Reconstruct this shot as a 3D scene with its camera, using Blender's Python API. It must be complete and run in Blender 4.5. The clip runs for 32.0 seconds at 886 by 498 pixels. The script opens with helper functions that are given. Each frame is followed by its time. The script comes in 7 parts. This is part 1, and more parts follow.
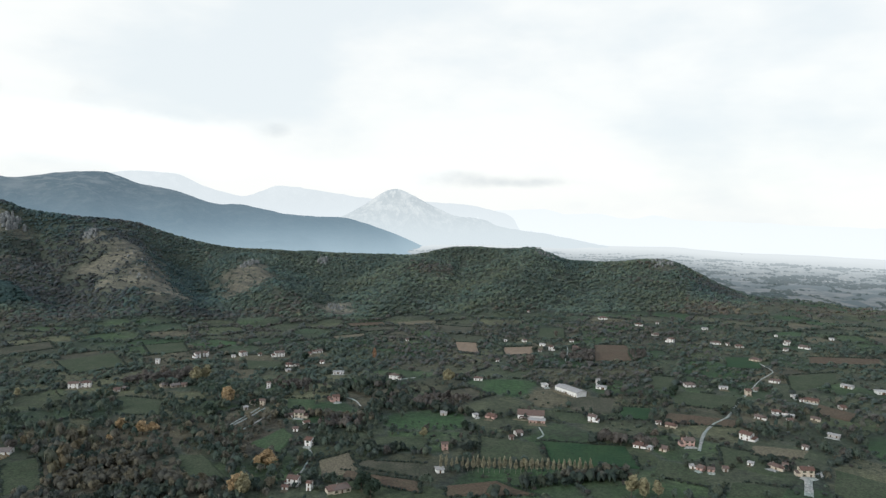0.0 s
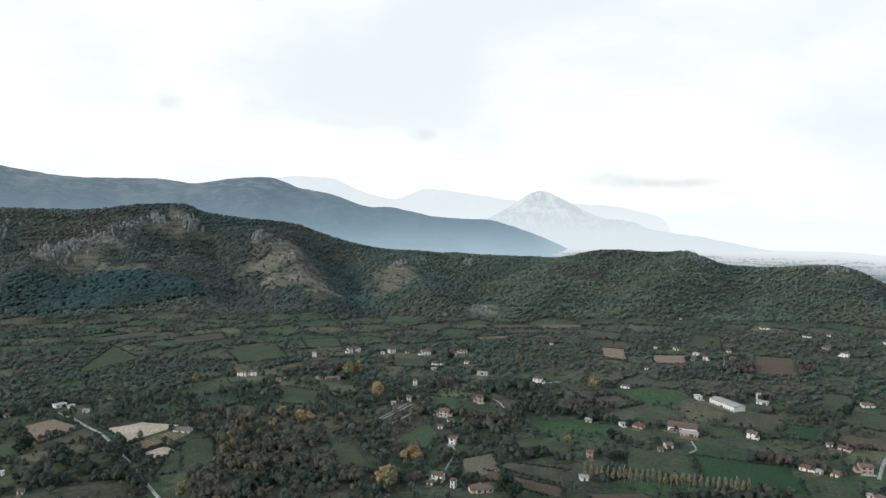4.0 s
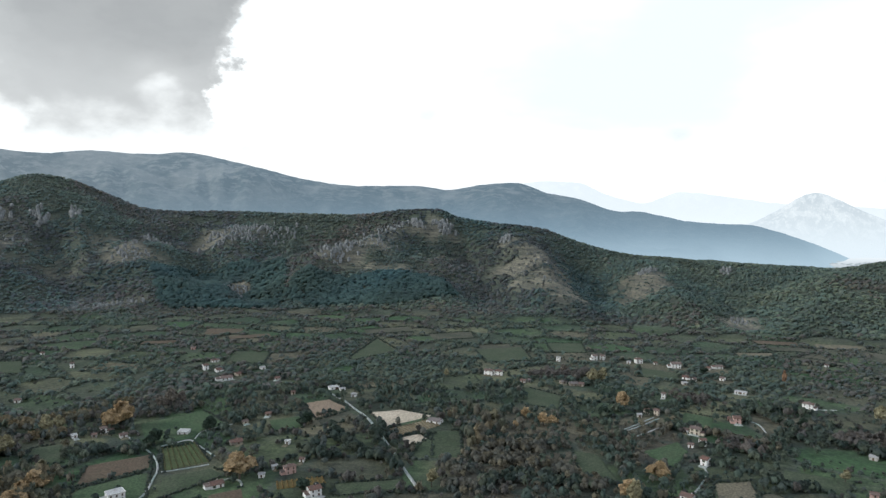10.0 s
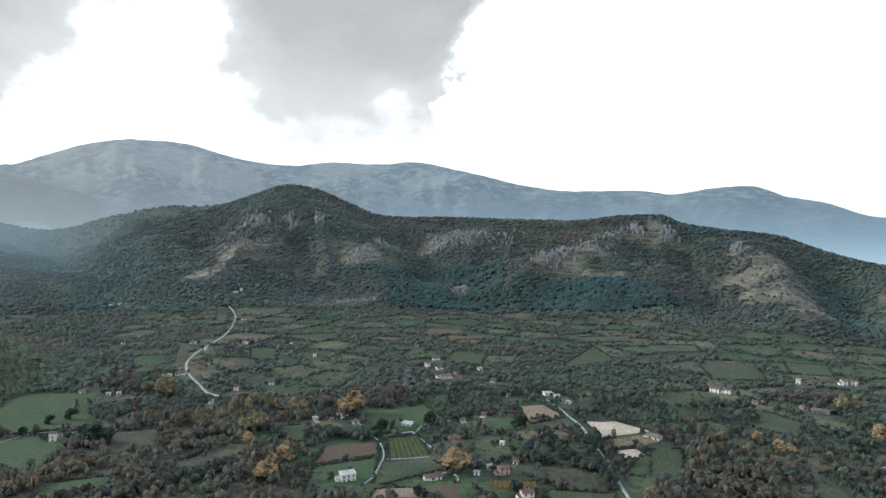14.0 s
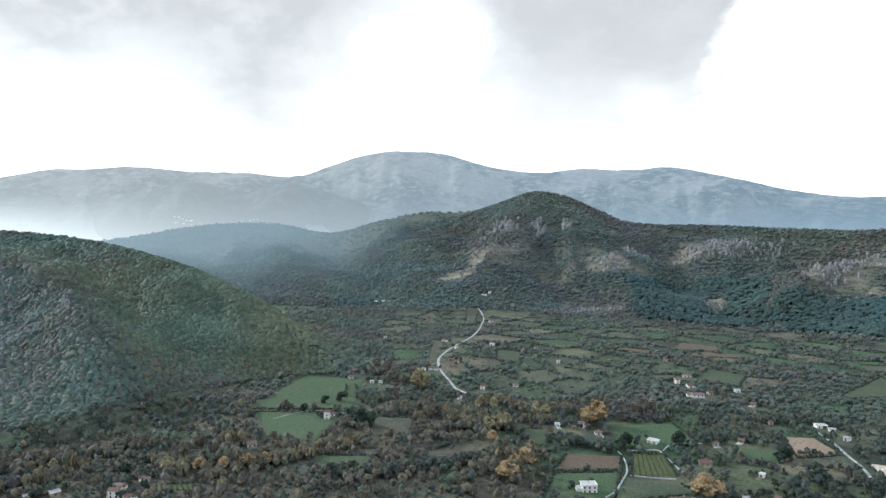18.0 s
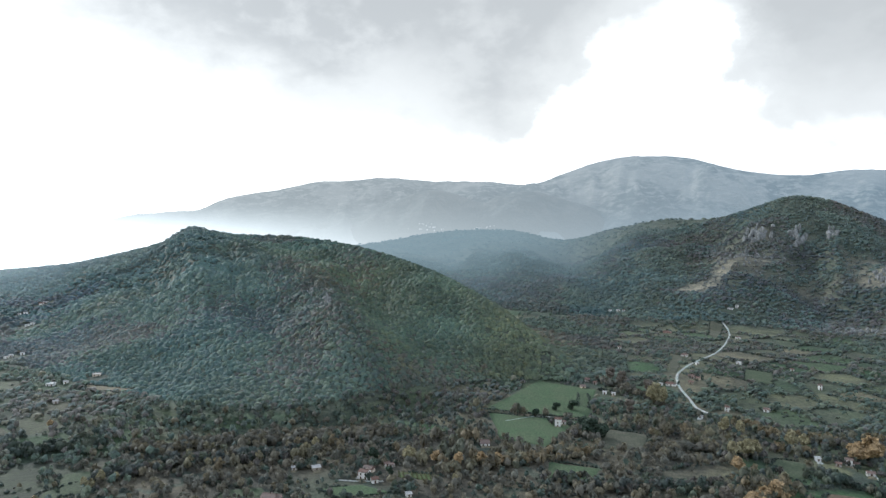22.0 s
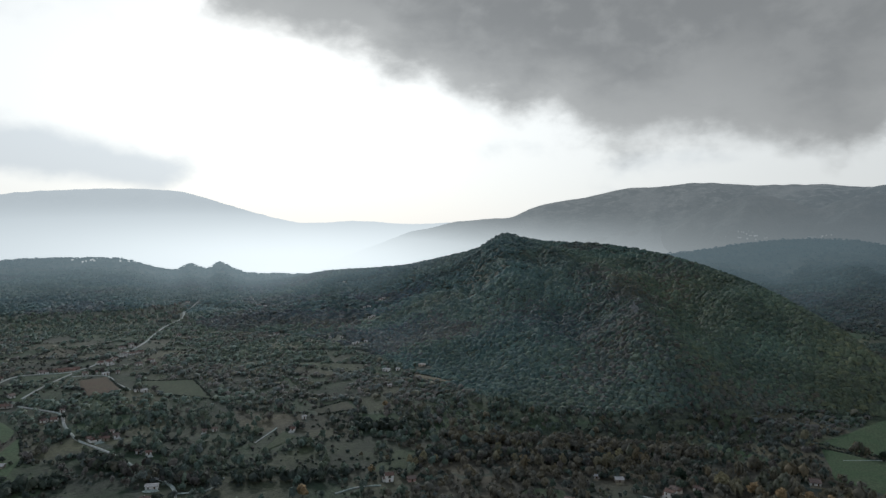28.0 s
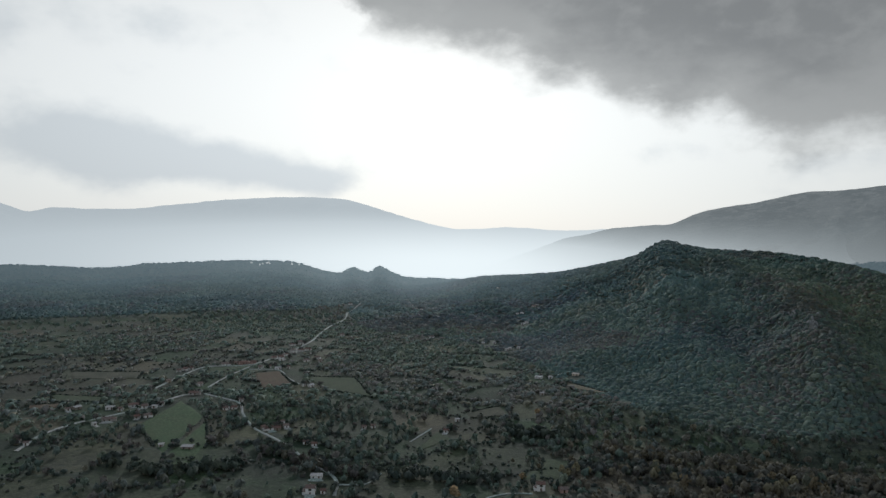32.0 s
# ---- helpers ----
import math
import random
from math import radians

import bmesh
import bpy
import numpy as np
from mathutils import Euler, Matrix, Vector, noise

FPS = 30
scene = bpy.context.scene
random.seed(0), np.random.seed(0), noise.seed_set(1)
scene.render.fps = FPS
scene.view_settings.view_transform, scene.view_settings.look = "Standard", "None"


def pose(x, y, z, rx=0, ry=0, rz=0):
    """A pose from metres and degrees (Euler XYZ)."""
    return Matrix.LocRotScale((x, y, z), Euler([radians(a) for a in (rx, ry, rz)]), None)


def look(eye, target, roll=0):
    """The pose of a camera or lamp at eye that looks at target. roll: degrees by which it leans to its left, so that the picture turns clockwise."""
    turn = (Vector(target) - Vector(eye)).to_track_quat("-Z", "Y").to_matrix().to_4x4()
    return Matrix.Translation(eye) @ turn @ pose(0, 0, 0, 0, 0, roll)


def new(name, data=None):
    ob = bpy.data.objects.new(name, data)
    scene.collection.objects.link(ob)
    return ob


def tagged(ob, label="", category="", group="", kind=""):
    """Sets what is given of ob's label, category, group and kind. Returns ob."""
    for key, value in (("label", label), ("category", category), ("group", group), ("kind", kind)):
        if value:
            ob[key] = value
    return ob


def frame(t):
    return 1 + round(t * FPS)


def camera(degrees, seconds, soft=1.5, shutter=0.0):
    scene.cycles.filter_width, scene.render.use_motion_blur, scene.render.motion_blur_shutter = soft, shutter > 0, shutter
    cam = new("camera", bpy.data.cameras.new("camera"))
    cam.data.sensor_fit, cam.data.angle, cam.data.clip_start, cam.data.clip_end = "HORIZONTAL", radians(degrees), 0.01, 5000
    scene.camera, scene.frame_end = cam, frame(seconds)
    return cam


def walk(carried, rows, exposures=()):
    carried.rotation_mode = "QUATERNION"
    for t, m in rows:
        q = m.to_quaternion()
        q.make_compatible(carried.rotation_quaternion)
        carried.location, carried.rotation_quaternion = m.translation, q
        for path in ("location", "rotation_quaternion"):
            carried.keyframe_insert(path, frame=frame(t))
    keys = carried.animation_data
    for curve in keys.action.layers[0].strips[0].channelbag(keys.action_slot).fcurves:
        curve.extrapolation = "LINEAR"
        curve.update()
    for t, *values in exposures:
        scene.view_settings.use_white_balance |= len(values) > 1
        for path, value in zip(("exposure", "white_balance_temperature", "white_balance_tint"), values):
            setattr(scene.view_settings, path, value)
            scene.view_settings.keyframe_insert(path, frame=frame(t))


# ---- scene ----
EYE_HEIGHT = 187.5
cam = camera(66.0, 32.0, soft=1.4)
# seconds, heading to the left, pitch, roll
TURN = [
    (0.0, -0.29, -3.74, -0.95),
    (0.5, 1.06, -3.74, -0.92),
    (1.0, 2.54, -3.75, -0.88),
    (1.5, 4.13, -3.75, -0.84),
    (2.0, 5.67, -3.75, -0.80),
    (2.5, 7.22, -3.75, -0.77),
    (3.0, 8.75, -3.74, -0.74),
    (3.5, 10.27, -3.73, -0.71),
    (5.5, 16.75, -3.71, -0.59),
    (6.0, 18.44, -3.69, -0.56),
    (6.5, 20.15, -3.68, -0.53),
    (7.0, 21.83, -3.66, -0.51),
    (7.5, 23.41, -3.65, -0.50),
    (8.0, 25.04, -3.63, -0.48),
    (8.5, 26.77, -3.60, -0.46),
    (9.0, 28.47, -3.58, -0.44),
    (9.5, 30.36, -3.55, -0.41),
    (10.0, 32.28, -3.52, -0.38),
    (10.5, 34.19, -3.48, -0.35),
    (11.0, 36.13, -3.44, -0.31),
    (11.5, 38.34, -3.39, -0.28),
    (12.0, 40.66, -3.34, -0.26),
    (12.5, 43.09, -3.28, -0.23),
    (13.0, 45.47, -3.23, -0.21),
    (13.5, 47.89, -3.18, -0.20),
    (14.0, 50.33, -3.13, -0.20),
    (14.5, 52.74, -3.08, -0.23),
    (16.5, 62.32, -2.85, -0.46),
    (17.0, 65.06, -2.80, -0.51),
    (17.5, 67.97, -2.75, -0.55),
    (18.0, 70.85, -2.71, -0.57),
    (18.5, 73.76, -2.67, -0.60),
    (19.0, 76.58, -2.63, -0.61),
    (19.5, 79.38, -2.57, -0.63),
    (20.0, 81.84, -2.51, -0.63),
    (20.5, 84.15, -2.46, -0.64),
    (21.0, 86.13, -2.41, -0.63),
    (21.5, 88.19, -2.37, -0.63),
    (22.0, 90.32, -2.33, -0.63),
    (22.5, 92.49, -2.30, -0.64),
    (23.0, 94.65, -2.28, -0.64),
    (23.5, 96.85, -2.25, -0.65),
    (24.0, 99.07, -2.23, -0.66),
    (24.5, 101.29, -2.21, -0.67),
    (25.0, 103.62, -2.20, -0.69),
    (25.5, 105.89, -2.18, -0.70),
    (26.0, 108.16, -2.16, -0.72),
    (26.5, 110.30, -2.14, -0.74),
    (28.5, 117.28, -1.98, -0.79),
    (29.0, 118.78, -1.93, -0.80),
    (29.5, 120.19, -1.89, -0.81),
    (30.0, 121.60, -1.85, -0.81),
    (30.5, 123.08, -1.81, -0.83),
    (31.0, 124.59, -1.76, -0.85),
    (31.5, 126.18, -1.72, -0.88),
    (32.0, 128.56, -1.68, -0.92),]
walk(cam, [(t, pose(0, 0, EYE_HEIGHT, 90 + p, r, a)) for t, a, p, r in TURN],
     [(0, 0.08, 6200, 7), (6, 0.16, 6150, 7), (13, 0.45, 6000, 7), (19.5, 0.95, 5950, 7), (23, 0.5, 5950, 7), (26, -0.38, 6000, 7), (32, -0.75, 6050, 7)])

# ---- light ----
SUN_AZ, SUN_EL = 129.0, 24.0      # degrees to the left of the first heading, above the horizon


def world_sky():
    w = bpy.data.worlds.new("sky")
    w.use_nodes = True
    scene.world = w
    nt = w.node_tree
    nt.nodes.clear()
    N, L = nt.nodes.new, nt.links.new

    def math_node(op, a, b=None, c=None, clamp=False):
        n = N("ShaderNodeMath")
        n.operation, n.use_clamp = op, clamp
        for i, v in enumerate((a, b, c)):
            if v is None:
                continue
            if isinstance(v, (int, float)):
                n.inputs[i].default_value = v
            else:
                L(v, n.inputs[i])
        return n.outputs[0]

    def ramp(v, lo, hi):
        n = N("ShaderNodeMapRange")
        n.interpolation_type = "SMOOTHSTEP"
        n.inputs["From Min"].default_value, n.inputs["From Max"].default_value = lo, hi
        L(v, n.inputs["Value"])
        return n.outputs["Result"]

    def blend(f, a, b):
        n = N("ShaderNodeMix")
        n.data_type = "RGBA"
        for s, v in ((0, f), (6, a), (7, b)):
            if isinstance(v, tuple):
                n.inputs[s].default_value = (*v, 1)
            elif isinstance(v, (int, float)):
                n.inputs[s].default_value = v
            else:
                L(v, n.inputs[s])
        return n.outputs[2]

    co = N("ShaderNodeTexCoord").outputs["Generated"]
    sep = N("ShaderNodeSeparateXYZ")
    L(co, sep.inputs[0])
    x, y, z = sep.outputs
    az = math_node("MULTIPLY", math_node("ARCTAN2", math_node("MULTIPLY", x, -1.0), y), 57.2958)
    el = math_node("MULTIPLY", math_node("ARCSINE", z), 57.2958)

    def noise_tex(scale, detail, rough, stretch):
        m = N("ShaderNodeMapping")
        m.inputs["Scale"].default_value = stretch
        L(co, m.inputs[0])
        n = N("ShaderNodeTexNoise")
        n.inputs["Scale"].default_value, n.inputs["Detail"].default_value, n.inputs["Roughness"].default_value = scale, detail, rough
        L(m.outputs[0], n.inputs["Vector"])
        return n.outputs[0]

    n_big = noise_tex(5.0, 6, 0.55, (1, 1, 1.9))
    n_fine = noise_tex(13.0, 7, 0.54, (1, 1, 1.6))
    n_mid = noise_tex(9.0, 6, 0.6, (1, 1, 1.3))
    edge = math_node("ADD", math_node("MULTIPLY", math_node("SUBTRACT", n_big, 0.5), 2.2),
                     math_node("MULTIPLY", math_node("SUBTRACT", n_fine, 0.5), 1.3))

    # the cloud banks: heading, height, half width, half depth (degrees), weight
    def bank(list_of):
        total = None
        for a, e, wa, we, k in list_of:
            da = math_node("POWER", math_node("DIVIDE", math_node("SUBTRACT", az, a), wa), 2.0)
            de = math_node("POWER", math_node("DIVIDE", math_node("SUBTRACT", el, e), we), 2.0)
            g = math_node("MULTIPLY", math_node("EXPONENT", math_node("MULTIPLY", math_node("ADD", da, de), -1.0)), k)
            total = g if total is None else math_node("ADD", total, g)
        return total

    def along(points, lo, hi, top):
        """A height (degrees) that changes with the heading."""
        n = N("ShaderNodeValToRGB")
        L(math_node("DIVIDE", math_node("SUBTRACT", math_node("ADD", az, math_node("MULTIPLY", n_mid, 9.0)), lo + 4.5), hi - lo), n.inputs[0])
        e = n.color_ramp.elements
        for k, (a, h) in enumerate(points):
            q = e[k] if k < 2 else e.new(1.0)
            q.position, q.color = (a - lo) / (hi - lo), (h / top, h / top, h / top, 1)
        return math_node("MULTIPLY", n.outputs[0], top)

    # the underside of the heavy cloud
    under = along([(44, 30), (48.5, 15), (49.8, 6.6), (52.5, 5.2), (58, 4.8), (63.5, 5.2), (66.5, 8.0), (68.5, 13), (72, 14.5), (77, 13), (80.5, 9.5), (83, 6.4), (86, 4.8),
                   (90, 6.2), (95, 7.4), (99.5, 6.6), (103, 6.4), (106.5, 8.4), (111.5, 10.4), (118.5, 12.4), (127, 14.0), (135, 15.5), (139, 21), (144, 30)], 40.0, 150.0, 30.0)
    billow = math_node("MULTIPLY", edge, 3.3)
    hole = math_node("MULTIPLY", bank([(54.8, 9.6, 2.3, 1.5, 1.0), (70.5, 17, 4.0, 3.5, 0.5)]), 4.5)
    depth = math_node("SUBTRACT", math_node("ADD", math_node("SUBTRACT", el, under), billow), hole)
    dark_f = ramp(depth, -1.3, 2.2)
    mid = bank([(160, 6.2, 8, 3.0, 1.0), (152, 5.4, 7, 2.6, 0.95), (145, 4.6, 6, 2.0, 0.85), (138.5, 3.6, 4.5, 1.4, 0.65), (163, 15, 12, 4, 0.5), (148, 15, 8, 2, 0.4), (47, 4.6, 3.4, 1.2, 0.5),
                (33.4, 7.4, 1.6, 1.1, 0.75), (27.7, 7.6, 2.2, 1.3, 0.7), (29.0, 11, 1.2, 1.0, 0.4), (13.4, 5.6, 1.5, 0.9, 0.75), (21, 6.2, 2.0, 0.8, 0.4),
                (-6, 1.9, 5.5, 0.6, 0.9), (-2, 2.6, 2.0, 0.5, 0.5), (96, 5.4, 8, 1.2, 0.5), (78, 5.6, 3, 1.1, 0.4), (110, 6.5, 5, 1.2, 0.35)])
    mid_f = ramp(math_node("ADD", mid, math_node("MULTIPLY", math_node("ADD", edge, n_mid), 0.75)), 0.62, 1.5)
    # thin pale blue between high veils, bright heaped cloud low over the far ranges
    away = ramp(math_node("ABSOLUTE", math_node("SUBTRACT", az, 129.0)), 40.0, 105.0)
    clear = math_node("MULTIPLY", bank([(14, 11, 6, 5, 0.16), (-29, 15, 7, 4, 0.18), (26, 9.5, 7, 2.2, 0.12)]), 1.0)
    blue_f = math_node("MULTIPLY", ramp(math_node("ADD", clear, noise_tex(2.2, 5, 0.55, (1, 1, 2.4))), 0.42, 0.66), away)
    heap_f = math_node("MULTIPLY", ramp(math_node("ADD", bank([(31, 5.2, 9, 2.2, 1.4), (21, 4.2, 7, 1.7, 1.1), (8, 2.6, 14, 1.6, 0.7)]), math_node("MULTIPLY", edge, 0.5)), 0.3, 0.8), 1.0)
    sun_a = math_node("POWER", math_node("DIVIDE", math_node("SUBTRACT", az, SUN_AZ), 42.0), 2.0)
    sun_e = math_node("POWER", math_node("DIVIDE", math_node("SUBTRACT", el, 10.0), 16.0), 2.0)
    glow = math_node("EXPONENT", math_node("MULTIPLY", math_node("ADD", sun_a, sun_e), -1.0))

    sky = N("ShaderNodeTexSky")
    sky.sky_type, sky.sun_disc = "NISHITA", False
    sky.sun_elevation, sky.sun_rotation = radians(SUN_EL), radians(-SUN_AZ)
    nish = N("ShaderNodeVectorMath")
    nish.operation = "SCALE"
    L(sky.outputs[0], nish.inputs[0])
    nish.inputs["Scale"].default_value = 0.06

    veil = blend(away, (1.0, 0.975, 0.93), (1.06, 1.03, 0.985))
    veil = blend(math_node("MULTIPLY", blue_f, 0.8), veil, (0.85, 0.885, 0.90))
    veil = blend(0.1, veil, nish.outputs[0])
    veil = blend(heap_f, veil, (1.0, 0.985, 0.95))
    veil = blend(math_node("MULTIPLY", mid_f, 0.75), veil, (0.62, 0.645, 0.66))
    # thin and pale along its edges, heavy further up
    core = ramp(math_node("ADD", depth, math_node("MULTIPLY", math_node("SUBTRACT", n_big, 0.5), 9.0)), -0.6, 9.5)
    heavy = blend(ramp(az, 62.0, 108.0), (0.32, 0.318, 0.312), (0.21, 0.211, 0.21))
    grey = blend(core, blend(ramp(az, 66.0, 84.0), (0.56, 0.55, 0.53), (0.45, 0.44, 0.42)), heavy)
    grey = blend(math_node("MULTIPLY", ramp(n_fine, 0.46, 0.70), 0.30), grey, (0.47, 0.46, 0.44))
    grey = blend(math_node("MULTIPLY", ramp(n_big, 0.55, 0.34), 0.35), grey, heavy)
    full = blend(math_node("MULTIPLY", dark_f, 0.93), veil, grey)
    add = N("ShaderNodeVectorMath")
    add.operation = "MULTIPLY_ADD"
    L(full, add.inputs[0])
    # an overcast sky is brightest overhead
    zenith = ramp(z, 0.32, 0.95)
    near_sun = math_node("ADD", math_node("MULTIPLY", glow, 0.8), 1.0)
    comb = N("ShaderNodeCombineXYZ")
    # and bluer there, unseen overhead, to cool the light on the land
    for s, k in zip(comb.inputs, (1.0, 1.32, 1.92)):
        L(math_node("ADD", near_sun, math_node("MULTIPLY", zenith, k)), s)
    L(comb.outputs[0], add.inputs[1])
    bg = N("ShaderNodeBackground")
    L(add.outputs[0], bg.inputs["Color"])
    bg.inputs["Strength"].default_value = 1.0
    out = N("ShaderNodeOutputWorld")
    L(bg.outputs[0], out.inputs["Surface"])


world_sky()
sun = new("sun", bpy.data.lights.new("sun", "SUN"))
sun.data.energy, sun.data.angle, sun.data.color = 2.4, radians(10), (1.0, 0.965, 0.90)
sa, se = radians(SUN_AZ), radians(SUN_EL)
sun.matrix_world = look((0, 0, 900), (math.sin(sa) * math.cos(se) * 100, -math.cos(sa) * math.cos(se) * 100, 900 - math.sin(se) * 100))

# ---- numbers: noise on a plan ----


def lattice(ix, iy, seed):
    h = (ix.astype(np.int64) * 374761393 + iy.astype(np.int64) * 668265263 + seed * 982451653) & 0x7FFFFFFF
    h = ((h ^ (h >> 13)) * 1274126177) & 0x7FFFFFFF
    h = ((h ^ (h >> 16)) * 668265263) & 0x7FFFFFFF
    return ((h ^ (h >> 15)) & 0xFFFFFF) / float(0xFFFFFF)


def vnoise(x, y, seed=0):
    ix, iy = np.floor(x), np.floor(y)
    fx, fy = x - ix, y - iy
    fx, fy = fx * fx * (3 - 2 * fx), fy * fy * (3 - 2 * fy)
    a, b = lattice(ix, iy, seed), lattice(ix + 1, iy, seed)
    c, d = lattice(ix, iy + 1, seed), lattice(ix + 1, iy + 1, seed)
    return (a + (b - a) * fx) * (1 - fy) + (c + (d - c) * fx) * fy - 0.5


def fbm(x, y, size, octaves=4, seed=0, ridged=False):
    total, amp = 0.0, 1.0
    for o in range(octaves):
        n = vnoise(x / size + 17.3 * o, y / size - 9.1 * o, seed + o)
        total = total + amp * ((0.25 - np.abs(n)) * 2 if ridged else n)
        size, amp = size * 0.5, amp * 0.5
    return total


def smooth(u, lo=0.0, hi=1.0):
    u = np.clip((u - lo) / (hi - lo), 0, 1)
    return u * u * (3 - 2 * u)


def glide(x, xs, ys):
    """Smooth interpolation through a few plan numbers (monotone in between)."""
    xs, ys = np.asarray(xs, float), np.asarray(ys, float)
    h, d = np.diff(xs), np.diff(ys) / np.diff(xs)
    m = np.concatenate([[d[0]], (d[:-1] + d[1:]) / 2, [d[-1]]])
    m[1:-1][d[:-1] * d[1:] <= 0] = 0
    x = np.clip(x, xs[0], xs[-1])
    i = np.clip(np.searchsorted(xs, x) - 1, 0, len(h) - 1)
    u = (x - xs[i]) / h[i]
    return ((1 + 2 * u) * (1 - u) ** 2 * ys[i] + u * (1 - u) ** 2 * h[i] * m[i] + u * u * (3 - 2 * u) * ys[i + 1] + u * u * (u - 1) * h[i] * m[i + 1])


def plan(az, r):
    a = np.radians(az)
    return -np.sin(a) * r, np.cos(a) * r


def polar(x, y):
    return np.degrees(np.arctan2(-x, y)), np.hypot(x, y)


KEEP_CLEAR = []      # functions (x, y) -> True where no wild tree may stand

# ---- hills: heading, crest height as seen from the eye (degrees), crest distance, foot distance ----
HILLS = {}
HILLS["scrub_hill"] = [(-30, -7.6, 1500, 1350), (-24.9, -7.0, 1538, 1300), (-22.8, -6.3, 1562, 1275), (-20.7, -5.25, 1575, 1250), (-19.4, -4.6, 1575, 1238), (-17.7, -4.35, 1588, 1225),
                   (-13.3, -4.7, 1600, 1188), (-10.5, -4.55, 1600, 1162), (-9.1, -4.05, 1600, 1150), (-7.7, -3.65, 1600, 1138), (-5.9, -3.8, 1600, 1125),
                   (-1.6, -3.75, 1600, 1100), (2.7, -4.5, 1625, 1075), (10.2, -4.3, 1688, 1062), (16.5, -4.0, 1688, 1075), (20, -4.6, 1688, 1088)]
HILLS["cliff_hill"] = [(8, -6.5, 1625, 1075), (13.8, -4.6, 1688, 1075), (16.5, -3.9, 1712, 1088), (18.2, -3.7, 1725, 1088), (21.9, -2.65, 1750, 1100), (23.9, -1.9, 1750, 1112),
                   (28.1, -1.37, 1775, 1112), (31.3, -0.8, 1788, 1112), (32.6, -0.25, 1800, 1125), (35.3, -0.28, 1825, 1150), (39, -0.72, 1850, 1162), (44.3, -0.75, 1875, 1188),
                   (49, -0.55, 1912, 1212), (53.1, -0.6, 1950, 1225), (58, -1.5, 2000, 1250)]
HILLS["cone_hill"] = [(46, -2.4, 2000, 1225), (52.3, -0.65, 2000, 1238), (56, -0.25, 2025, 1250), (58.2, 0.68, 2050, 1250), (60.5, 1.67, 2062, 1250), (62.8, 2.1, 2062, 1250),
                  (63.9, 1.98, 2075, 1250), (66, 1.19, 2125, 1250), (68.1, 0.51, 2200, 1250), (73.1, 0.22, 2375, 1250), (76, -0.4, 2475, 1262), (80.5, -1.5, 2562, 1275),
                  (84, -0.8, 2688, 1312), (86.8, -0.68, 2750, 1350), (91, -1.0, 2750, 1375), (96, -1.9, 2750, 1375), (102, -2.6, 2750, 1500)]
HILLS["forest_spur"] = [(80, -11.6, 845, 800), (82, -10.0, 880, 800), (85, -7.8, 940, 775), (89.5, -5.1, 1060, 738), (94, -3.35, 1200, 675), (97.7, -2.25, 1312, 638), (99.6, -1.9, 1375, 612),
                    (103.3, -1.5, 1500, 588), (107, -1.38, 1575, 588), (108.8, -1.12, 1612, 600), (110.4, -0.75, 1625, 612), (112.7, -2.0, 1638, 650), (115.3, -2.8, 1688, 700),
                    (118.5, -3.5, 1775, 775), (121.2, -3.8, 1875, 875), (124.9, -4.1, 2000, 975), (128.7, -4.75, 2125, 1062), (132, -5.0, 2188, 1125)]
HILLS["low_ridge"] = [(124, -5.0, 2375, 1438), (128.7, -4.65, 2438, 1438), (131.5, -4.35, 2475, 1438), (132.9, -3.85, 2500, 1500), (133.8, -3.3, 2500, 1625), (134.8, -3.9, 2500, 1625),
                  (136, -3.5, 2500, 1625), (137.2, -4.0, 2500, 1562), (139, -3.6, 2512, 1500), (140.9, -3.05, 2538, 1438), (144.4, -2.95, 2562, 1438), (148.3, -3.05, 2562, 1438),
                  (152, -3.2, 2562, 1438), (155, -3.5, 2562, 1438), (161.5, -3.2, 2562, 1438), (172, -3.4, 2562, 1438), (185, -4.2, 2562, 1500)]
FRONT = {"scrub_hill": 1.15, "cliff_hill": 1.35, "cone_hill": 1.35, "forest_spur": 1.1, "low_ridge": 1.0}


def hill(az, r, name):
    t = np.array(HILLS[name])
    el, rc, rf = (glide(az, t[:, 0], t[:, k]) for k in (1, 2, 3))
    top = np.maximum(EYE_HEIGHT + rc * np.tan(np.radians(el)), 0)
    fade = smooth(az, t[0, 0] - 6, t[0, 0]) * (1 - smooth(az, t[-1, 0], t[-1, 0] + 6))
    u = np.clip((r - rf) / (rc - rf), 0, 1)
    v = np.clip((r - rc) / (0.45 * rc), 0, 1)
    body = u ** FRONT[name] * (1 - 0.12 * np.sin(np.pi * u)) * (1 - 0.75 * smooth(v))
    # outside its own ground the hill lies below the plain
    under = 9 * (1 - smooth(u, 0, 0.06)) + 100 * (1 - fade) + 75 * smooth(v)
    return top * fade * body - under, u * (1 - smooth(v)) * fade


# spurs (raised) and gullies (sunk) down the hillsides: metres up or down, half width, then heading and distance of each bend
CARVED = []


def carve(up, wide, *bends):
    b = np.array(bends, float)
    CARVED.append((up, wide, np.column_stack(plan(b[:, 0], b[:, 1]))))


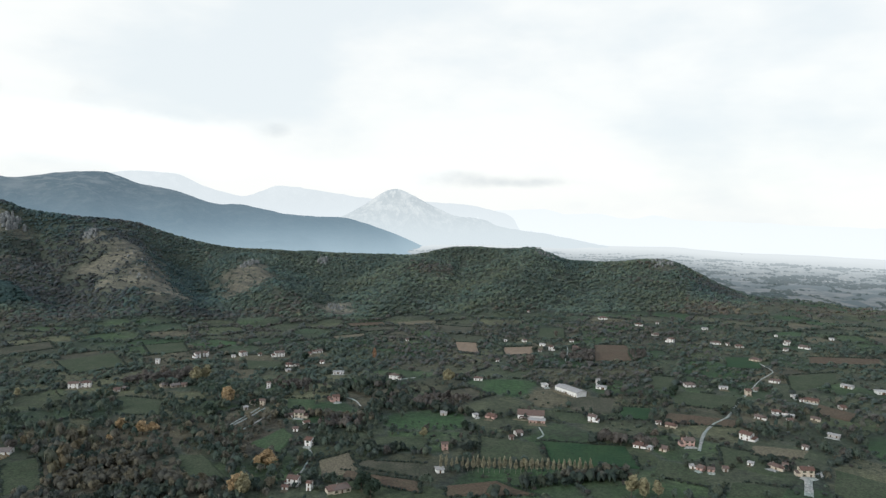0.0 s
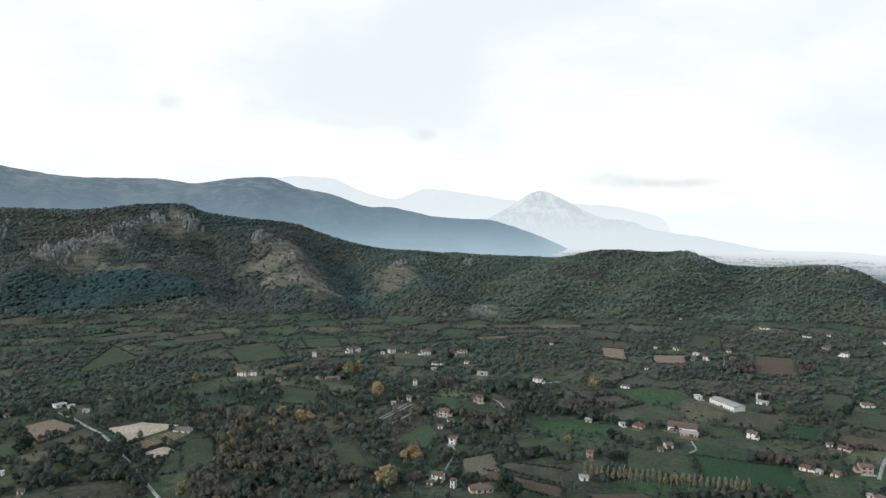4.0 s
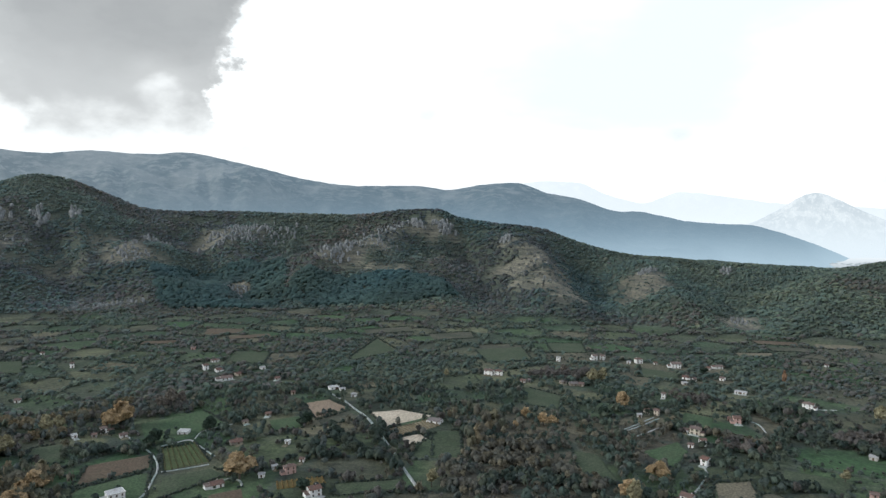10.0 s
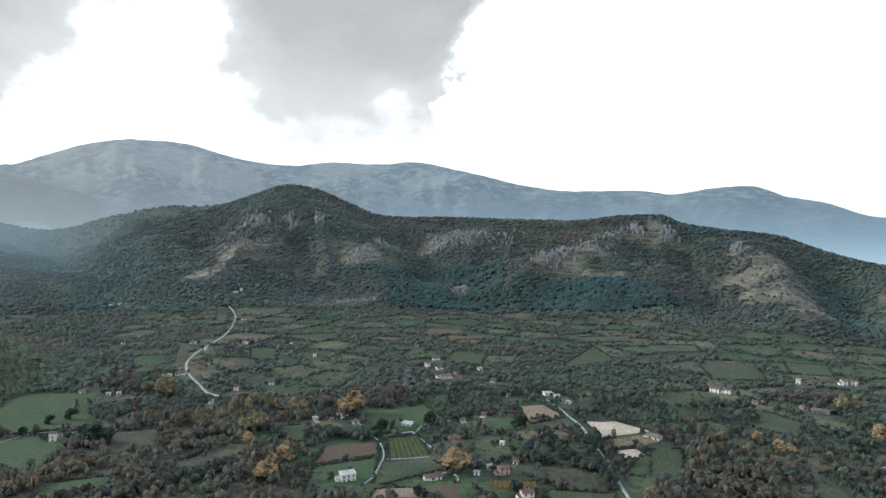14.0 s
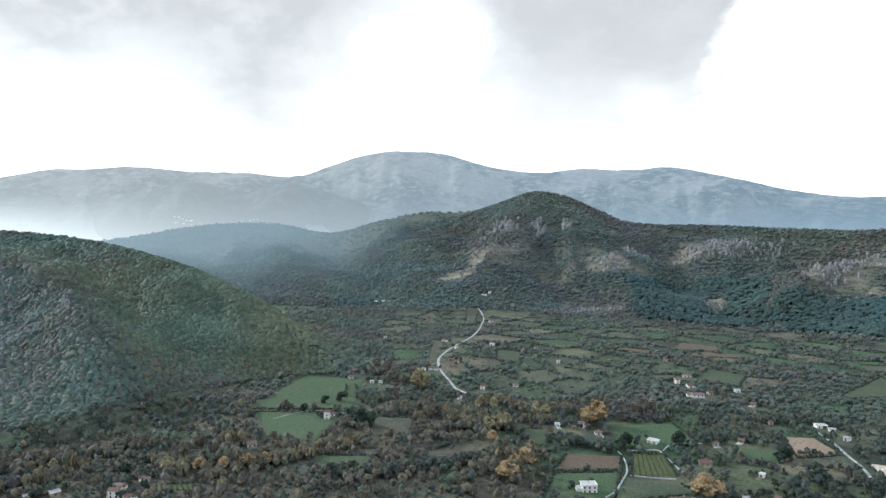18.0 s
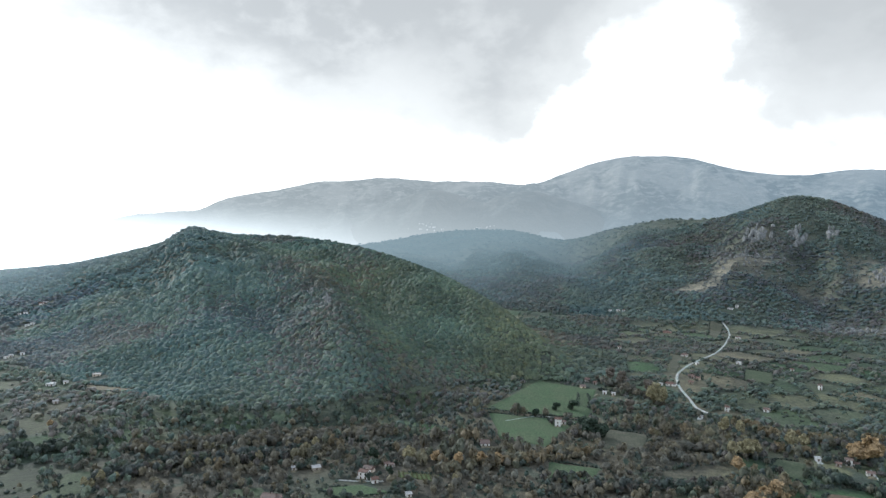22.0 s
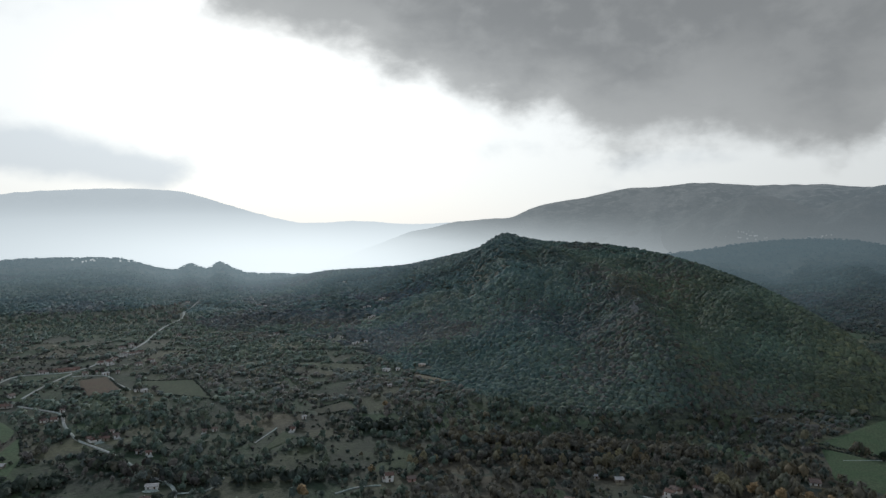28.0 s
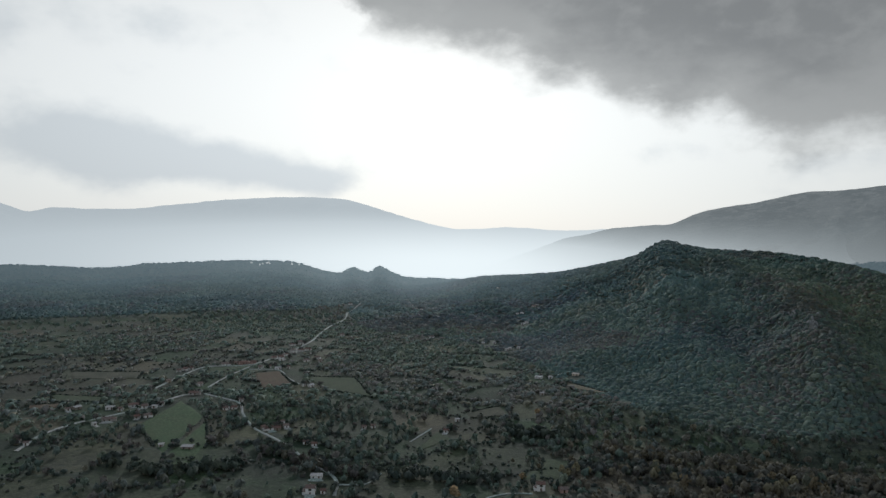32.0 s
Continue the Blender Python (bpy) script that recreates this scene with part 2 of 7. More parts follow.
carve(42, 150, (110.4, 1600), (107, 1360), (105, 1210), (102.6, 1050), (99.6, 900), (97.1, 780), (95.2, 700), (93.6, 640))
carve(-20, 90, (108.5, 1450), (106, 1050), (103, 800), (101, 690))
carve(14, 90, (112, 1560), (109.8, 1150), (107, 820))
carve(-16, 100, (113.5, 1500), (113, 1100), (111, 800))
carve(-16, 110, (99, 1250), (95, 980), (92, 820))
carve(12, 90, (96, 1180), (91.5, 960), (88, 830))
carve(12, 110, (118, 1650), (117, 1250), (115, 950))
carve(-14, 110, (121.5, 1750), (120, 1350), (118.5, 1050))
carve(30, 95, (34.0, 1790), (38, 1630), (42.5, 1500), (44, 1390))
carve(26, 120, (26.8, 1730), (24.5, 1500), (21.8, 1260), (20.5, 1150))
carve(-28, 95, (30.5, 1720), (29, 1450), (27.5, 1220))
carve(-30, 110, (20.8, 1600), (19.2, 1380), (17.5, 1160))
carve(18, 110, (15.5, 1620), (14.5, 1400), (12.5, 1180))
carve(-16, 100, (10.0, 1600), (9.0, 1350), (8.0, 1150))
carve(-20, 100, (52.5, 1850), (50.5, 1550), (48, 1300))
carve(16, 80, (49.5, 1800), (49.8, 1500), (50.0, 1300))
carve(28, 130, (64.5, 2040), (66.5, 1750), (68.0, 1450), (69, 1300))
carve(24, 120, (60.0, 1980), (57.0, 1650), (54.5, 1380))
carve(-26, 110, (62.5, 1850), (61.8, 1550), (60.5, 1320))
carve(14, 110, (-7.8, 1560), (-6.8, 1360), (-5.0, 1190))
carve(-16, 100, (-2.0, 1540), (-1.2, 1350), (-0.5, 1170))
carve(14, 100, (2.0, 1580), (2.8, 1380), (3.0, 1180))
carve(-14, 90, (-13.0, 1550), (-12.0, 1350), (-11.0, 1220))
carve(16, 200, (86.8, 2700), (85.0, 2250), (83.0, 1800))
carve(-16, 170, (91.5, 2600), (89.0, 2050), (85.5, 1550))
carve(-16, 150, (79.5, 2450), (78.0, 1900), (76.0, 1450))
carve(22, 150, (75.5, 2380), (73.5, 1900), (72.5, 1500))


def carved(x, y):
    """Height of the spurs and depth of the gullies; sharp along their lines."""
    total = np.zeros(x.shape)
    wob = 22 * fbm(x, y, 110, 3, 57)
    for up, wide, p in CARVED:
        lo, hi = p.min(0) - wide - 30, p.max(0) + wide + 30
        k = (x > lo[0]) & (x < hi[0]) & (y > lo[1]) & (y < hi[1])
        if not k.any():
            continue
        px, py = x[k], y[k]
        d = np.full(px.shape, 1e9)
        for a, b in zip(p[:-1], p[1:]):
            e = b - a
            u = np.clip(((px - a[0]) * e[0] + (py - a[1]) * e[1]) / (e @ e), 0, 1)
            d = np.minimum(d, np.hypot(px - a[0] - u * e[0], py - a[1] - u * e[1]))
        total[k] += up * np.clip(1 - np.abs(d + wob[k] * 0.6) / wide, 0, 1) ** 1.25
    return total


def height(x, y):
    x, y = np.asarray(x, float), np.asarray(y, float)
    az, r = polar(x, y)
    lines = carved(x, y)
    # headings behind the eye are folded away from the hills
    base = 8.0 * fbm(x, y, 320, 3, 5) * smooth(r, 190, 620)
    # the plain beyond the hills lies lower
    base = base - 78 * smooth(r, 1440, 2190) * np.maximum(1 - smooth(az, 14, 30), smooth(az, 118, 126))
    z = base
    for name in HILLS:
        h, u = hill(az, r, name)
        relief = (26.0 * fbm(x, y, 240, 4, 11, True) - 6) * np.sin(np.pi * np.clip(u, 0, 1)) * smooth(h, 4, 60)
        # gullies running down the slope
        relief = relief + 20.0 * fbm(az * 26, r * 0.28, 80, 3, 19, True) * np.sin(np.pi * np.clip(u, 0, 1)) * smooth(h, 10, 80)
        relief = relief + lines * smooth(u, 0.03, 0.25) * (1 - smooth(u, 0.78, 0.98))
        if name == "cliff_hill":
            # a rock step below the crest
            step = smooth(u, 0.80, 0.86) * 0.5 + smooth(u, 0.93, 0.97) * 0.5
            h = h * 0.86 + h.clip(0) * 0.14 * step
        z = np.maximum(z, h + relief + 2.5 * fbm(x, y, 320, 3, 5))
    return z


def build(name, verts, faces, mats, smooth_shade=False, attrs=None, midx=None):
    me = bpy.data.meshes.new(name)
    verts, faces = np.asarray(verts, np.float32), np.asarray(faces, np.int32)
    n, k = faces.shape
    me.vertices.add(len(verts))
    me.vertices.foreach_set("co", verts.ravel())
    me.loops.add(n * k)
    me.loops.foreach_set("vertex_index", faces.ravel())
    me.polygons.add(n)
    me.polygons.foreach_set("loop_start", np.arange(0, n * k, k, dtype=np.int32))
    me.polygons.foreach_set("loop_total", np.full(n, k, np.int32))
    if smooth_shade:
        me.polygons.foreach_set("use_smooth", np.ones(n, bool))
    if midx is not None:
        me.polygons.foreach_set("material_index", midx.astype(np.int32))
    for key, v in (attrs or {}).items():
        v = np.asarray(v, np.float32)
        if v.ndim == 2:
            a = me.attributes.new(key, "FLOAT_COLOR", "POINT")
            a.data.foreach_set("color", np.column_stack([v, np.ones(len(v))]).astype(np.float32).ravel())
        else:
            a = me.attributes.new(key, "FLOAT", "POINT")
            a.data.foreach_set("value", v)
    for m in mats:
        me.materials.append(m)
    me.update(calc_edges=True)
    me.validate()
    return me


def grid_faces(rows, cols, closed=False):
    i, j = np.meshgrid(np.arange(rows - 1), np.arange(cols if closed else cols - 1), indexing="ij")
    a, b = i * cols + j, i * cols + (j + 1) % cols
    return np.stack([a, a + cols, b + cols, b], -1).reshape(-1, 4)

# ---- materials ----


class Nodes:
    """Short hand for node materials."""

    def __init__(self, name):
        self.mat = bpy.data.materials.new(name)
        self.mat.use_nodes = True
        self.nt = self.mat.node_tree
        self.b = self.nt.nodes["Principled BSDF"]
        self.out = self.nt.nodes["Material Output"]
        self.b.inputs["Specular IOR Level"].default_value = 0.2

    def add(self, kind):
        return self.nt.nodes.new("ShaderNode" + kind)

    def link(self, a, b):
        self.nt.links.new(a, b)

    def put(self, sock, v):
        if isinstance(v, tuple):
            sock.default_value = (*v, 1) if len(v) == 3 and sock.type == "RGBA" else v
        elif isinstance(v, (int, float)):
            sock.default_value = v
        else:
            self.link(v, sock)

    def noise(self, scale, detail=4, rough=0.55, vec=None, stretch=None):
        if vec is None:
            vec = self.add("NewGeometry").outputs["Position"]
        if stretch:
            m = self.add("Mapping")
            m.inputs["Scale"].default_value = stretch
            self.link(vec, m.inputs[0])
            vec = m.outputs[0]
        n = self.add("TexNoise")
        n.inputs["Scale"].default_value, n.inputs["Detail"].default_value, n.inputs["Roughness"].default_value = scale, detail, rough
        self.link(vec, n.inputs["Vector"])
        return n.outputs[0]

    def ramp(self, v, lo, hi, a=0.0, b=1.0):
        n = self.add("MapRange")
        n.interpolation_type = "SMOOTHSTEP"
        for k, q in (("From Min", lo), ("From Max", hi), ("To Min", a), ("To Max", b)):
            n.inputs[k].default_value = q
        self.link(v, n.inputs["Value"])
        return n.outputs["Result"]

    def mix(self, f, a, b, kind="MIX"):
        n = self.add("Mix")
        n.data_type, n.blend_type = "RGBA", kind
        for s, v in ((0, f), (6, a), (7, b)):
            self.put(n.inputs[s], v)
        return n.outputs[2]

    def math(self, op, a, b=0.0, clamp=False):
        n = self.add("Math")
        n.operation, n.use_clamp = op, clamp
        self.put(n.inputs[0], a)
        self.put(n.inputs[1], b)
        return n.outputs[0]

    def attr(self, name, out="Fac"):
        n = self.add("Attribute")
        n.attribute_name = name
        return n.outputs[out]

    def bump(self, h, strength, dist):
        n = self.add("Bump")
        n.inputs["Strength"].default_value, n.inputs["Distance"].default_value = strength, dist
        self.link(h, n.inputs["Height"])
        self.link(n.outputs[0], self.b.inputs["Normal"])

    def done(self, colour, rough=0.9):
        self.put(self.b.inputs["Base Color"], colour)
        self.put(self.b.inputs["Roughness"], rough)
        return self.mat


def painted_haze(m, surface):
    """Haze of the hills on the far horizon, painted in as emission from 1.4 km on; brighter towards the sun."""
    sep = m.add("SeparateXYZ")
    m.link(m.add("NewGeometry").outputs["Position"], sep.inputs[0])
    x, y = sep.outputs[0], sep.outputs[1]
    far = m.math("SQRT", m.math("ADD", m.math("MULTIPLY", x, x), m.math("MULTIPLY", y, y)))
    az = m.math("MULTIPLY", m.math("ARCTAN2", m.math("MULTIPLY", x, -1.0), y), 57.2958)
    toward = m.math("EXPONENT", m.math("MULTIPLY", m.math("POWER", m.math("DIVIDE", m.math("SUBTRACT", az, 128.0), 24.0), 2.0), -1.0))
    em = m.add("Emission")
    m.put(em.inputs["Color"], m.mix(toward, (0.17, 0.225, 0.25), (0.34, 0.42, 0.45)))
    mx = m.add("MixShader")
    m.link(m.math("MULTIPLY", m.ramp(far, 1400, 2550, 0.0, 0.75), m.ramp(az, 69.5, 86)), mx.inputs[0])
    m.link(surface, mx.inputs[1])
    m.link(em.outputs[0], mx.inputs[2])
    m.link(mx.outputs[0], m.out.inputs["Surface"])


def mat_ground(name="ground_soil_and_grass", air=False):
    m = Nodes(name)
    big, fine = m.noise(0.02, 5), m.noise(0.25, 5, 0.6)
    col = m.attr("soil", "Color")
    dry = m.mix(m.ramp(big, 0.4, 0.65), col, (0.050, 0.049, 0.041))
    col = m.mix(0.45, col, dry)
    col = m.mix(m.ramp(fine, 0.3, 0.7), m.mix(1.0, col, (0.66, 0.68, 0.66), "MULTIPLY"), m.mix(1.0, col, (1.28, 1.28, 1.2), "MULTIPLY"))
    # tussocks and trampled spots, and terraces along the slopes
    tuft, bands = m.noise(0.9, 4, 0.7), m.noise(1.0, 4, 0.6, None, (0.012, 0.012, 0.30))
    col = m.mix(m.ramp(tuft, 0.35, 0.62), m.mix(1.0, col, (0.62, 0.66, 0.66), "MULTIPLY"), m.mix(1.0, col, (1.25, 1.25, 1.2), "MULTIPLY"))
    col = m.mix(m.ramp(bands, 0.38, 0.60), m.mix(1.0, col, (0.72, 0.75, 0.78), "MULTIPLY"), m.mix(1.0, col, (1.22, 1.2, 1.16), "MULTIPLY"))
    m.bump(fine, 0.6, 1.5)
    m.done(col, 0.9)
    if air:
        painted_haze(m, m.b.outputs[0])
    return m.mat


def mat_leaf(name, air=False):
    m = Nodes(name)
    col = m.attr("tint", "Color")
    n, fine = m.noise(0.35, 3), m.noise(1.7, 3, 0.65)
    col = m.mix(m.ramp(n, 0.3, 0.7), m.mix(1.0, col, (0.86, 0.86, 0.86), "MULTIPLY"), m.mix(1.0, col, (1.14, 1.14, 1.12), "MULTIPLY"))
    # leaf clusters and the shaded gaps between them, painted in as noise
    col = m.mix(m.ramp(fine, 0.36, 0.64), m.mix(1.0, col, (0.66, 0.68, 0.70), "MULTIPLY"), m.mix(1.0, col, (1.26, 1.25, 1.22), "MULTIPLY"))
    m.bump(fine, 0.8, 0.5)
    m.done(col, 0.75)
    thin = m.add("BsdfTranslucent")
    m.link(col, thin.inputs["Color"])
    mx = m.add("MixShader")
    mx.inputs[0].default_value = 0.3
    m.link(m.b.outputs[0], mx.inputs[1])
    m.link(thin.outputs[0], mx.inputs[2])
    m.link(mx.outputs[0], m.out.inputs["Surface"])
    if air:
        painted_haze(m, mx.outputs[0])
    return m.mat


def mat_distance(name, base, light, haze, f_lo, f_hi, lo, hi, by_distance=False, grain=1.0, strata=1.0, tree_line=260):
    """Far land with kilometres of haze painted in as emission: a glowing backdrop; thicker low down, brighter towards
    the sun.
    """
    m = Nodes(name)
    geo = m.add("NewGeometry").outputs["Position"]
    sep = m.add("SeparateXYZ")
    m.link(geo, sep.inputs[0])
    n1, n2 = m.noise(0.004 * grain, 6, 0.6), m.noise(0.02 * grain, 5, 0.65, None, (1, 1, strata))
    if by_distance:
        # a patchwork of parcels
        vor = m.add("TexVoronoi")
        vor.inputs["Scale"].default_value = 0.011
        m.link(geo, vor.inputs["Vector"])
        hue = m.add("SeparateXYZ")
        m.link(vor.outputs["Color"], hue.inputs[0])
        col = m.mix(m.ramp(hue.outputs[0], 0.2, 0.9), base, light)
        col = m.mix(m.ramp(n2, 0.45, 0.6, 0.0, 0.7), col, base)
    else:
        # bare rock shows on the tops, woods lower down
        tops = m.ramp(sep.outputs[2], tree_line - 120, tree_line + 120, 0.25, 1.0)
        col = m.mix(m.math("MULTIPLY", m.ramp(n1, 0.45, 0.62, 0.0, 0.7), tops), base, light)
        col = m.mix(m.math("MULTIPLY", m.ramp(n2, 0.47, 0.62, 0.0, 0.8), tops), col, light)
    m.bump(n2, 1.0, 18.0)
    m.done(col, 0.95)
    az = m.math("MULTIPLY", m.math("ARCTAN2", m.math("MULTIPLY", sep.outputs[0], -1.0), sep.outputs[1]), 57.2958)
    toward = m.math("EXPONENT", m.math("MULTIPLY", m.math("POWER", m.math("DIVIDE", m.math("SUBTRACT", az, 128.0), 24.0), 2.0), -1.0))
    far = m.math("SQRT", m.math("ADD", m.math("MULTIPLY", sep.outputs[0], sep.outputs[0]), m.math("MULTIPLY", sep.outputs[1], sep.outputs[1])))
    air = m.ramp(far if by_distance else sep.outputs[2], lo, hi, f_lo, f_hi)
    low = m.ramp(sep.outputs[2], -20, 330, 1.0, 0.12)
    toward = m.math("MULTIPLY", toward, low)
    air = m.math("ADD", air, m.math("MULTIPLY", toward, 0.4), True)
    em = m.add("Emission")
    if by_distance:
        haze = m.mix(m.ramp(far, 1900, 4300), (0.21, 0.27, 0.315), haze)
    # the painted haze is paler and greyer in a wide fan round the sun
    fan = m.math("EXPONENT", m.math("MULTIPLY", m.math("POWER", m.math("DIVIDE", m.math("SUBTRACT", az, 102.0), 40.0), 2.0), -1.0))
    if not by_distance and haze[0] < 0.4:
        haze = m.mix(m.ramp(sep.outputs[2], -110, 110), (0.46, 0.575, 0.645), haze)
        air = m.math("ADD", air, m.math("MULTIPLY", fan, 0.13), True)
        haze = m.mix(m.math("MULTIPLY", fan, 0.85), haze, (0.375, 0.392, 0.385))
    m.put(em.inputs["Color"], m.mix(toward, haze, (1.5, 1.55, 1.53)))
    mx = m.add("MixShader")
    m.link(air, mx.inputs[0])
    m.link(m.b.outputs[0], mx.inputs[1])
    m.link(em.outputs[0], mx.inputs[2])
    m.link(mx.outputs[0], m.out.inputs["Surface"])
    return m.mat


GROUND, LEAF = mat_ground(), mat_leaf("foliage")
# distant copies of ground and foliage, with haze mixed in as emission
GROUND_FAR, LEAF_FAR = mat_ground("distant_ground_painted_haze", True), mat_leaf("distant_foliage_painted_haze", True)
# haze painted into each: its colour, then its share at either end
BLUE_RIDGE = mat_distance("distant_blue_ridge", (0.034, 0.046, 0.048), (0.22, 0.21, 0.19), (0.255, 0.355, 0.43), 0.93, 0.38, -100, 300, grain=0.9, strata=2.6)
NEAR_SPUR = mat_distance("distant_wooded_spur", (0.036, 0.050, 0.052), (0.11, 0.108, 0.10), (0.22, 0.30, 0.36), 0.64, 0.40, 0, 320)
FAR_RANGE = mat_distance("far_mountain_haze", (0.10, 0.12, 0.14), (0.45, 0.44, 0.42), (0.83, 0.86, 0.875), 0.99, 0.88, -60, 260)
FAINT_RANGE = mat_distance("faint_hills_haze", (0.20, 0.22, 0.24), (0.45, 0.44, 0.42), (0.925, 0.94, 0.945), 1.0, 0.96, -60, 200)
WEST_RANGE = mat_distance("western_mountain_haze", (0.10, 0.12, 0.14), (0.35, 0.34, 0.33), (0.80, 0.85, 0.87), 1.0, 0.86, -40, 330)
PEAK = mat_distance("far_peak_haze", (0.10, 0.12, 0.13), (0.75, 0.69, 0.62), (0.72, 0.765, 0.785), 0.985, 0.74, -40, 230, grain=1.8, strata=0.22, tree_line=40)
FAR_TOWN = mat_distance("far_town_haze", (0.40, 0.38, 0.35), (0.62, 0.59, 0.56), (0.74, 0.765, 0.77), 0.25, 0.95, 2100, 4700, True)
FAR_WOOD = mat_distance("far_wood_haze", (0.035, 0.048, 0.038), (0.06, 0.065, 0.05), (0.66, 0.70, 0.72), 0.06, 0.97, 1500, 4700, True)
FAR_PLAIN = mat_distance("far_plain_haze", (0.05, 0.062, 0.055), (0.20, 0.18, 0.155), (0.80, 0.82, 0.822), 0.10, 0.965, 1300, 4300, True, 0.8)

# ---- land ----


def cells(x, y, size, seed):
    """Field parcels: nearest and second nearest of jittered seeds; returns the parcel's number and the distance to its border."""
    ca, sa_ = math.cos(0.5), math.sin(0.5)
    wx, wy = 14 * fbm(x, y, 90, 2, 41), 14 * fbm(x, y, 90, 2, 47)
    u, v = ((x + wx) * ca + (y + wy) * sa_) / (size * 1.5), (-(x + wx) * sa_ + (y + wy) * ca) / size
    iu, iv = np.floor(u), np.floor(v)
    d1 = np.full(x.shape, 9e9)
    d2 = d1.copy()
    ident = np.zeros(x.shape)
    for du in (-1, 0, 1):
        for dv in (-1, 0, 1):
            gu, gv = iu + du, iv + dv
            pu, pv = gu + 0.15 + 0.7 * lattice(gu, gv, seed), gv + 0.15 + 0.7 * lattice(gu, gv, seed + 1)
            d = np.hypot((u - pu) * 1.5, v - pv)
            closer = d < d1
            d2 = np.where(closer, d1, np.minimum(d2, d))
            ident = np.where(closer, lattice(gu, gv, seed + 2), ident)
            d1 = np.where(closer, d, d1)
    return ident, (d2 - d1) * size * 0.5


def slope_part(x, y):
    """0 on the valley floor, rising to 1 on the crests."""
    az, r = polar(x, y)
    best = np.zeros(x.shape)
    for name in HILLS:
        best = np.maximum(best, hill(az, r, name)[1])
    return best


# bare ground and crags on the hills: heading, distance, spread of each, strength
BARE = []


def bare(*numbers):
    BARE.append(numbers)


bare(34.0, 1725, 3.2, 60, 1.0)
bare(38.0, 1650, 4.0, 110, 0.95)
bare(41.2, 1540, 2.6, 60, 1.0)
bare(36.0, 1480, 4.0, 40, 0.45)
bare(48.5, 1780, 4.6, 66, 0.95)
bare(55.2, 1755, 1.3, 40, 0.9)
bare(57.2, 1600, 1.8, 80, 0.9)
bare(58.4, 1350, 3.6, 22, 0.9)
bare(54.0, 1480, 3.0, 40, 0.45)
bare(49.4, 1400, 1.6, 95, 1.0)
bare(26.8, 1650, 1.3, 40, 0.8)
bare(24.8, 1450, 3.6, 130, 1.0)
bare(22.0, 1310, 2.4, 90, 1.0)
bare(64.0, 1860, 3.4, 70, 0.95)
bare(66.5, 1690, 4.5, 140, 0.75)
bare(70.0, 1560, 4.0, 90, 0.6)
bare(15.6, 1410, 2.2, 90, 1.3)
bare(8.6, 1205, 1.7, 70, 1.3)
bare(9.6, 1625, 0.6, 40, 0.6)
bare(-8.6, 1552, 1.0, 46, 0.6)
bare(-18.1, 1580, 1.8, 45, 0.6)
bare(44.0, 1700, 11.0, 80, 0.42)
bare(60.0, 1650, 8.0, 150, 0.42)
bare(100.1, 890, 0.8, 40, 0.5)


def rockiness(x, y):
    """Where bare rock and thin scrub show on the hills."""
    az, r = polar(x, y)
    n = fbm(x, y, 110, 3, 71) + 0.7 * fbm(x, y, 34, 3, 72)
    k = 0.0
    for a, r0, wa, wr, q in BARE:
        k = np.maximum(k, q * np.exp(-((az - a) / wa) ** 2 - ((r - r0) / wr) ** 2))
    return 0.85 * smooth(k + n * (0.25 + 0.9 * np.minimum(1.6 * k, 1)), 0.25, 1.0)


def rust_wood(az, r):
    """The close rust-brown woods of the valley."""
    k = 0.0
    for a, r0, wa, wr in ((66, 480, 4.5, 70), (72, 600, 6, 80), (26, 500, 8, 110), (90, 520, 9, 90), (78, 500, 8, 90), (110, 520, 9, 90), (82, 610, 6, 90), (103, 560, 8, 70), (15, 560, 4, 60)):
        k = np.maximum(k, np.exp(-((az - a) / wa) ** 2 - ((r - r0) / wr) ** 2))
    return k


def soil_colour(x, y):
    az, r = polar(x, y)
    up = slope_part(x, y) * (1 - smooth(-az, 22, 25))
    ident, edge = cells(x, y, 50, 3)
    pal = np.array([(0.019, 0.030, 0.019), (0.025, 0.038, 0.021), (0.034, 0.037, 0.026), (0.018, 0.034, 0.017), (0.028, 0.033, 0.024), (0.030, 0.036, 0.022), (0.040, 0.039, 0.028), (0.052, 0.045, 0.035), (0.050, 0.049, 0.034)])
    # dimness of the land from heading 106 on, painted into the soil
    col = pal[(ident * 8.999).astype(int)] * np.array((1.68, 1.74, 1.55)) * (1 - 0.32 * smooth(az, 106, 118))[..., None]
    wood = np.array((0.046, 0.056, 0.044))
    litter = smooth(rust_wood(az, r), 0.2, 0.7)[..., None]
    col = col * (1 - litter) + np.array((0.066, 0.056, 0.042)) * litter
    col = np.where((edge < 2.5)[..., None], wood, col)
    col = col * (1 - smooth(up, 0.02, 0.10))[..., None] + wood * smooth(up, 0.02, 0.10)[..., None]
    k = rockiness(x, y)[..., None] * smooth(up, 0.05, 0.2)[..., None]
    rock = np.array((0.135, 0.118, 0.096)) * (1 + 0.7 * fbm(x, y, 36, 3, 91))[..., None]
    return col * (1 - k) + rock * k


AZ = np.concatenate([np.arange(-42, 172, 0.34), np.arange(172, 318, 2.0)])
RR = np.concatenate([[0.01, 60.0, 120.0], 210 * np.exp(np.arange(0, 275) * 0.0098), np.geomspace(3180, 4950, 20)])


def backdrop_side(az):
    """Headings at which the land beyond 1.4 km is a backdrop with painted haze."""
    return (az > 69) & (az < 200)


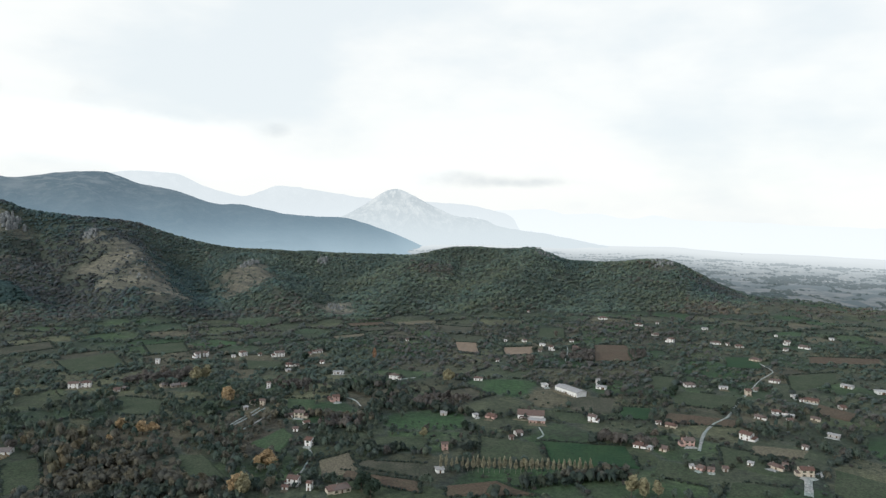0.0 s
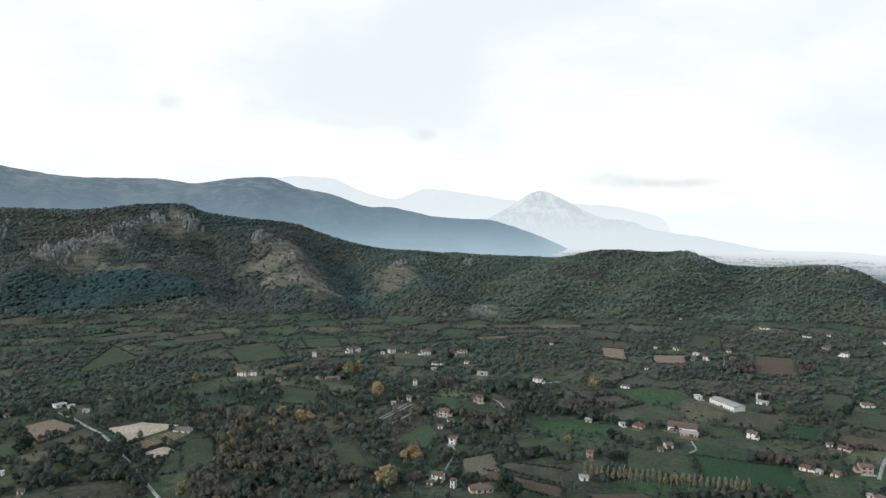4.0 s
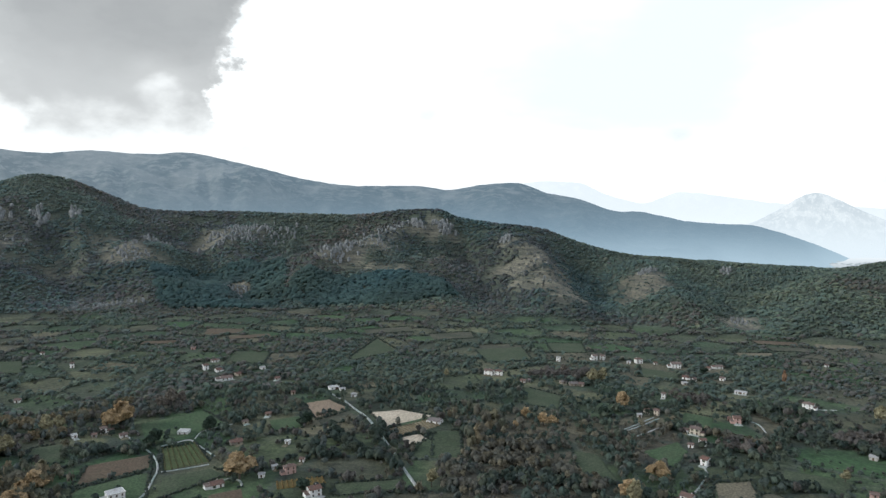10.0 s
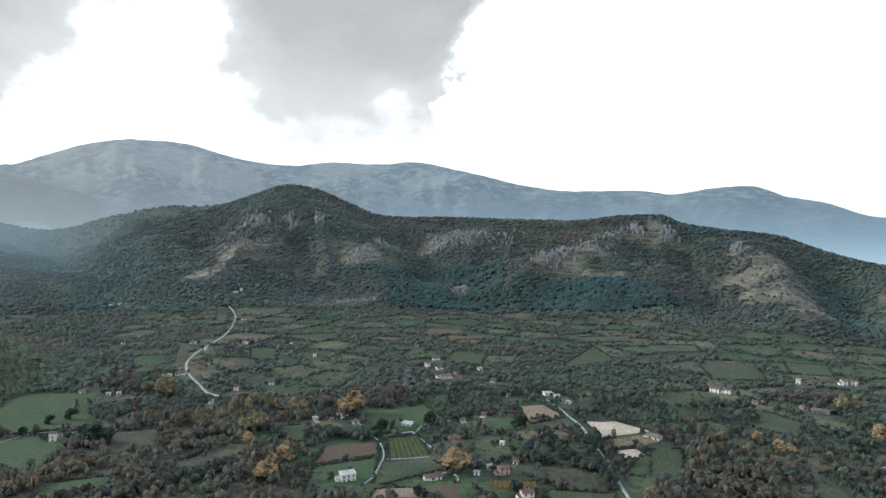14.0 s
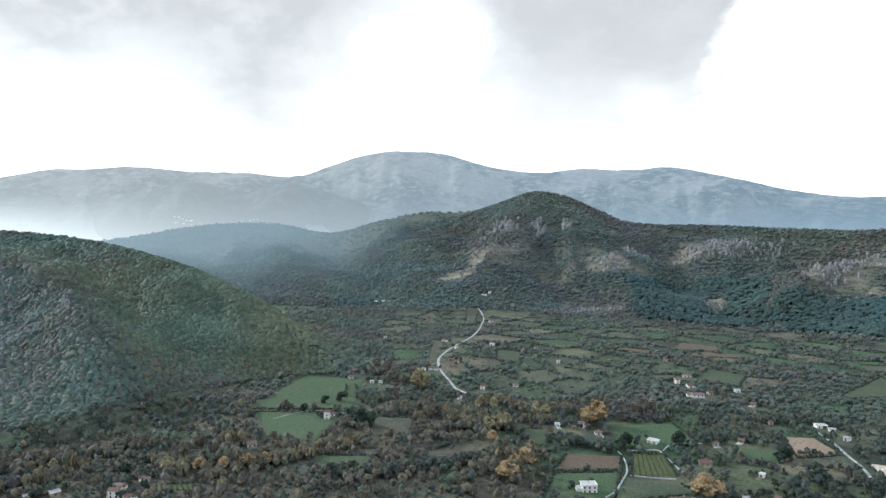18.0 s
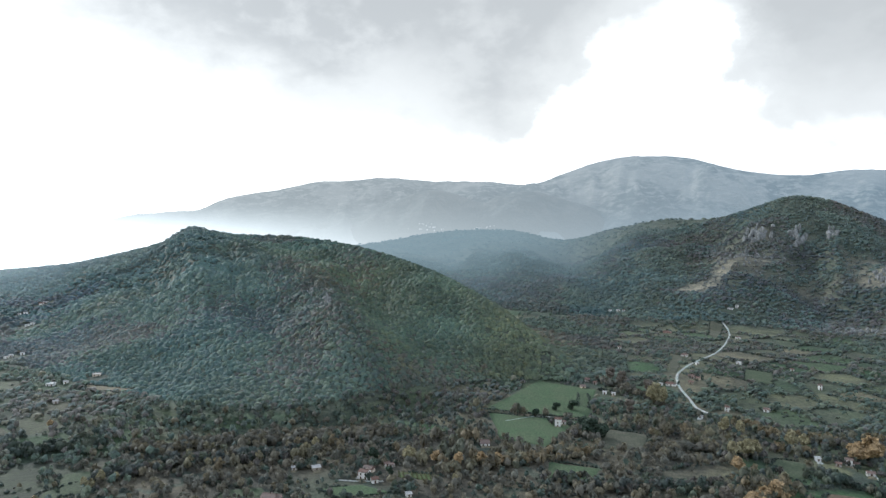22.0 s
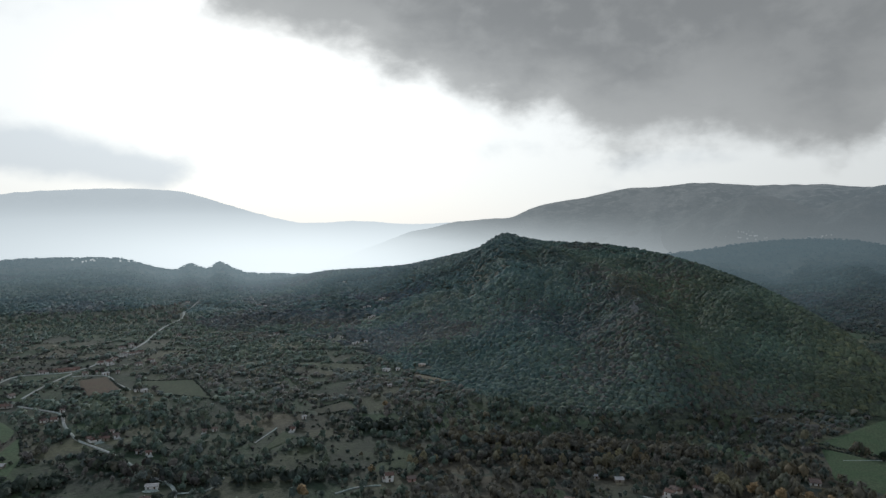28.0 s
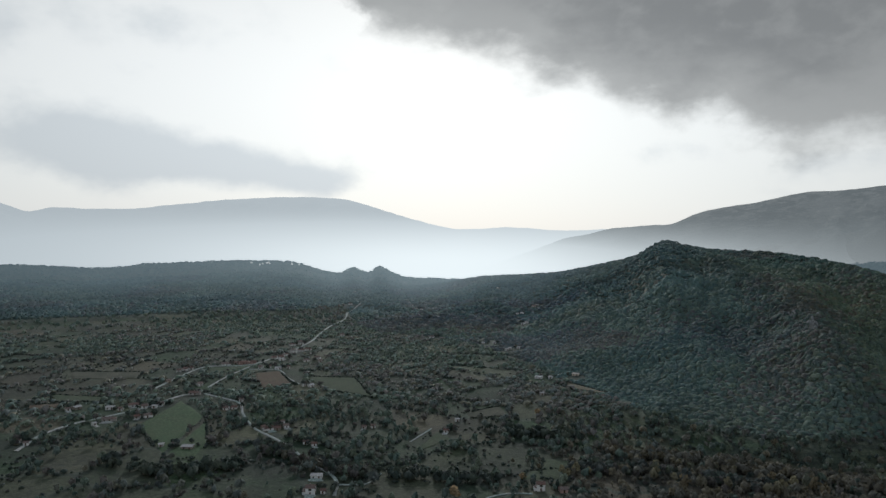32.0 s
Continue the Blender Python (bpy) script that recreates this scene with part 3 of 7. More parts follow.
def build_ground():
    a, r = np.meshgrid(AZ, RR)
    x, y = plan(a, r)
    z = height(x, y)
    v = np.column_stack([x.ravel(), y.ravel(), z.ravel()])
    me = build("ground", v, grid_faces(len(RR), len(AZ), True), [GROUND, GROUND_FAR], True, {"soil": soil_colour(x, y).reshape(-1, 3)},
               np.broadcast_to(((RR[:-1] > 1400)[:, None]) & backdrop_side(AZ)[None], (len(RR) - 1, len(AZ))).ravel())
    return tagged(new("ground", me), "valley floor and hillsides of grass, soil and rock", "ground", kind="structure")


build_ground()


RANGES = {}


def range_mesh(name, label, mat, table, dist, deep, rough, seed, lo=0.0, step=0.25, rows=40):
    """A far mountain range: crest heights (degrees) along the headings, with gullied flanks."""
    t = np.array(table)
    az = np.arange(t[0, 0], t[-1, 0] + 1e-6, step)
    top = EYE_HEIGHT + dist * np.tan(np.radians(glide(az, t[:, 0], t[:, 1])))
    u = np.linspace(0, 1.25, rows)
    A, U = np.meshgrid(az, u)
    T = np.broadcast_to(top, A.shape)
    rr = dist - deep * (1 - U)
    x, y = plan(A, rr)
    body = np.where(U <= 1, U ** 1.25, 1 - (U - 1) * 2.0)
    n = fbm(x, y, rough, 5, seed, True)
    spur = fbm(A * 40, U * 60, 160, 3, seed + 7, True)
    z = lo + (T - lo) * body + (n * 0.26 + spur * 0.20) * (T - lo + 60) * np.sin(np.pi * np.clip(U, 0, 1)) + 5 * fbm(x, y, 50, 3, seed + 3) * (U > 0.9)
    RANGES[name] = (az, u, z, dist, deep)
    me = build(name, np.column_stack([x.ravel(), y.ravel(), z.ravel()]), grid_faces(rows, len(az)), [mat], True)
    return tagged(new(name, me), label, "mountain", kind="structure")


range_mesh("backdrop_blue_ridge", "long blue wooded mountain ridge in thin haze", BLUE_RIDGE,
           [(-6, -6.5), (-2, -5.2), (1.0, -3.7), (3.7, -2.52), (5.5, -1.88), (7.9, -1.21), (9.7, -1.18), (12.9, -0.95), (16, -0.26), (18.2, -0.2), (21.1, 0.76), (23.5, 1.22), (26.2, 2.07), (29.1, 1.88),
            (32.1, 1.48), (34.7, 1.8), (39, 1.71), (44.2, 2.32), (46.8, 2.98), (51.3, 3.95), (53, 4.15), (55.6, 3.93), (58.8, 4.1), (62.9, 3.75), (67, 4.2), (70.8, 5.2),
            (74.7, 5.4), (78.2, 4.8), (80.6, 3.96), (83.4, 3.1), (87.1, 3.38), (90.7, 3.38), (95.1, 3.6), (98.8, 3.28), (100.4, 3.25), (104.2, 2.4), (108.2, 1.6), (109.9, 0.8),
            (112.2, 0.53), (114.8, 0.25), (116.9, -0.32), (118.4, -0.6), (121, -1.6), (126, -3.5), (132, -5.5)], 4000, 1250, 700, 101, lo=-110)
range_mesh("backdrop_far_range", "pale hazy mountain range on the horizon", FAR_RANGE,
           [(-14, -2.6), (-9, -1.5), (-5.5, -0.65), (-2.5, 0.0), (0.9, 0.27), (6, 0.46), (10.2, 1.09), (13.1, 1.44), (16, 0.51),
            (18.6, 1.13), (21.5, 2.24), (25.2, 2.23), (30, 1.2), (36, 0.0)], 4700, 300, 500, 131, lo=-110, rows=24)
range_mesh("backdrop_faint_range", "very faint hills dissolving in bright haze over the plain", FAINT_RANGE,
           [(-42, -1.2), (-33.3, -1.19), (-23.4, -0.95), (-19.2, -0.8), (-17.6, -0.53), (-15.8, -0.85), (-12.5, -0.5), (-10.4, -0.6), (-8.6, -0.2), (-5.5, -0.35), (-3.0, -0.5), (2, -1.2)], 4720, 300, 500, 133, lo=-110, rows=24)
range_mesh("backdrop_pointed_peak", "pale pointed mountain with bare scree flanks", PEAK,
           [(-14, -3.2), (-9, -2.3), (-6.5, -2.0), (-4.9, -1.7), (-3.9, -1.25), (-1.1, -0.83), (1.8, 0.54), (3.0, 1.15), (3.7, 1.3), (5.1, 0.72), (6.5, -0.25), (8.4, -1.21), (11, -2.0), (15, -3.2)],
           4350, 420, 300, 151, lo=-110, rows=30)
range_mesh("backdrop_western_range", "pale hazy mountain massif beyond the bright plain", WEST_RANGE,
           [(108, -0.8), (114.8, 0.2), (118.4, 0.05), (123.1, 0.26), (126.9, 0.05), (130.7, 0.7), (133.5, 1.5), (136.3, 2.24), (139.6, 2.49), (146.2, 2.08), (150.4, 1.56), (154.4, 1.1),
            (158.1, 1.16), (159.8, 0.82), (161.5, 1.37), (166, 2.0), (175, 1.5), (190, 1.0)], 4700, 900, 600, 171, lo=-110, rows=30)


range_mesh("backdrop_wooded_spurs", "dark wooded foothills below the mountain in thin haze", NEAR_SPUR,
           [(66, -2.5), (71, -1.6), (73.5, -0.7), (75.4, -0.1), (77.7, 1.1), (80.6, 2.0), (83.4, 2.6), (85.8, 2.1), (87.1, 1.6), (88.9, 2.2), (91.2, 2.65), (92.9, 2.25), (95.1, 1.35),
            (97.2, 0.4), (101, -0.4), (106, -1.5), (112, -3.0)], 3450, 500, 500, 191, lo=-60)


def build_far_plain():
    az, r = np.concatenate([np.arange(-42, 40, 0.5), np.arange(40, 318, 1.0)]), np.geomspace(2750, 4960, 40)
    a, rr = np.meshgrid(az, r)
    # on the open side the plain begins nearer
    near = 1 - smooth(a, -20, -10)
    rr = rr - near * (4960 - rr) * 0.46
    x, y = plan(a, rr)
    # a second sheet just over the ground, carrying the painted haze
    z = height(x, y) + 1.5 + 3 * fbm(x, y, 200, 3, 33)
    me = build("distant_plain", np.column_stack([x.ravel(), y.ravel(), z.ravel()]), grid_faces(len(r), len(az), True), [FAR_PLAIN], True)
    tagged(new("backdrop_distant_plain", me), "hazy farmed plain stretching to the far mountains", "plain", kind="structure")


build_far_plain()

# ---- fields and lanes ----


def mat_field(name, col, rows=0.0, other=None, spotty=0.35):
    m = Nodes(name)
    big, fine = m.noise(0.05, 4), m.noise(0.6, 4, 0.6)
    col = tuple(c * 0.76 for c in col)
    base = m.mix(m.ramp(big, 0.35, 0.7, 0.0, spotty), col, other or tuple(c * 0.6 for c in col))
    base = m.mix(m.ramp(fine, 0.36, 0.66), m.mix(1.0, base, (0.62, 0.64, 0.64), "MULTIPLY"), m.mix(1.0, base, (1.22, 1.22, 1.2), "MULTIPLY"))
    if rows:
        w = m.add("TexWave")
        w.inputs["Scale"].default_value, w.inputs["Distortion"].default_value, w.inputs["Detail"].default_value = rows, 1.5, 2
        m.link(m.attr("along", "Vector"), w.inputs["Vector"])
        base = m.mix(m.ramp(w.outputs[1], 0.35, 0.8, 0.0, 0.3), base, tuple(c * 0.5 for c in col))
    m.bump(fine, 0.5, 0.4)
    return m.done(base, 0.95)


FIELD = {
    "crop": (mat_field("winter_crop", (0.026, 0.068, 0.028), 0.35, (0.05, 0.08, 0.03)), "dark green winter crop field"),
    "grass": (mat_field("rough_grass", (0.055, 0.075, 0.040), 0, (0.066, 0.074, 0.046), 0.6), "rough green meadow grazed short"),
    "bright": (mat_field("fresh_grass", (0.060, 0.098, 0.046), 0, (0.062, 0.078, 0.042), 0.6), "fresh green meadow of short grass"),
    "dull": (mat_field("dull_grass", (0.062, 0.067, 0.044), 0, (0.105, 0.095, 0.07), 0.6), "dull olive pasture with dry grass"),
    "plough": (mat_field("ploughed_soil", (0.125, 0.088, 0.060), 0.5, (0.095, 0.085, 0.055), 0.5), "brown ploughed field of bare soil"),
    "clay": (mat_field("tilled_clay", (0.30, 0.22, 0.155), 0.4, (0.18, 0.14, 0.10), 0.5), "pale brown tilled clay field"),
    "straw": (mat_field("pale_straw", (0.60, 0.50, 0.38), 0.3, (0.30, 0.25, 0.18), 0.5), "pale tan bare field of dry soil"),
    "stubble": (mat_field("stubble", (0.33, 0.28, 0.19), 0.9, (0.17, 0.15, 0.09), 0.7), "straw coloured plot of dry vine rows"),
    "tan": (mat_field("dry_ground", (0.17, 0.145, 0.10), 0, (0.12, 0.11, 0.07), 0.6), "tan patch of trampled dry ground"),
    "ochre": (mat_field("autumn_vines", (0.15, 0.105, 0.035), 1.2, (0.10, 0.085, 0.035), 0.5), "ochre autumn vine rows"),
    "vine": (mat_field("vineyard_grass", (0.070, 0.095, 0.035), 0, (0.09, 0.085, 0.045), 0.5), "green vineyard floor between vine rows"),
}
LANE = mat_field("pale_gravel_lane", (0.40, 0.385, 0.36), 0, (0.20, 0.28, 0.24), 0.6)
VINES = []
EDGES = []


def inside_quad(x, y, q, grow=0.0):
    q = np.array(q, float)
    c = q.mean(0)
    q = c + (q - c) * (1 + grow)
    s = np.sign(np.sum(q[:, 0] * np.roll(q[:, 1], -1) - np.roll(q[:, 0], -1) * q[:, 1]))
    ok = np.ones(x.shape, bool)
    for i in range(4):
        a, b = q[i], q[(i + 1) % 4]
        ok &= s * ((b[0] - a[0]) * (y - a[1]) - (b[1] - a[1]) * (x - a[0])) > 0
    return ok


def field(kind, *corners):
    """A parcel draped on the land, between four corners, with uneven edges."""
    q = np.array(corners, float)
    n = int(np.clip(np.linalg.norm(q[0] - q[2]) / 4, 8, 40))
    u, v = np.meshgrid(np.linspace(0, 1, n), np.linspace(0, 1, n))
    p = (q[0][:, None, None] * (1 - u) * (1 - v) + q[1][:, None, None] * u * (1 - v) + q[2][:, None, None] * u * v + q[3][:, None, None] * (1 - u) * v)
    x, y = p
    x = x + 3.0 * fbm(x, y, 26, 2, 61)
    y = y + 3.0 * fbm(x, y, 26, 2, 67)
    edge = np.minimum(np.minimum(u, 1 - u), np.minimum(v, 1 - v)) > 0
    z = height(x, y) + np.where(edge, 0.55, -0.4)
    mat, label = FIELD[kind]
    length = np.linalg.norm(q[0] - q[1])
    EDGES.append(q)
    along = np.stack([v * np.linalg.norm(q[1] - q[2]), u * length * 0.02, np.zeros_like(u)], -1)
    me = build("field", np.column_stack([x.ravel(), y.ravel(), z.ravel()]), grid_faces(n, n)[:, ::-1], [mat], True, {"along": along.reshape(-1, 3)})
    tagged(new("field", me), label, "field", "fields of the valley", "structure")
    KEEP_CLEAR.append(lambda a, b, q=corners: inside_quad(a, b, q, 0.02))
    if kind in ("vine", "stubble", "ochre"):
        VINES.append((kind, q))


def lane(width, *pts):
    """A pale lane draped on the land along a smooth line."""
    p = np.array(pts, float)
    d = np.concatenate([[0], np.cumsum(np.linalg.norm(np.diff(p, axis=0), axis=1))])
    s = np.arange(0, d[-1] + 0.1, 3.0)
    x, y = glide(s, d, p[:, 0]), glide(s, d, p[:, 1])
    tx, ty = np.gradient(x), np.gradient(y)
    k = np.hypot(tx, ty) + 1e-6
    nx, ny = -ty / k, tx / k
    w = width * (0.20 if width < 4.4 else 0.29) * (1 + 0.25 * fbm(s, s * 0, 15, 2, 5))
    side = np.array([-1.0, -0.6, 0.6, 1.0])[None]
    X, Y = x[:, None] + nx[:, None] * w[:, None] * side, y[:, None] + ny[:, None] * w[:, None] * side
    Z = height(X, Y) + np.array([0.1, 0.7, 0.7, 0.1])[None]
    me = build("lane", np.column_stack([X.ravel(), Y.ravel(), Z.ravel()]), grid_faces(len(s), 4)[:, ::-1], [LANE], True)
    tagged(new("road", me), "pale narrow country lane of gravel and worn asphalt", "road", "lanes of the valley", "structure")
    lx, ly = x[::2], y[::2]

    def near(a, b):
        out = np.zeros(a.shape, bool)
        for i in range(0, len(lx), 1):
            out |= (a - lx[i]) ** 2 + (b - ly[i]) ** 2 < (width / 2 + (0.8 if width < 4.4 else 1.5)) ** 2
        return out
    KEEP_CLEAR.append(near)


field("crop", (84, 538), (151, 527), (148, 477), (85, 487))
field("grass", (36, 548), (81, 535), (82, 489), (32, 494))
field("tan", (-87, 488), (-65, 507), (-52, 467), (-80, 452))
field("plough", (-66, 470), (-11, 452), (-9, 432), (-66, 455))
field("dull", (-54, 489), (-10, 486), (-10, 456), (-59, 477))
field("grass", (-51, 544), (-5, 542), (-7, 512), (-46, 510))
field("clay", (24, 939), (56, 934), (54, 859), (27, 878))
field("clay", (88, 906), (131, 913), (122, 852), (85, 845))
field("grass", (159, 1051), (196, 1039), (183, 965), (142, 966))
field("dull", (0, 1073), (58, 1056), (51, 995), (5, 999))
field("crop", (360, 846), (409, 851), (381, 786), (340, 788))
field("grass", (239, 752), (265, 745), (246, 699), (222, 698))
field("grass", (247, 695), (308, 679), (278, 624), (229, 650))
field("plough", (214, 622), (272, 597), (257, 575), (199, 592))
field("crop", (177, 638), (206, 636), (191, 597), (162, 603))
field("plough", (472, 855), (565, 853), (543, 819), (451, 817))
field("grass", (397, 763), (464, 779), (442, 730), (370, 699))
field("grass", (165, 498), (186, 487), (189, 443), (151, 467))
field("tan", (251, 530), (293, 517), (278, 497), (240, 506))
field("plough", (376, 662), (395, 625), (373, 601), (357, 623))
field("plough", (6, 445), (42, 455), (70, 431), (7, 428))
field("plough", (212, 917), (256, 908), (237, 814), (190, 816))
field("grass", (-309, 648), (-258, 636), (-240, 586), (-274, 584))
field("grass", (-310, 477), (-284, 484), (-260, 447), (-275, 422))
field("grass", (-193, 496), (-170, 495), (-138, 452), (-169, 449))
field("bright", (-129, 564), (-115, 543), (-114, 499), (-146, 521))
field("bright", (-145, 646), (-115, 644), (-111, 605), (-134, 606))
field("grass", (-231, 815), (-186, 810), (-176, 770), (-220, 766))
field("grass", (223, 527), (244, 514), (247, 460), (209, 484))
field("grass", (203, 459), (240, 447), (228, 432), (187, 431))
field("dull", (129, 674), (179, 667), (159, 611), (125, 621))
field("clay", (-457, 474), (-445, 497), (-408, 487), (-416, 447))
field("dull", (-411, 443), (-404, 480), (-378, 471), (-397, 431))
field("straw", (-386, 487), (-366, 508), (-328, 510), (-347, 459))
field("stubble", (-342, 456), (-326, 502), (-309, 488), (-324, 451))
field("straw", (-322, 446), (-314, 463), (-299, 456), (-306, 431))
field("grass", (-310, 475), (-289, 487), (-255, 434), (-289, 412))
field("grass", (-551, 654), (-602, 777), (-524, 725), (-538, 644))
field("bright", (-542, 358), (-524, 412), (-473, 398), (-484, 325))
field("plough", (-481, 275), (-468, 318), (-436, 297), (-447, 245))
field("bright", (-443, 243), (-432, 294), (-391, 261), (-404, 214))
field("vine", (-472, 329), (-459, 353), (-412, 330), (-424, 297))
field("grass", (-419, 293), (-399, 322), (-379, 319), (-385, 262))
field("clay", (-382, 256), (-362, 286), (-346, 273), (-372, 245))
field("plough", (-363, 288), (-354, 309), (-328, 291), (-345, 274))
field("bright", (-451, 420), (-433, 446), (-407, 423), (-423, 401))
field("ochre", (-342, 326), (-320, 353), (-308, 343), (-332, 317))
field("grass", (-555, 273), (-546, 294), (-501, 268), (-519, 247))
field("grass", (-696, 596), (-651, 617), (-611, 569), (-658, 554))
field("plough", (-847, 672), (-803, 711), (-772, 678), (-816, 642))
field("plough", (-840, 561), (-810, 595), (-791, 581), (-824, 545))
field("grass", (-763, 151), (-746, 158), (-692, 148), (-701, 138))
field("grass", (-871, 384), (-849, 412), (-794, 385), (-814, 358))
field("dull", (-964, 323), (-943, 332), (-842, 285), (-847, 278))
field("dull", (-1247, 485), (-1214, 495), (-1105, 443), (-1148, 443))
field("grass", (-307, 345), (-270, 379), (-255, 368), (-290, 332))
field("bright", (-800, 109), (-764, 171), (-657, 139), (-683, 39))
field("bright", (-671, 42), (-651, 131), (-566, 86), (-590, 49))
field("bright", (-531, 81), (-516, 123), (-491, 109), (-492, 73))
field("dull", (-628, 145), (-608, 185), (-558, 166), (-564, 130))
field("grass", (-498, -286), (-507, -266), (-461, -241), (-455, -263))
field("bright", (-469, -89), (-479, -59), (-464, -33), (-452, -70))
field("vine", (-506, -36), (-497, -2), (-483, 1), (-493, -35))
field("tan", (-738, -395), (-714, -328), (-707, -330), (-720, -383))
field("grass", (-467, -152), (-473, -126), (-455, -117), (-453, -155))
field("bright", (-315, -609), (-392, -662), (-373, -591), (-286, -514))
field("bright", (-286, -512), (-370, -583), (-329, -516), (-301, -492))
field("plough", (-515, -708), (-544, -695), (-512, -628), (-476, -638))
field("grass", (-548, -647), (-583, -599), (-533, -519), (-518, -582))
field("grass", (-439, -378), (-497, -399), (-489, -376), (-440, -373))
field("dull", (-559, -415), (-607, -400), (-582, -375), (-550, -400))
field("grass", (-463, -279), (-489, -257), (-460, -249), (-441, -272))
field("grass", (-309, -781), (-357, -713), (-330, -717), (-296, -751))
field("dull", (-373, -885), (-431, -819), (-409, -790), (-354, -841))
field("plough", (-275, -754), (-305, -736), (-294, -723), (-269, -737))
field("grass", (107, 619), (150, 610), (143, 579), (108, 586))
field("grass", (288, 480), (324, 447), (294, 405), (263, 437))
field("plough", (-146, 1065), (-87, 1086), (-78, 1059), (-131, 1040))
field("dull", (-123, 1029), (-63, 1052), (-54, 1027), (-109, 1004))
field("tan", (-68, 1088), (-4, 1104), (0, 1082), (-60, 1064))
field("dull", (-86, 981), (-20, 972), (-22, 952), (-80, 959))
field("tan", (-154, 973), (-108, 994), (-101, 973), (-144, 951))
field("grass", (-446, 788), (-398, 835), (-350, 764), (-393, 722))
field("dull", (-557, 842), (-512, 894), (-484, 858), (-524, 807))
field("grass", (-383, 880), (-339, 907), (-312, 849), (-348, 819))
field("dull", (-661, 816), (-614, 876), (-588, 846), (-630, 789))
field("plough", (-774, 649), (-747, 709), (-724, 692), (-752, 636))
lane(4.5, (-459, 514), (-428, 500), (-401, 485), (-377, 472), (-345, 447), (-318, 426), (-289, 401), (-270, 385), (-251, 369))
lane(4, (-533, 337), (-498, 326), (-462, 316), (-432, 299), (-415, 283), (-398, 265), (-392, 254))
lane(3, (-424, 296), (-415, 310), (-407, 325))
lane(4, (-475, 332), (-467, 354), (-441, 346), (-416, 338))
lane(3, (-466, 357), (-476, 374), (-467, 400))
lane(5.5, (-1229, 501), (-1187, 494), (-1068, 441), (-972, 387), (-922, 348), (-879, 313), (-834, 286), (-789, 272), (-764, 268), (-736, 266), (-707, 263), (-685, 269))
lane(4, (-373, 304), (-373, 313), (-365, 315), (-352, 307))
lane(3.5, (-175, 552), (-168, 583), (-161, 616))
lane(4.5, (330, 701), (306, 671), (285, 639), (263, 605), (243, 585), (230, 568), (219, 548), (203, 513))
lane(4, (332, 706), (359, 744), (379, 765), (389, 777), (391, 799), (390, 812))
lane(3.5, (-97, 512), (-93, 500), (-93, 477), (-94, 457))
lane(4, (-173, 552), (-166, 575), (-156, 615))
lane(4, (-162, 542), (-155, 566), (-147, 597))
lane(3.5, (-95, 657), (-80, 648), (-69, 623))
lane(4, (-44, 723), (-23, 735))
lane(3, (155, 814), (169, 872), (175, 910))
lane(9, (260, 463), (252, 447), (244, 432))
lane(4, (265, 465), (275, 474), (269, 459))
lane(3.5, (88, 569), (89, 552), (82, 541))
lane(3.5, (-656, 117), (-644, 123), (-625, 127))
lane(3.5, (-486, -76), (-484, -59), (-484, -43))
lane(3, (-643, 58), (-662, 96), (-657, 115))
lane(6, (-213, -607), (-247, -640), (-281, -655), (-318, -657), (-354, -661), (-400, -677), (-420, -671))
lane(5, (-420, -665), (-425, -615), (-402, -569), (-383, -524), (-379, -494), (-376, -474), (-367, -441), (-357, -408), (-355, -392), (-348, -376), (-327, -355))
lane(6, (-396, -727), (-452, -764), (-497, -787), (-542, -754), (-621, -785), (-695, -823), (-792, -902), (-867, -964), (-982, -1040), (-1109, -1160), (-1188, -1199))
lane(4.5, (-524, -729), (-545, -699), (-527, -656), (-515, -620))
lane(4, (-453, -395), (-476, -401), (-499, -407))
lane(5, (-1642, -1478), (-1356, -1195), (-1210, -1049))
lane(4, (-343, -369), (-360, -355), (-382, -362))
lane(4, (-395, -272), (-412, -264), (-424, -248))
lane(4.5, (-436, -685), (-481, -714), (-535, -744))

# ---- buildings ----


def mat_plain(name, col, vary=0.18, scale=0.8, rough=0.85, bump=0.15, streak=False):
    m = Nodes(name)
    a, b = m.noise(scale, 4), m.noise(scale * 7, 4, 0.6, None, (1, 1, 0.15) if streak else None)
    c = m.mix(m.ramp(a, 0.35, 0.7), tuple(q * (1 - vary) for q in col), col)
    c = m.mix(m.ramp(b, 0.45, 0.8, 0.0, vary * 2), c, tuple(q * 0.55 for q in col))
    rnd = m.add("ObjectInfo").outputs["Random"]
    c = m.mix(m.ramp(rnd, 0, 1, 0.0, 0.25), c, tuple(q * 0.6 for q in col))
    m.bump(b, bump, 0.05)
    return m.done(c, rough)


def mat_tiles(name, col, dark):
    m = Nodes(name)
    a, b = m.noise(0.7, 4), m.noise(5, 3)
    c = m.mix(m.ramp(a, 0.35, 0.7), dark, col)
    c = m.mix(m.ramp(b, 0.4, 0.7, 0, 0.5), c, tuple(q * 0.6 for q in dark))
    rnd = m.add("ObjectInfo").outputs["Random"]
    c = m.mix(m.ramp(rnd, 0, 1, 0.0, 0.65), c, (0.145, 0.125, 0.112))
    w = m.add("TexWave")
    w.inputs["Scale"].default_value = 1.6
    m.link(m.add("TexCoord").outputs["Object"], w.inputs["Vector"])
    m.bump(w.outputs[1], 0.6, 0.08)
    return m.done(c, 0.85)


def mat_glass():
    m = Nodes("window_glass")
    m.b.inputs["Specular IOR Level"].default_value = 0.5
    return m.done((0.02, 0.025, 0.03), 0.12)


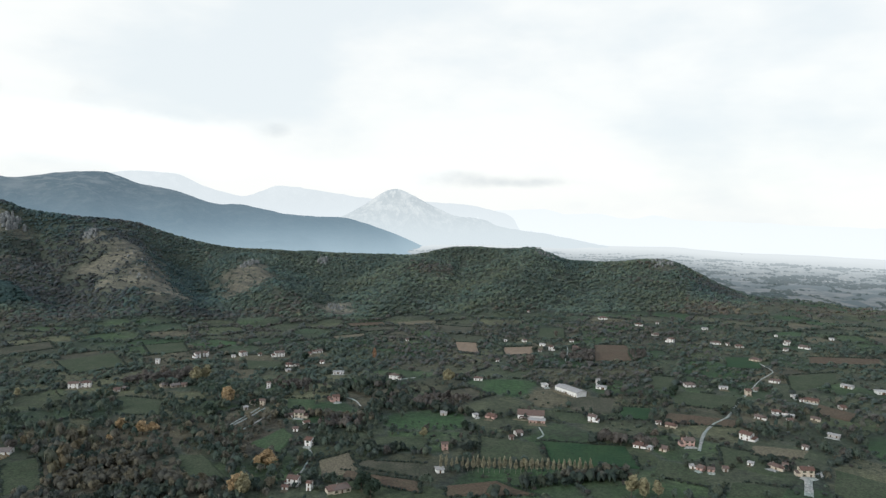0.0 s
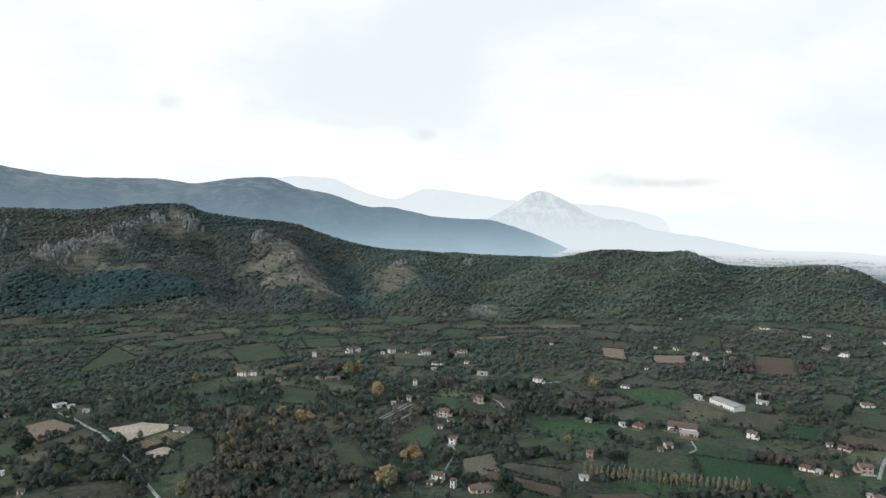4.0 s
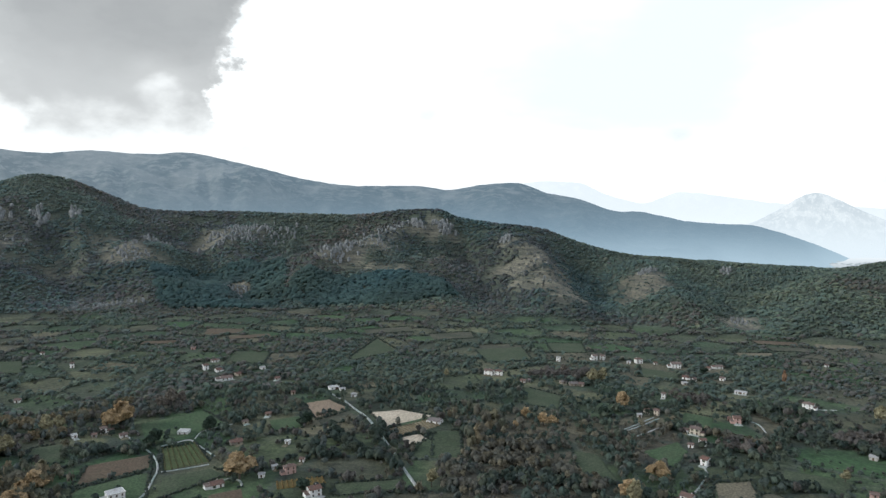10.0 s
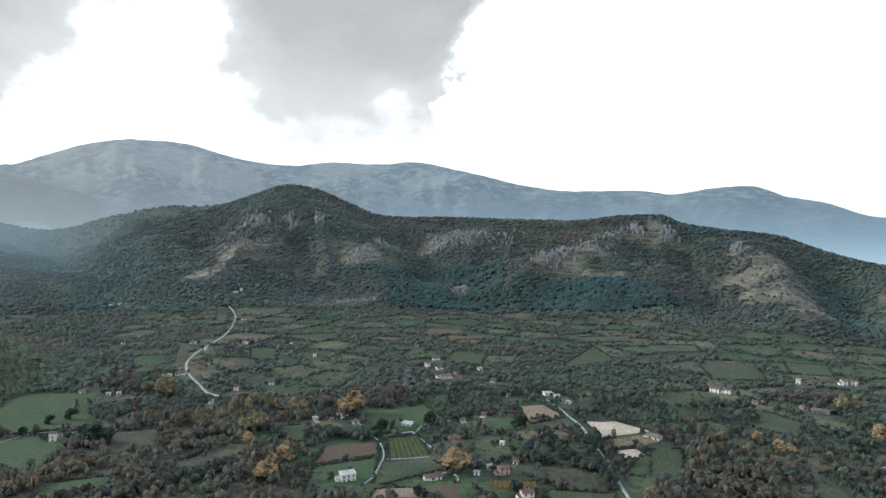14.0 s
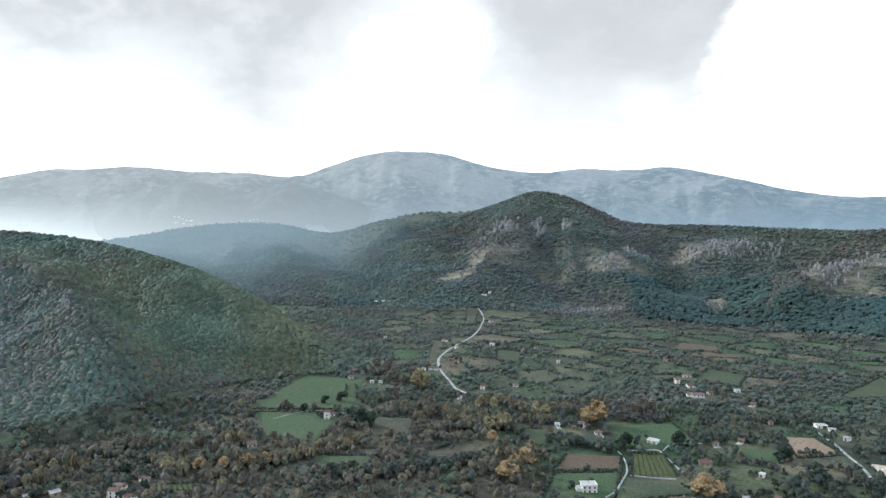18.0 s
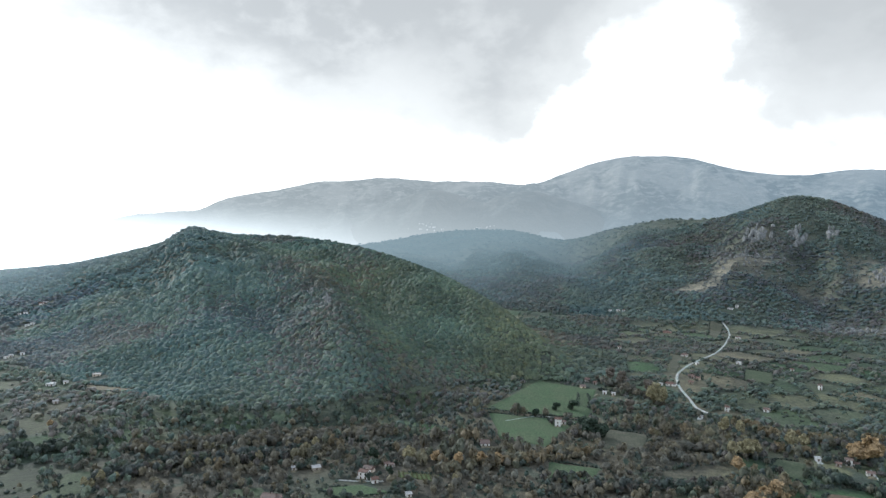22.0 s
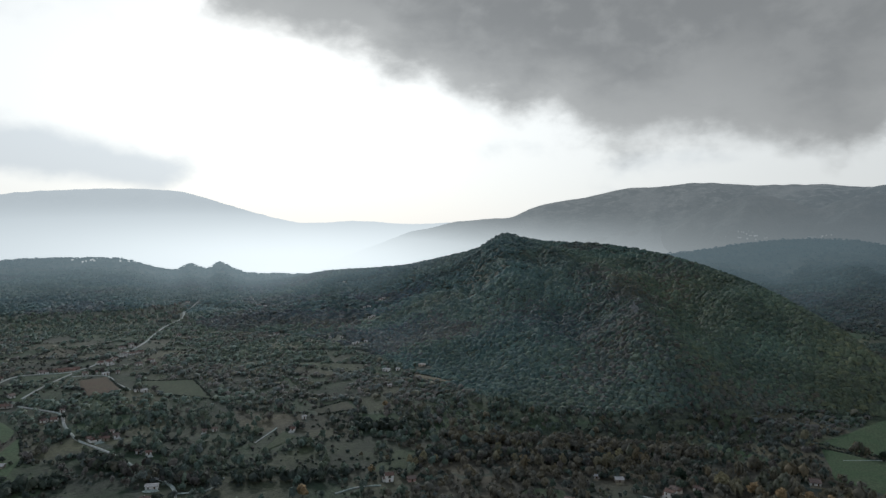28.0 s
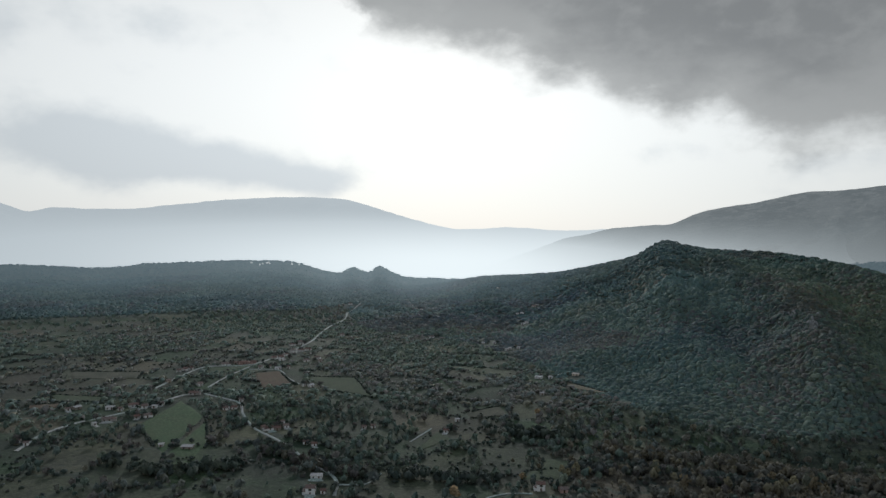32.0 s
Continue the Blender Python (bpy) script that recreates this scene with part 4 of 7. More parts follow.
WALL = {
    "white": mat_plain("white_plaster", (0.74, 0.73, 0.705), 0.18, streak=True), "cream": mat_plain("cream_plaster", (0.52, 0.455, 0.365), 0.15, streak=True),
    "pink": mat_plain("pink_plaster", (0.47, 0.315, 0.275), 0.15, streak=True), "stone": mat_plain("rubble_stone", (0.33, 0.29, 0.24), 0.3, 2.0, bump=0.6),
    "grey": mat_plain("grey_render", (0.42, 0.40, 0.37), 0.2, streak=True),
}
ROOF = {
    "tile": mat_tiles("terracotta_tiles", (0.160, 0.084, 0.062), (0.105, 0.068, 0.055)), "pale": mat_plain("pale_sheet_roof", (0.36, 0.35, 0.335), 0.3, 1.2),
    "dark": mat_plain("dark_slate_roof", (0.15, 0.13, 0.12), 0.2), "flat": mat_plain("white_flat_roof", (0.42, 0.415, 0.40), 0.3),
}
FRAME, GLASS, DOOR = mat_plain("painted_frame", (0.30, 0.22, 0.15), 0.1), mat_glass(), mat_plain("dark_wood_door", (0.11, 0.07, 0.045), 0.2)
SHUTTER = mat_plain("green_shutter", (0.07, 0.10, 0.07), 0.1)
PAVING = mat_plain("yard_paving", (0.45, 0.42, 0.37), 0.25, 0.5)


def part(name, me_or_bm, material, parent, label="", m=None):
    if isinstance(me_or_bm, bmesh.types.BMesh):
        me = bpy.data.meshes.new(name)
        me_or_bm.to_mesh(me)
        me_or_bm.free()
    else:
        me = me_or_bm
    if material and not me.materials:
        me.materials.append(material)
    ob = new(name, me)
    ob.parent = parent
    if m is not None:
        ob.matrix_basis = m
    return tagged(ob, label)


def solid(verts, faces):
    bm = bmesh.new()
    vs = [bm.verts.new(v) for v in verts]
    for f in faces:
        bm.faces.new([vs[i] for i in f])
    bmesh.ops.recalc_face_normals(bm, faces=bm.faces)
    return bm


def box(x0, x1, y0, y1, z0, z1):
    v = [(x, y, z) for z in (z0, z1) for y in (y0, y1) for x in (x0, x1)]
    return solid(v, [(0, 1, 3, 2), (4, 5, 7, 6), (0, 1, 5, 4), (2, 3, 7, 6), (0, 2, 6, 4), (1, 3, 7, 5)])


def to_mesh(name, bm, mat):
    me = bpy.data.meshes.new(name)
    bm.to_mesh(me)
    bm.free()
    me.materials.append(mat)
    return me


def ring_frame(w, h, t, d):
    """A window or door frame of four bars."""
    bm = bmesh.new()
    for x0, x1, z0, z1 in ((-w / 2, w / 2, 0, t), (-w / 2, w / 2, h - t, h), (-w / 2, -w / 2 + t, t, h - t), (w / 2 - t, w / 2, t, h - t)):
        b = box(x0, x1, -d, d, z0, z1)
        tmp = bpy.data.meshes.new("tmp")
        b.to_mesh(tmp)
        b.free()
        bm.from_mesh(tmp)
        bpy.data.meshes.remove(tmp)
    return bm


WIN_FRAME = to_mesh("window_frame", ring_frame(1.1, 1.5, 0.12, 0.10), FRAME)
WIN_PANE = to_mesh("pane", box(-0.45, 0.45, -0.04, 0.04, 0.1, 1.4), GLASS)
WIN_SILL = to_mesh("window_sill", box(-0.7, 0.7, -0.2, 0.1, -0.1, 0.0), PAVING)
WIN_SHUT = to_mesh("shutter", box(-0.27, 0.27, -0.07, 0.03, 0.0, 1.5), SHUTTER)
DOOR_LEAF = to_mesh("door", box(-0.6, 0.6, -0.08, 0.06, 0.0, 2.2), DOOR)
GATE_LEAF = to_mesh("shed_door", box(-1.6, 1.6, -0.08, 0.06, 0.0, 2.8), DOOR)
CHIMNEY = to_mesh("chimney", box(-0.25, 0.25, -0.25, 0.25, -1.4, 0.35), WALL["grey"])
CHIMNEY_CAP = to_mesh("chimney_cap", box(-0.33, 0.33, -0.33, 0.33, 0.35, 0.45), ROOF["tile"])
BUILT = []
place = random.Random(11)


def opening(house, x, y, z, turn, near_road, shuttered):
    m = Matrix.Translation((x, y, z)) @ Matrix.Rotation(turn, 4, "Z")
    win = part("window", WIN_FRAME, None, house, m=m)
    if near_road:
        part("pane", WIN_PANE, None, win)
        part("window_sill", WIN_SILL, None, win)
    else:
        part("pane", WIN_PANE, None, win)
    if shuttered:
        for s in (-0.84, 0.84):
            part("shutter", WIN_SHUT, None, win, m=Matrix.Translation((s, 0, 0)))


def building(x, y, w, d, h, yaw, wall, roof, storeys):
    """A house or shed: walls, pitched or flat roof with eaves, chimney, door, windows. w along its front, d deep; its front looks back along its yaw."""
    zs = height(np.array([x, x + w / 2, x - w / 2, x]), np.array([y, y, y + d / 2, y - d / 2]))
    base = float(zs.min()) - 0.1
    dist = math.hypot(x, y)
    shed = roof in ("flat", "pale") and (storeys == 1 or w > 18)
    big = w > 18
    name = "warehouse" if shed and big else "shed" if shed else "villa" if w > 15 and storeys == 2 else "farmhouse"
    hs = new(name)
    hs.empty_display_size = 2
    hs.matrix_basis = Matrix.Translation((x, y, base)) @ Matrix.Rotation(radians(yaw), 4, "Z")
    rise = 0.0 if roof == "flat" else d * (0.10 if roof == "pale" else 0.19)
    a, b, t = w / 2, d / 2, 0.22
    # gabled walls, standing into the ground
    v = [(-a, -b, -1.5), (a, -b, -1.5), (a, b, -1.5), (-a, b, -1.5), (-a, -b, h), (a, -b, h), (a, b, h), (-a, b, h), (-a, 0, h + rise), (a, 0, h + rise)]
    hip = roof == "tile" and w > d + 1.5 and place.random() < 0.4
    if rise and not hip:
        f = [(0, 1, 5, 4), (2, 3, 7, 6), (0, 4, 8, 7, 3), (1, 2, 6, 9, 5), (4, 5, 9, 8), (7, 8, 9, 6)]
    else:
        v, f = v[:8], [(0, 1, 5, 4), (2, 3, 7, 6), (0, 4, 7, 3), (1, 2, 6, 5), (4, 5, 6, 7)]
    wall_ob = part("wall", solid(v, f), WALL[wall], hs, wall + (" rubble wall" if wall == "stone" else " plastered wall"))
    o = 0.55
    if hip:
        # four slopes meeting in a short ridge
        A, B, z0, zt, q = a + o, b + o, h + 0.004, h + rise + 0.2, max(a - b, 0.4)
        for poly in ([(-A, -B, z0), (A, -B, z0), (q, 0, zt), (-q, 0, zt)], [(A, B, z0), (-A, B, z0), (-q, 0, zt), (q, 0, zt)], [(A, -B, z0), (A, B, z0), (q, 0, zt)], [(-A, B, z0), (-A, -B, z0), (-q, 0, zt)]):
            n = len(poly)
            vv = poly + [(px, py, pz + t) for px, py, pz in poly]
            part("roof_slope", solid(vv, [tuple(range(n)), tuple(range(n, 2 * n))] + [(i, (i + 1) % n, n + (i + 1) % n, n + i) for i in range(n)]), ROOF[roof], hs)
        part("ridge", box(-q - 0.2, q + 0.2, -0.18, 0.18, zt + 0.05, zt + 0.36), ROOF[roof], hs)
    elif rise:
        k = rise / b
        for sgn in (-1, 1):
            y0, z0 = sgn * (b + o), h - k * o + 0.05
            top = h + rise + 0.05
            vv = [(-a - o, y0, z0), (a + o, y0, z0), (a + o, 0, top), (-a - o, 0, top), (-a - o, y0, z0 + t), (a + o, y0, z0 + t), (a + o, 0, top + t), (-a - o, 0, top + t)]
            part("roof_slope", solid(vv, [(0, 1, 2, 3), (4, 5, 6, 7), (0, 1, 5, 4), (2, 3, 7, 6), (0, 3, 7, 4), (1, 2, 6, 5)]), ROOF[roof], hs)
        part("ridge", box(-a - o, a + o, -0.18, 0.18, h + rise + 0.12, h + rise + 0.40), ROOF[roof], hs)
    else:
        part("roof_slab", box(-a - 0.3, a + 0.3, -b - 0.3, b + 0.3, h + 0.003, h + 0.3), ROOF[roof], hs, "flat pale roof slab")
        part("parapet", ring_box(a + 0.3, b + 0.3, h + 0.303, h + 0.65), WALL[wall], hs)
    if not shed and storeys >= 1 and w > 6:
        c = part("chimney", CHIMNEY, None, hs, m=Matrix.Translation((place.uniform(-a, a) * 0.6, b * 0.35, h + rise * 0.65 + 0.9)))
        part("chimney_cap", CHIMNEY_CAP, None, c)
    near_road = dist < 620
    shut = near_road and place.random() < 0.5 and not shed
    n = max(1, int(w / 3.4))
    for s in range(storeys if not shed else 1):
        for i in range(n):
            px = -a + w * (i + 0.5) / n
            if s == 0 and i == n // 2:
                part("door", GATE_LEAF if shed and w > 9 else DOOR_LEAF, None, hs, m=Matrix.Translation((px, -b - 0.02, 0.1)))
                continue
            opening(hs, px, -b - 0.02, 0.75 + 2.6 * s, 0, near_road, shut and w / n > 3.1)
    if not shed:
        for s in range(storeys):
            for sgn in (-1, 1):
                opening(hs, sgn * (a + 0.02), 0, 0.75 + 2.6 * s, sgn * math.pi / 2, near_road, False)
    if w > 5.5 and not shed and place.random() < 0.85:
        # a lower wing at one end
        sgn = place.choice((-1, 1))
        aw, ad, ah = w * place.uniform(0.28, 0.45), d * place.uniform(0.6, 0.9), min(2.4, h - 0.5)
        x0, x1 = sorted((sgn * (a + 0.003), sgn * (a + aw)))
        wing = part("wing", box(x0, x1, -ad / 2, ad / 2, -1.5, ah), WALL[wall], hs)
        part("wing_roof", solid([(x0, -ad / 2 - 0.4, ah + 0.01), (x1, -ad / 2 - 0.4, ah + 0.01), (x1, ad / 2 + 0.3, ah + 0.7), (x0, ad / 2 + 0.3, ah + 0.7),
                                 (x0, -ad / 2 - 0.4, ah + 0.2), (x1, -ad / 2 - 0.4, ah + 0.2), (x1, ad / 2 + 0.3, ah + 0.9), (x0, ad / 2 + 0.3, ah + 0.9)],
                                [(0, 1, 2, 3), (4, 5, 6, 7), (0, 1, 5, 4), (2, 3, 7, 6), (0, 3, 7, 4), (1, 2, 6, 5)]), ROOF[roof if roof != "flat" else "pale"], wing)
    if w > 15 and not shed and near_road:
        # a lean-to porch along the front
        part("porch_roof", solid([(-a * 0.8, -b - 3, 2.5), (0, -b - 3, 2.5), (0, -b - 0.01, 3.1), (-a * 0.8, -b - 0.01, 3.1), (-a * 0.8, -b - 3, 2.7), (0, -b - 3, 2.7), (0, -b - 0.01, 3.3), (-a * 0.8, -b - 0.01, 3.3)],
                                 [(0, 1, 2, 3), (4, 5, 6, 7), (0, 1, 5, 4), (2, 3, 7, 6), (0, 3, 7, 4), (1, 2, 6, 5)]), ROOF["tile" if roof == "tile" else "pale"], hs)
        for px in (-a * 0.78, -a * 0.4, -0.1):
            part("porch_post", box(px - 0.12, px + 0.12, -b - 2.9, -b - 2.66, -0.6, 2.5), WALL[wall], hs)
    roofs = {"tile": "terracotta tiled roof", "pale": "pale sheet roof", "dark": "dark weathered roof", "flat": "flat pale roof"}
    size = "long" if w > 18 else "small" if w < 7 else "broad" if w > 12 else "plain"
    tall = {1: "single-storey", 2: "two-storey", 3: "tower-like three-storey"}[storeys]
    tagged(hs, "%s %s %s %s with %s" % (size, tall, wall, {"shed": "farm shed", "warehouse": "warehouse", "villa": "country villa", "farmhouse": "farmhouse"}[name], roofs[roof]),
           "shed" if shed else "house", "buildings of the valley")
    BUILT.append((x, y, w))
    if dist < 780 and place.random() < 0.55:
        yard(x, y, w, d, radians(yaw))


def yard(x, y, w, d, t):
    """Trodden pale ground before a house."""
    n, pale = 7, place.random() < 0.5
    u, v = np.meshgrid(np.linspace(-0.62, 0.62, n), np.linspace(-1.0, 0.0, n))
    k = place.uniform(3, 6)
    lx, ly = u * w * (1 + 0.25 * np.sin(v * 5 + x)), v * k - d / 2 - 0.2
    X, Y = x + lx * math.cos(t) - ly * math.sin(t), y + lx * math.sin(t) + ly * math.cos(t)
    Z = height(X, Y) + 0.7
    rim = (np.abs(u) > 0.6) | (v < -0.99)
    Z[rim] -= 0.9
    me = build("yard", np.column_stack([X.ravel(), Y.ravel(), Z.ravel()]), grid_faces(n, n), [LANE if pale else FIELD["tan"][0]], True)
    tagged(new("yard", me), "pale concrete yard before a farm building" if pale else "trodden earth yard before a farm building", "yard", "yards of the valley", "structure")


def ring_box(a, b, z0, z1, t=0.2):
    bm = bmesh.new()
    for x0, x1, y0, y1 in ((-a, a, -b, -b + t), (-a, a, b - t, b), (-a, -a + t, -b + t, b - t), (a - t, a, -b + t, b - t)):
        v = [bm.verts.new((x, y, z)) for z in (z0, z1) for y in (y0, y1) for x in (x0, x1)]
        for f in ((0, 2, 3, 1), (4, 5, 7, 6), (0, 1, 5, 4), (2, 6, 7, 3), (0, 4, 6, 2), (1, 3, 7, 5)):
            bm.faces.new([v[i] for i in f])
    return bm


def clear_yards(x, y):
    out = np.zeros(x.shape, bool)
    for bx, by, bw in BUILT:
        k = math.hypot(bx, by)
        # the clearing is shifted towards the camera, so trees don't hide the house
        cx, cy = bx * (1 - 11 / k), by * (1 - 11 / k)
        out |= (x - cx) ** 2 + (y - cy) ** 2 < (bw * 0.5 + 10.0) ** 2
    return out


KEEP_CLEAR.append(clear_yards)

# buildings seen towards 0 degrees
building(-360, 669, 9.6, 6.3, 5.3, 9, "white", "tile", 2)
building(-350, 673, 8.6, 6.7, 5.3, 13, "white", "tile", 2)
building(-314, 662, 5.2, 5.9, 2.7, 7, "grey", "tile", 1)
building(-309, 668, 3.5, 4.2, 2.7, 1, "grey", "dark", 1)
building(-323, 781, 4.1, 5.0, 5.3, 3, "white", "pale", 2)
building(-290, 817, 5.9, 7.3, 5.3, 40, "white", "tile", 2)
building(-282, 824, 5.3, 5.2, 5.3, -3, "white", "tile", 2)
building(-240, 835, 8.3, 6.3, 5.3, 45, "white", "tile", 2)
building(-249, 826, 4.2, 4.4, 2.7, 3, "white", "pale", 1)
building(-221, 841, 3.7, 3.9, 2.7, 31, "white", "tile", 1)
building(-196, 839, 11.1, 8.5, 5.3, 24, "white", "tile", 2)
building(-277, 683, 5.5, 6.5, 2.7, 50, "stone", "dark", 1)
building(-265, 682, 8.4, 6.7, 2.7, 35, "stone", "dark", 1)
building(-257, 686, 5.1, 6.3, 2.7, 2, "stone", "tile", 1)
building(-173, 788, 5.9, 7.0, 2.7, -2, "white", "tile", 1)
building(-163, 785, 3.7, 4.5, 2.7, 37, "white", "tile", 1)
building(-168, 760, 4.4, 5.7, 2.7, 34, "grey", "pale", 1)
building(-171, 686, 3.5, 4.0, 5.3, -2, "white", "tile", 2)
building(-169, 628, 6.0, 6.3, 2.7, 35, "cream", "tile", 1)
building(-161, 622, 4.2, 5.0, 5.3, -5, "cream", "tile", 2)
building(-173, 609, 3.7, 4.5, 2.7, 30, "grey", "pale", 1)
building(-120, 590, 8.1, 6.6, 5.3, -6, "cream", "tile", 2)
building(-128, 590, 4.2, 4.6, 2.7, 4, "white", "tile", 1)
building(-109, 563, 4.7, 4.5, 5.3, 28, "white", "tile", 2)
building(-116, 554, 3.8, 4.3, 2.7, 2, "white", "tile", 1)
building(-98, 520, 5.1, 6.9, 5.3, -17, "white", "tile", 2)
building(-94, 444, 7.4, 6.6, 5.3, -12, "white", "tile", 2)
building(-98, 436, 3.8, 3.6, 2.7, -5, "white", "tile", 1)
building(-82, 436, 3.1, 4.0, 5.3, -15, "white", "tile", 2)
building(-62, 435, 11.7, 9.2, 2.7, 27, "cream", "tile", 1)
building(-78, 445, 3.8, 3.9, 2.7, 22, "white", "tile", 1)
building(-317, 493, 10.0, 8.3, 2.7, 7, "white", "dark", 1)
building(-152, 865, 8.8, 6.6, 2.7, 29, "white", "tile", 1)
building(-160, 851, 4.0, 5.3, 2.7, -12, "grey", "tile", 1)
building(-137, 807, 4.5, 6.4, 2.7, -13, "white", "tile", 1)
building(-110, 755, 11.0, 7.5, 2.7, -2, "white", "pale", 1)
building(-46, 726, 9.2, 6.1, 5.3, -16, "white", "tile", 2)
building(-96, 641, 5.9, 6.9, 5.3, 22, "pink", "tile", 2)
building(-102, 644, 3.1, 4.2, 2.7, -17, "pink", "tile", 1)
building(-42, 940, 3.8, 4.3, 2.7, 20, "white", "tile", 1)
building(45, 728, 8.9, 5.8, 2.7, -13, "white", "tile", 1)
building(73, 812, 3.8, 4.0, 2.7, 5, "white", "tile", 1)
building(96, 948, 3.7, 3.8, 2.7, -20, "white", "pale", 1)
building(122, 945, 5.3, 6.0, 2.7, 11, "white", "tile", 1)
building(143, 915, 6.5, 7.1, 2.7, -28, "white", "pale", 1)
building(149, 881, 5.8, 5.6, 5.3, -25, "white", "tile", 2)
building(133, 873, 3.9, 3.8, 2.7, 5, "grey", "tile", 1)
building(187, 939, 5.2, 5.4, 2.7, 1, "white", "tile", 1)
building(182, 886, 5.8, 8.3, 2.7, -36, "cream", "tile", 1)
building(156, 1164, 3.5, 3.5, 2.7, -32, "white", "tile", 1)
building(113, 703, 5.3, 7.1, 2.7, 17, "white", "flat", 1)
building(136, 681, 32, 13, 5.0, -58, "white", "pale", 1)
building(172, 717, 3.6, 4.3, 5.3, -1, "white", "pale", 2)
building(172, 700, 9.9, 7.3, 2.7, -29, "white", "pale", 1)
building(35, 600, 4.0, 4.7, 2.7, 25, "white", "pale", 1)
building(7, 605, 5.5, 6.2, 2.7, -11, "grey", "pale", 1)
building(50, 597, 6.3, 7.6, 2.7, -29, "pink", "tile", 1)
building(85, 600, 23.0, 14.0, 4.2, -10, "white", "tile", 1)
building(88, 584, 14.0, 7.0, 3.2, -10, "pink", "pale", 1)
building(68, 552, 5.3, 7.1, 2.7, 19, "white", "tile", 1)
building(61, 541, 3.2, 4.4, 2.7, 13, "grey", "tile", 1)
building(7, 515, 4.5, 4.7, 5.3, 10, "pink", "tile", 2)
building(3, 470, 5.3, 5.9, 2.7, 13, "white", "pale", 1)
building(138, 590, 6.5, 6.2, 5.3, -32, "white", "tile", 2)
building(273, 1118, 13.1, 10.2, 2.7, -1, "white", "tile", 1)
building(317, 1066, 8.2, 6.4, 2.7, -42, "white", "tile", 1)
building(353, 1084, 4.3, 5.0, 2.7, -30, "white", "tile", 1)
building(320, 988, 6.8, 6.9, 2.7, 3, "grey", "tile", 1)
building(325, 938, 8.6, 6.6, 5.3, -41, "white", "tile", 2)
building(410, 1035, 8.1, 5.9, 2.7, -5, "white", "pale", 1)
building(385, 927, 9.3, 6.8, 2.7, -10, "white", "tile", 1)
building(397, 919, 5.3, 4.9, 2.7, -5, "white", "tile", 1)
building(405, 905, 7.6, 5.8, 2.7, -5, "grey", "tile", 1)
building(392, 827, 12.1, 8.7, 2.7, -47, "cream", "tile", 1)
building(479, 921, 5.9, 6.5, 5.3, -1, "white", "tile", 2)
building(460, 887, 4.6, 6.4, 2.7, -52, "white", "tile", 1)
building(491, 902, 9.5, 8.8, 2.7, -50, "white", "tile", 1)
building(492, 979, 3.7, 4.2, 2.7, -15, "white", "pale", 1)
building(564, 963, 5.5, 6.7, 2.7, -13, "white", "pale", 1)
building(267, 711, 9.0, 7.5, 2.7, -1, "white", "tile", 1)
building(301, 704, 8.1, 6.0, 2.7, -12, "white", "pale", 1)
building(318, 685, 4.9, 6.9, 5.3, -3, "cream", "tile", 2)
building(335, 702, 3.7, 5.0, 2.7, -45, "stone", "tile", 1)
building(372, 735, 7.5, 7.1, 2.7, -37, "white", "tile", 1)
building(440, 717, 11.1, 8.6, 2.7, -50, "white", "pale", 1)
building(464, 697, 11.9, 8.5, 2.7, -8, "white", "flat", 1)
building(363, 679, 5.0, 6.8, 2.7, 1, "white", "pale", 1)
building(374, 665, 10.9, 7.9, 2.7, -40, "cream", "tile", 1)
building(364, 667, 3.7, 4.0, 2.7, -15, "white", "tile", 1)
building(292, 604, 7.2, 6.1, 2.7, -35, "white", "tile", 1)
building(318, 623, 9.3, 5.9, 2.7, -17, "white", "tile", 1)
building(316, 597, 4.4, 5.4, 2.7, -16, "white", "tile", 1)
building(325, 612, 4.8, 5.8, 2.7, -15, "grey", "pale", 1)
building(343, 605, 5.7, 5.2, 2.7, -40, "cream", "tile", 1)
building(391, 644, 5.2, 7.1, 2.7, -5, "grey", "tile", 1)
building(195, 586, 3.9, 4.4, 2.7, -2, "white", "tile", 1)
building(203, 579, 6.7, 6.2, 2.7, -38, "cream", "tile", 1)
building(200, 529, 8.2, 7.5, 5.3, 1, "pink", "tile", 2)
building(160, 525, 7.1, 7.4, 2.7, -34, "white", "tile", 1)
building(167, 518, 3.1, 4.4, 2.7, -45, "white", "pale", 1)
building(177, 516, 5.2, 7.3, 2.7, -41, "cream", "tile", 1)
building(254, 545, 8.9, 7.9, 5.3, -48, "white", "tile", 2)
building(190, 476, 4.7, 6.0, 2.7, -48, "pink", "tile", 1)
building(196, 473, 4.3, 4.2, 2.7, -13, "pink", "tile", 1)
building(185, 479, 4.2, 4.2, 2.7, -10, "white", "pale", 1)
building(230, 485, 3.5, 4.1, 2.7, -41, "white", "pale", 1)
building(245, 480, 8.2, 6.0, 2.7, -49, "cream", "tile", 1)
building(254, 482, 3.8, 4.0, 2.7, -39, "grey", "tile", 1)
building(261, 468, 9.0, 6.7, 5.3, -5, "cream", "tile", 2)
building(333, 557, 8.7, 5.5, 2.7, -41, "grey", "pale", 1)
building(290, 522, 4.2, 4.3, 2.7, -45, "white", "tile", 1)
building(207, 475, 3.4, 4.5, 2.7, -8, "grey", "tile", 1)
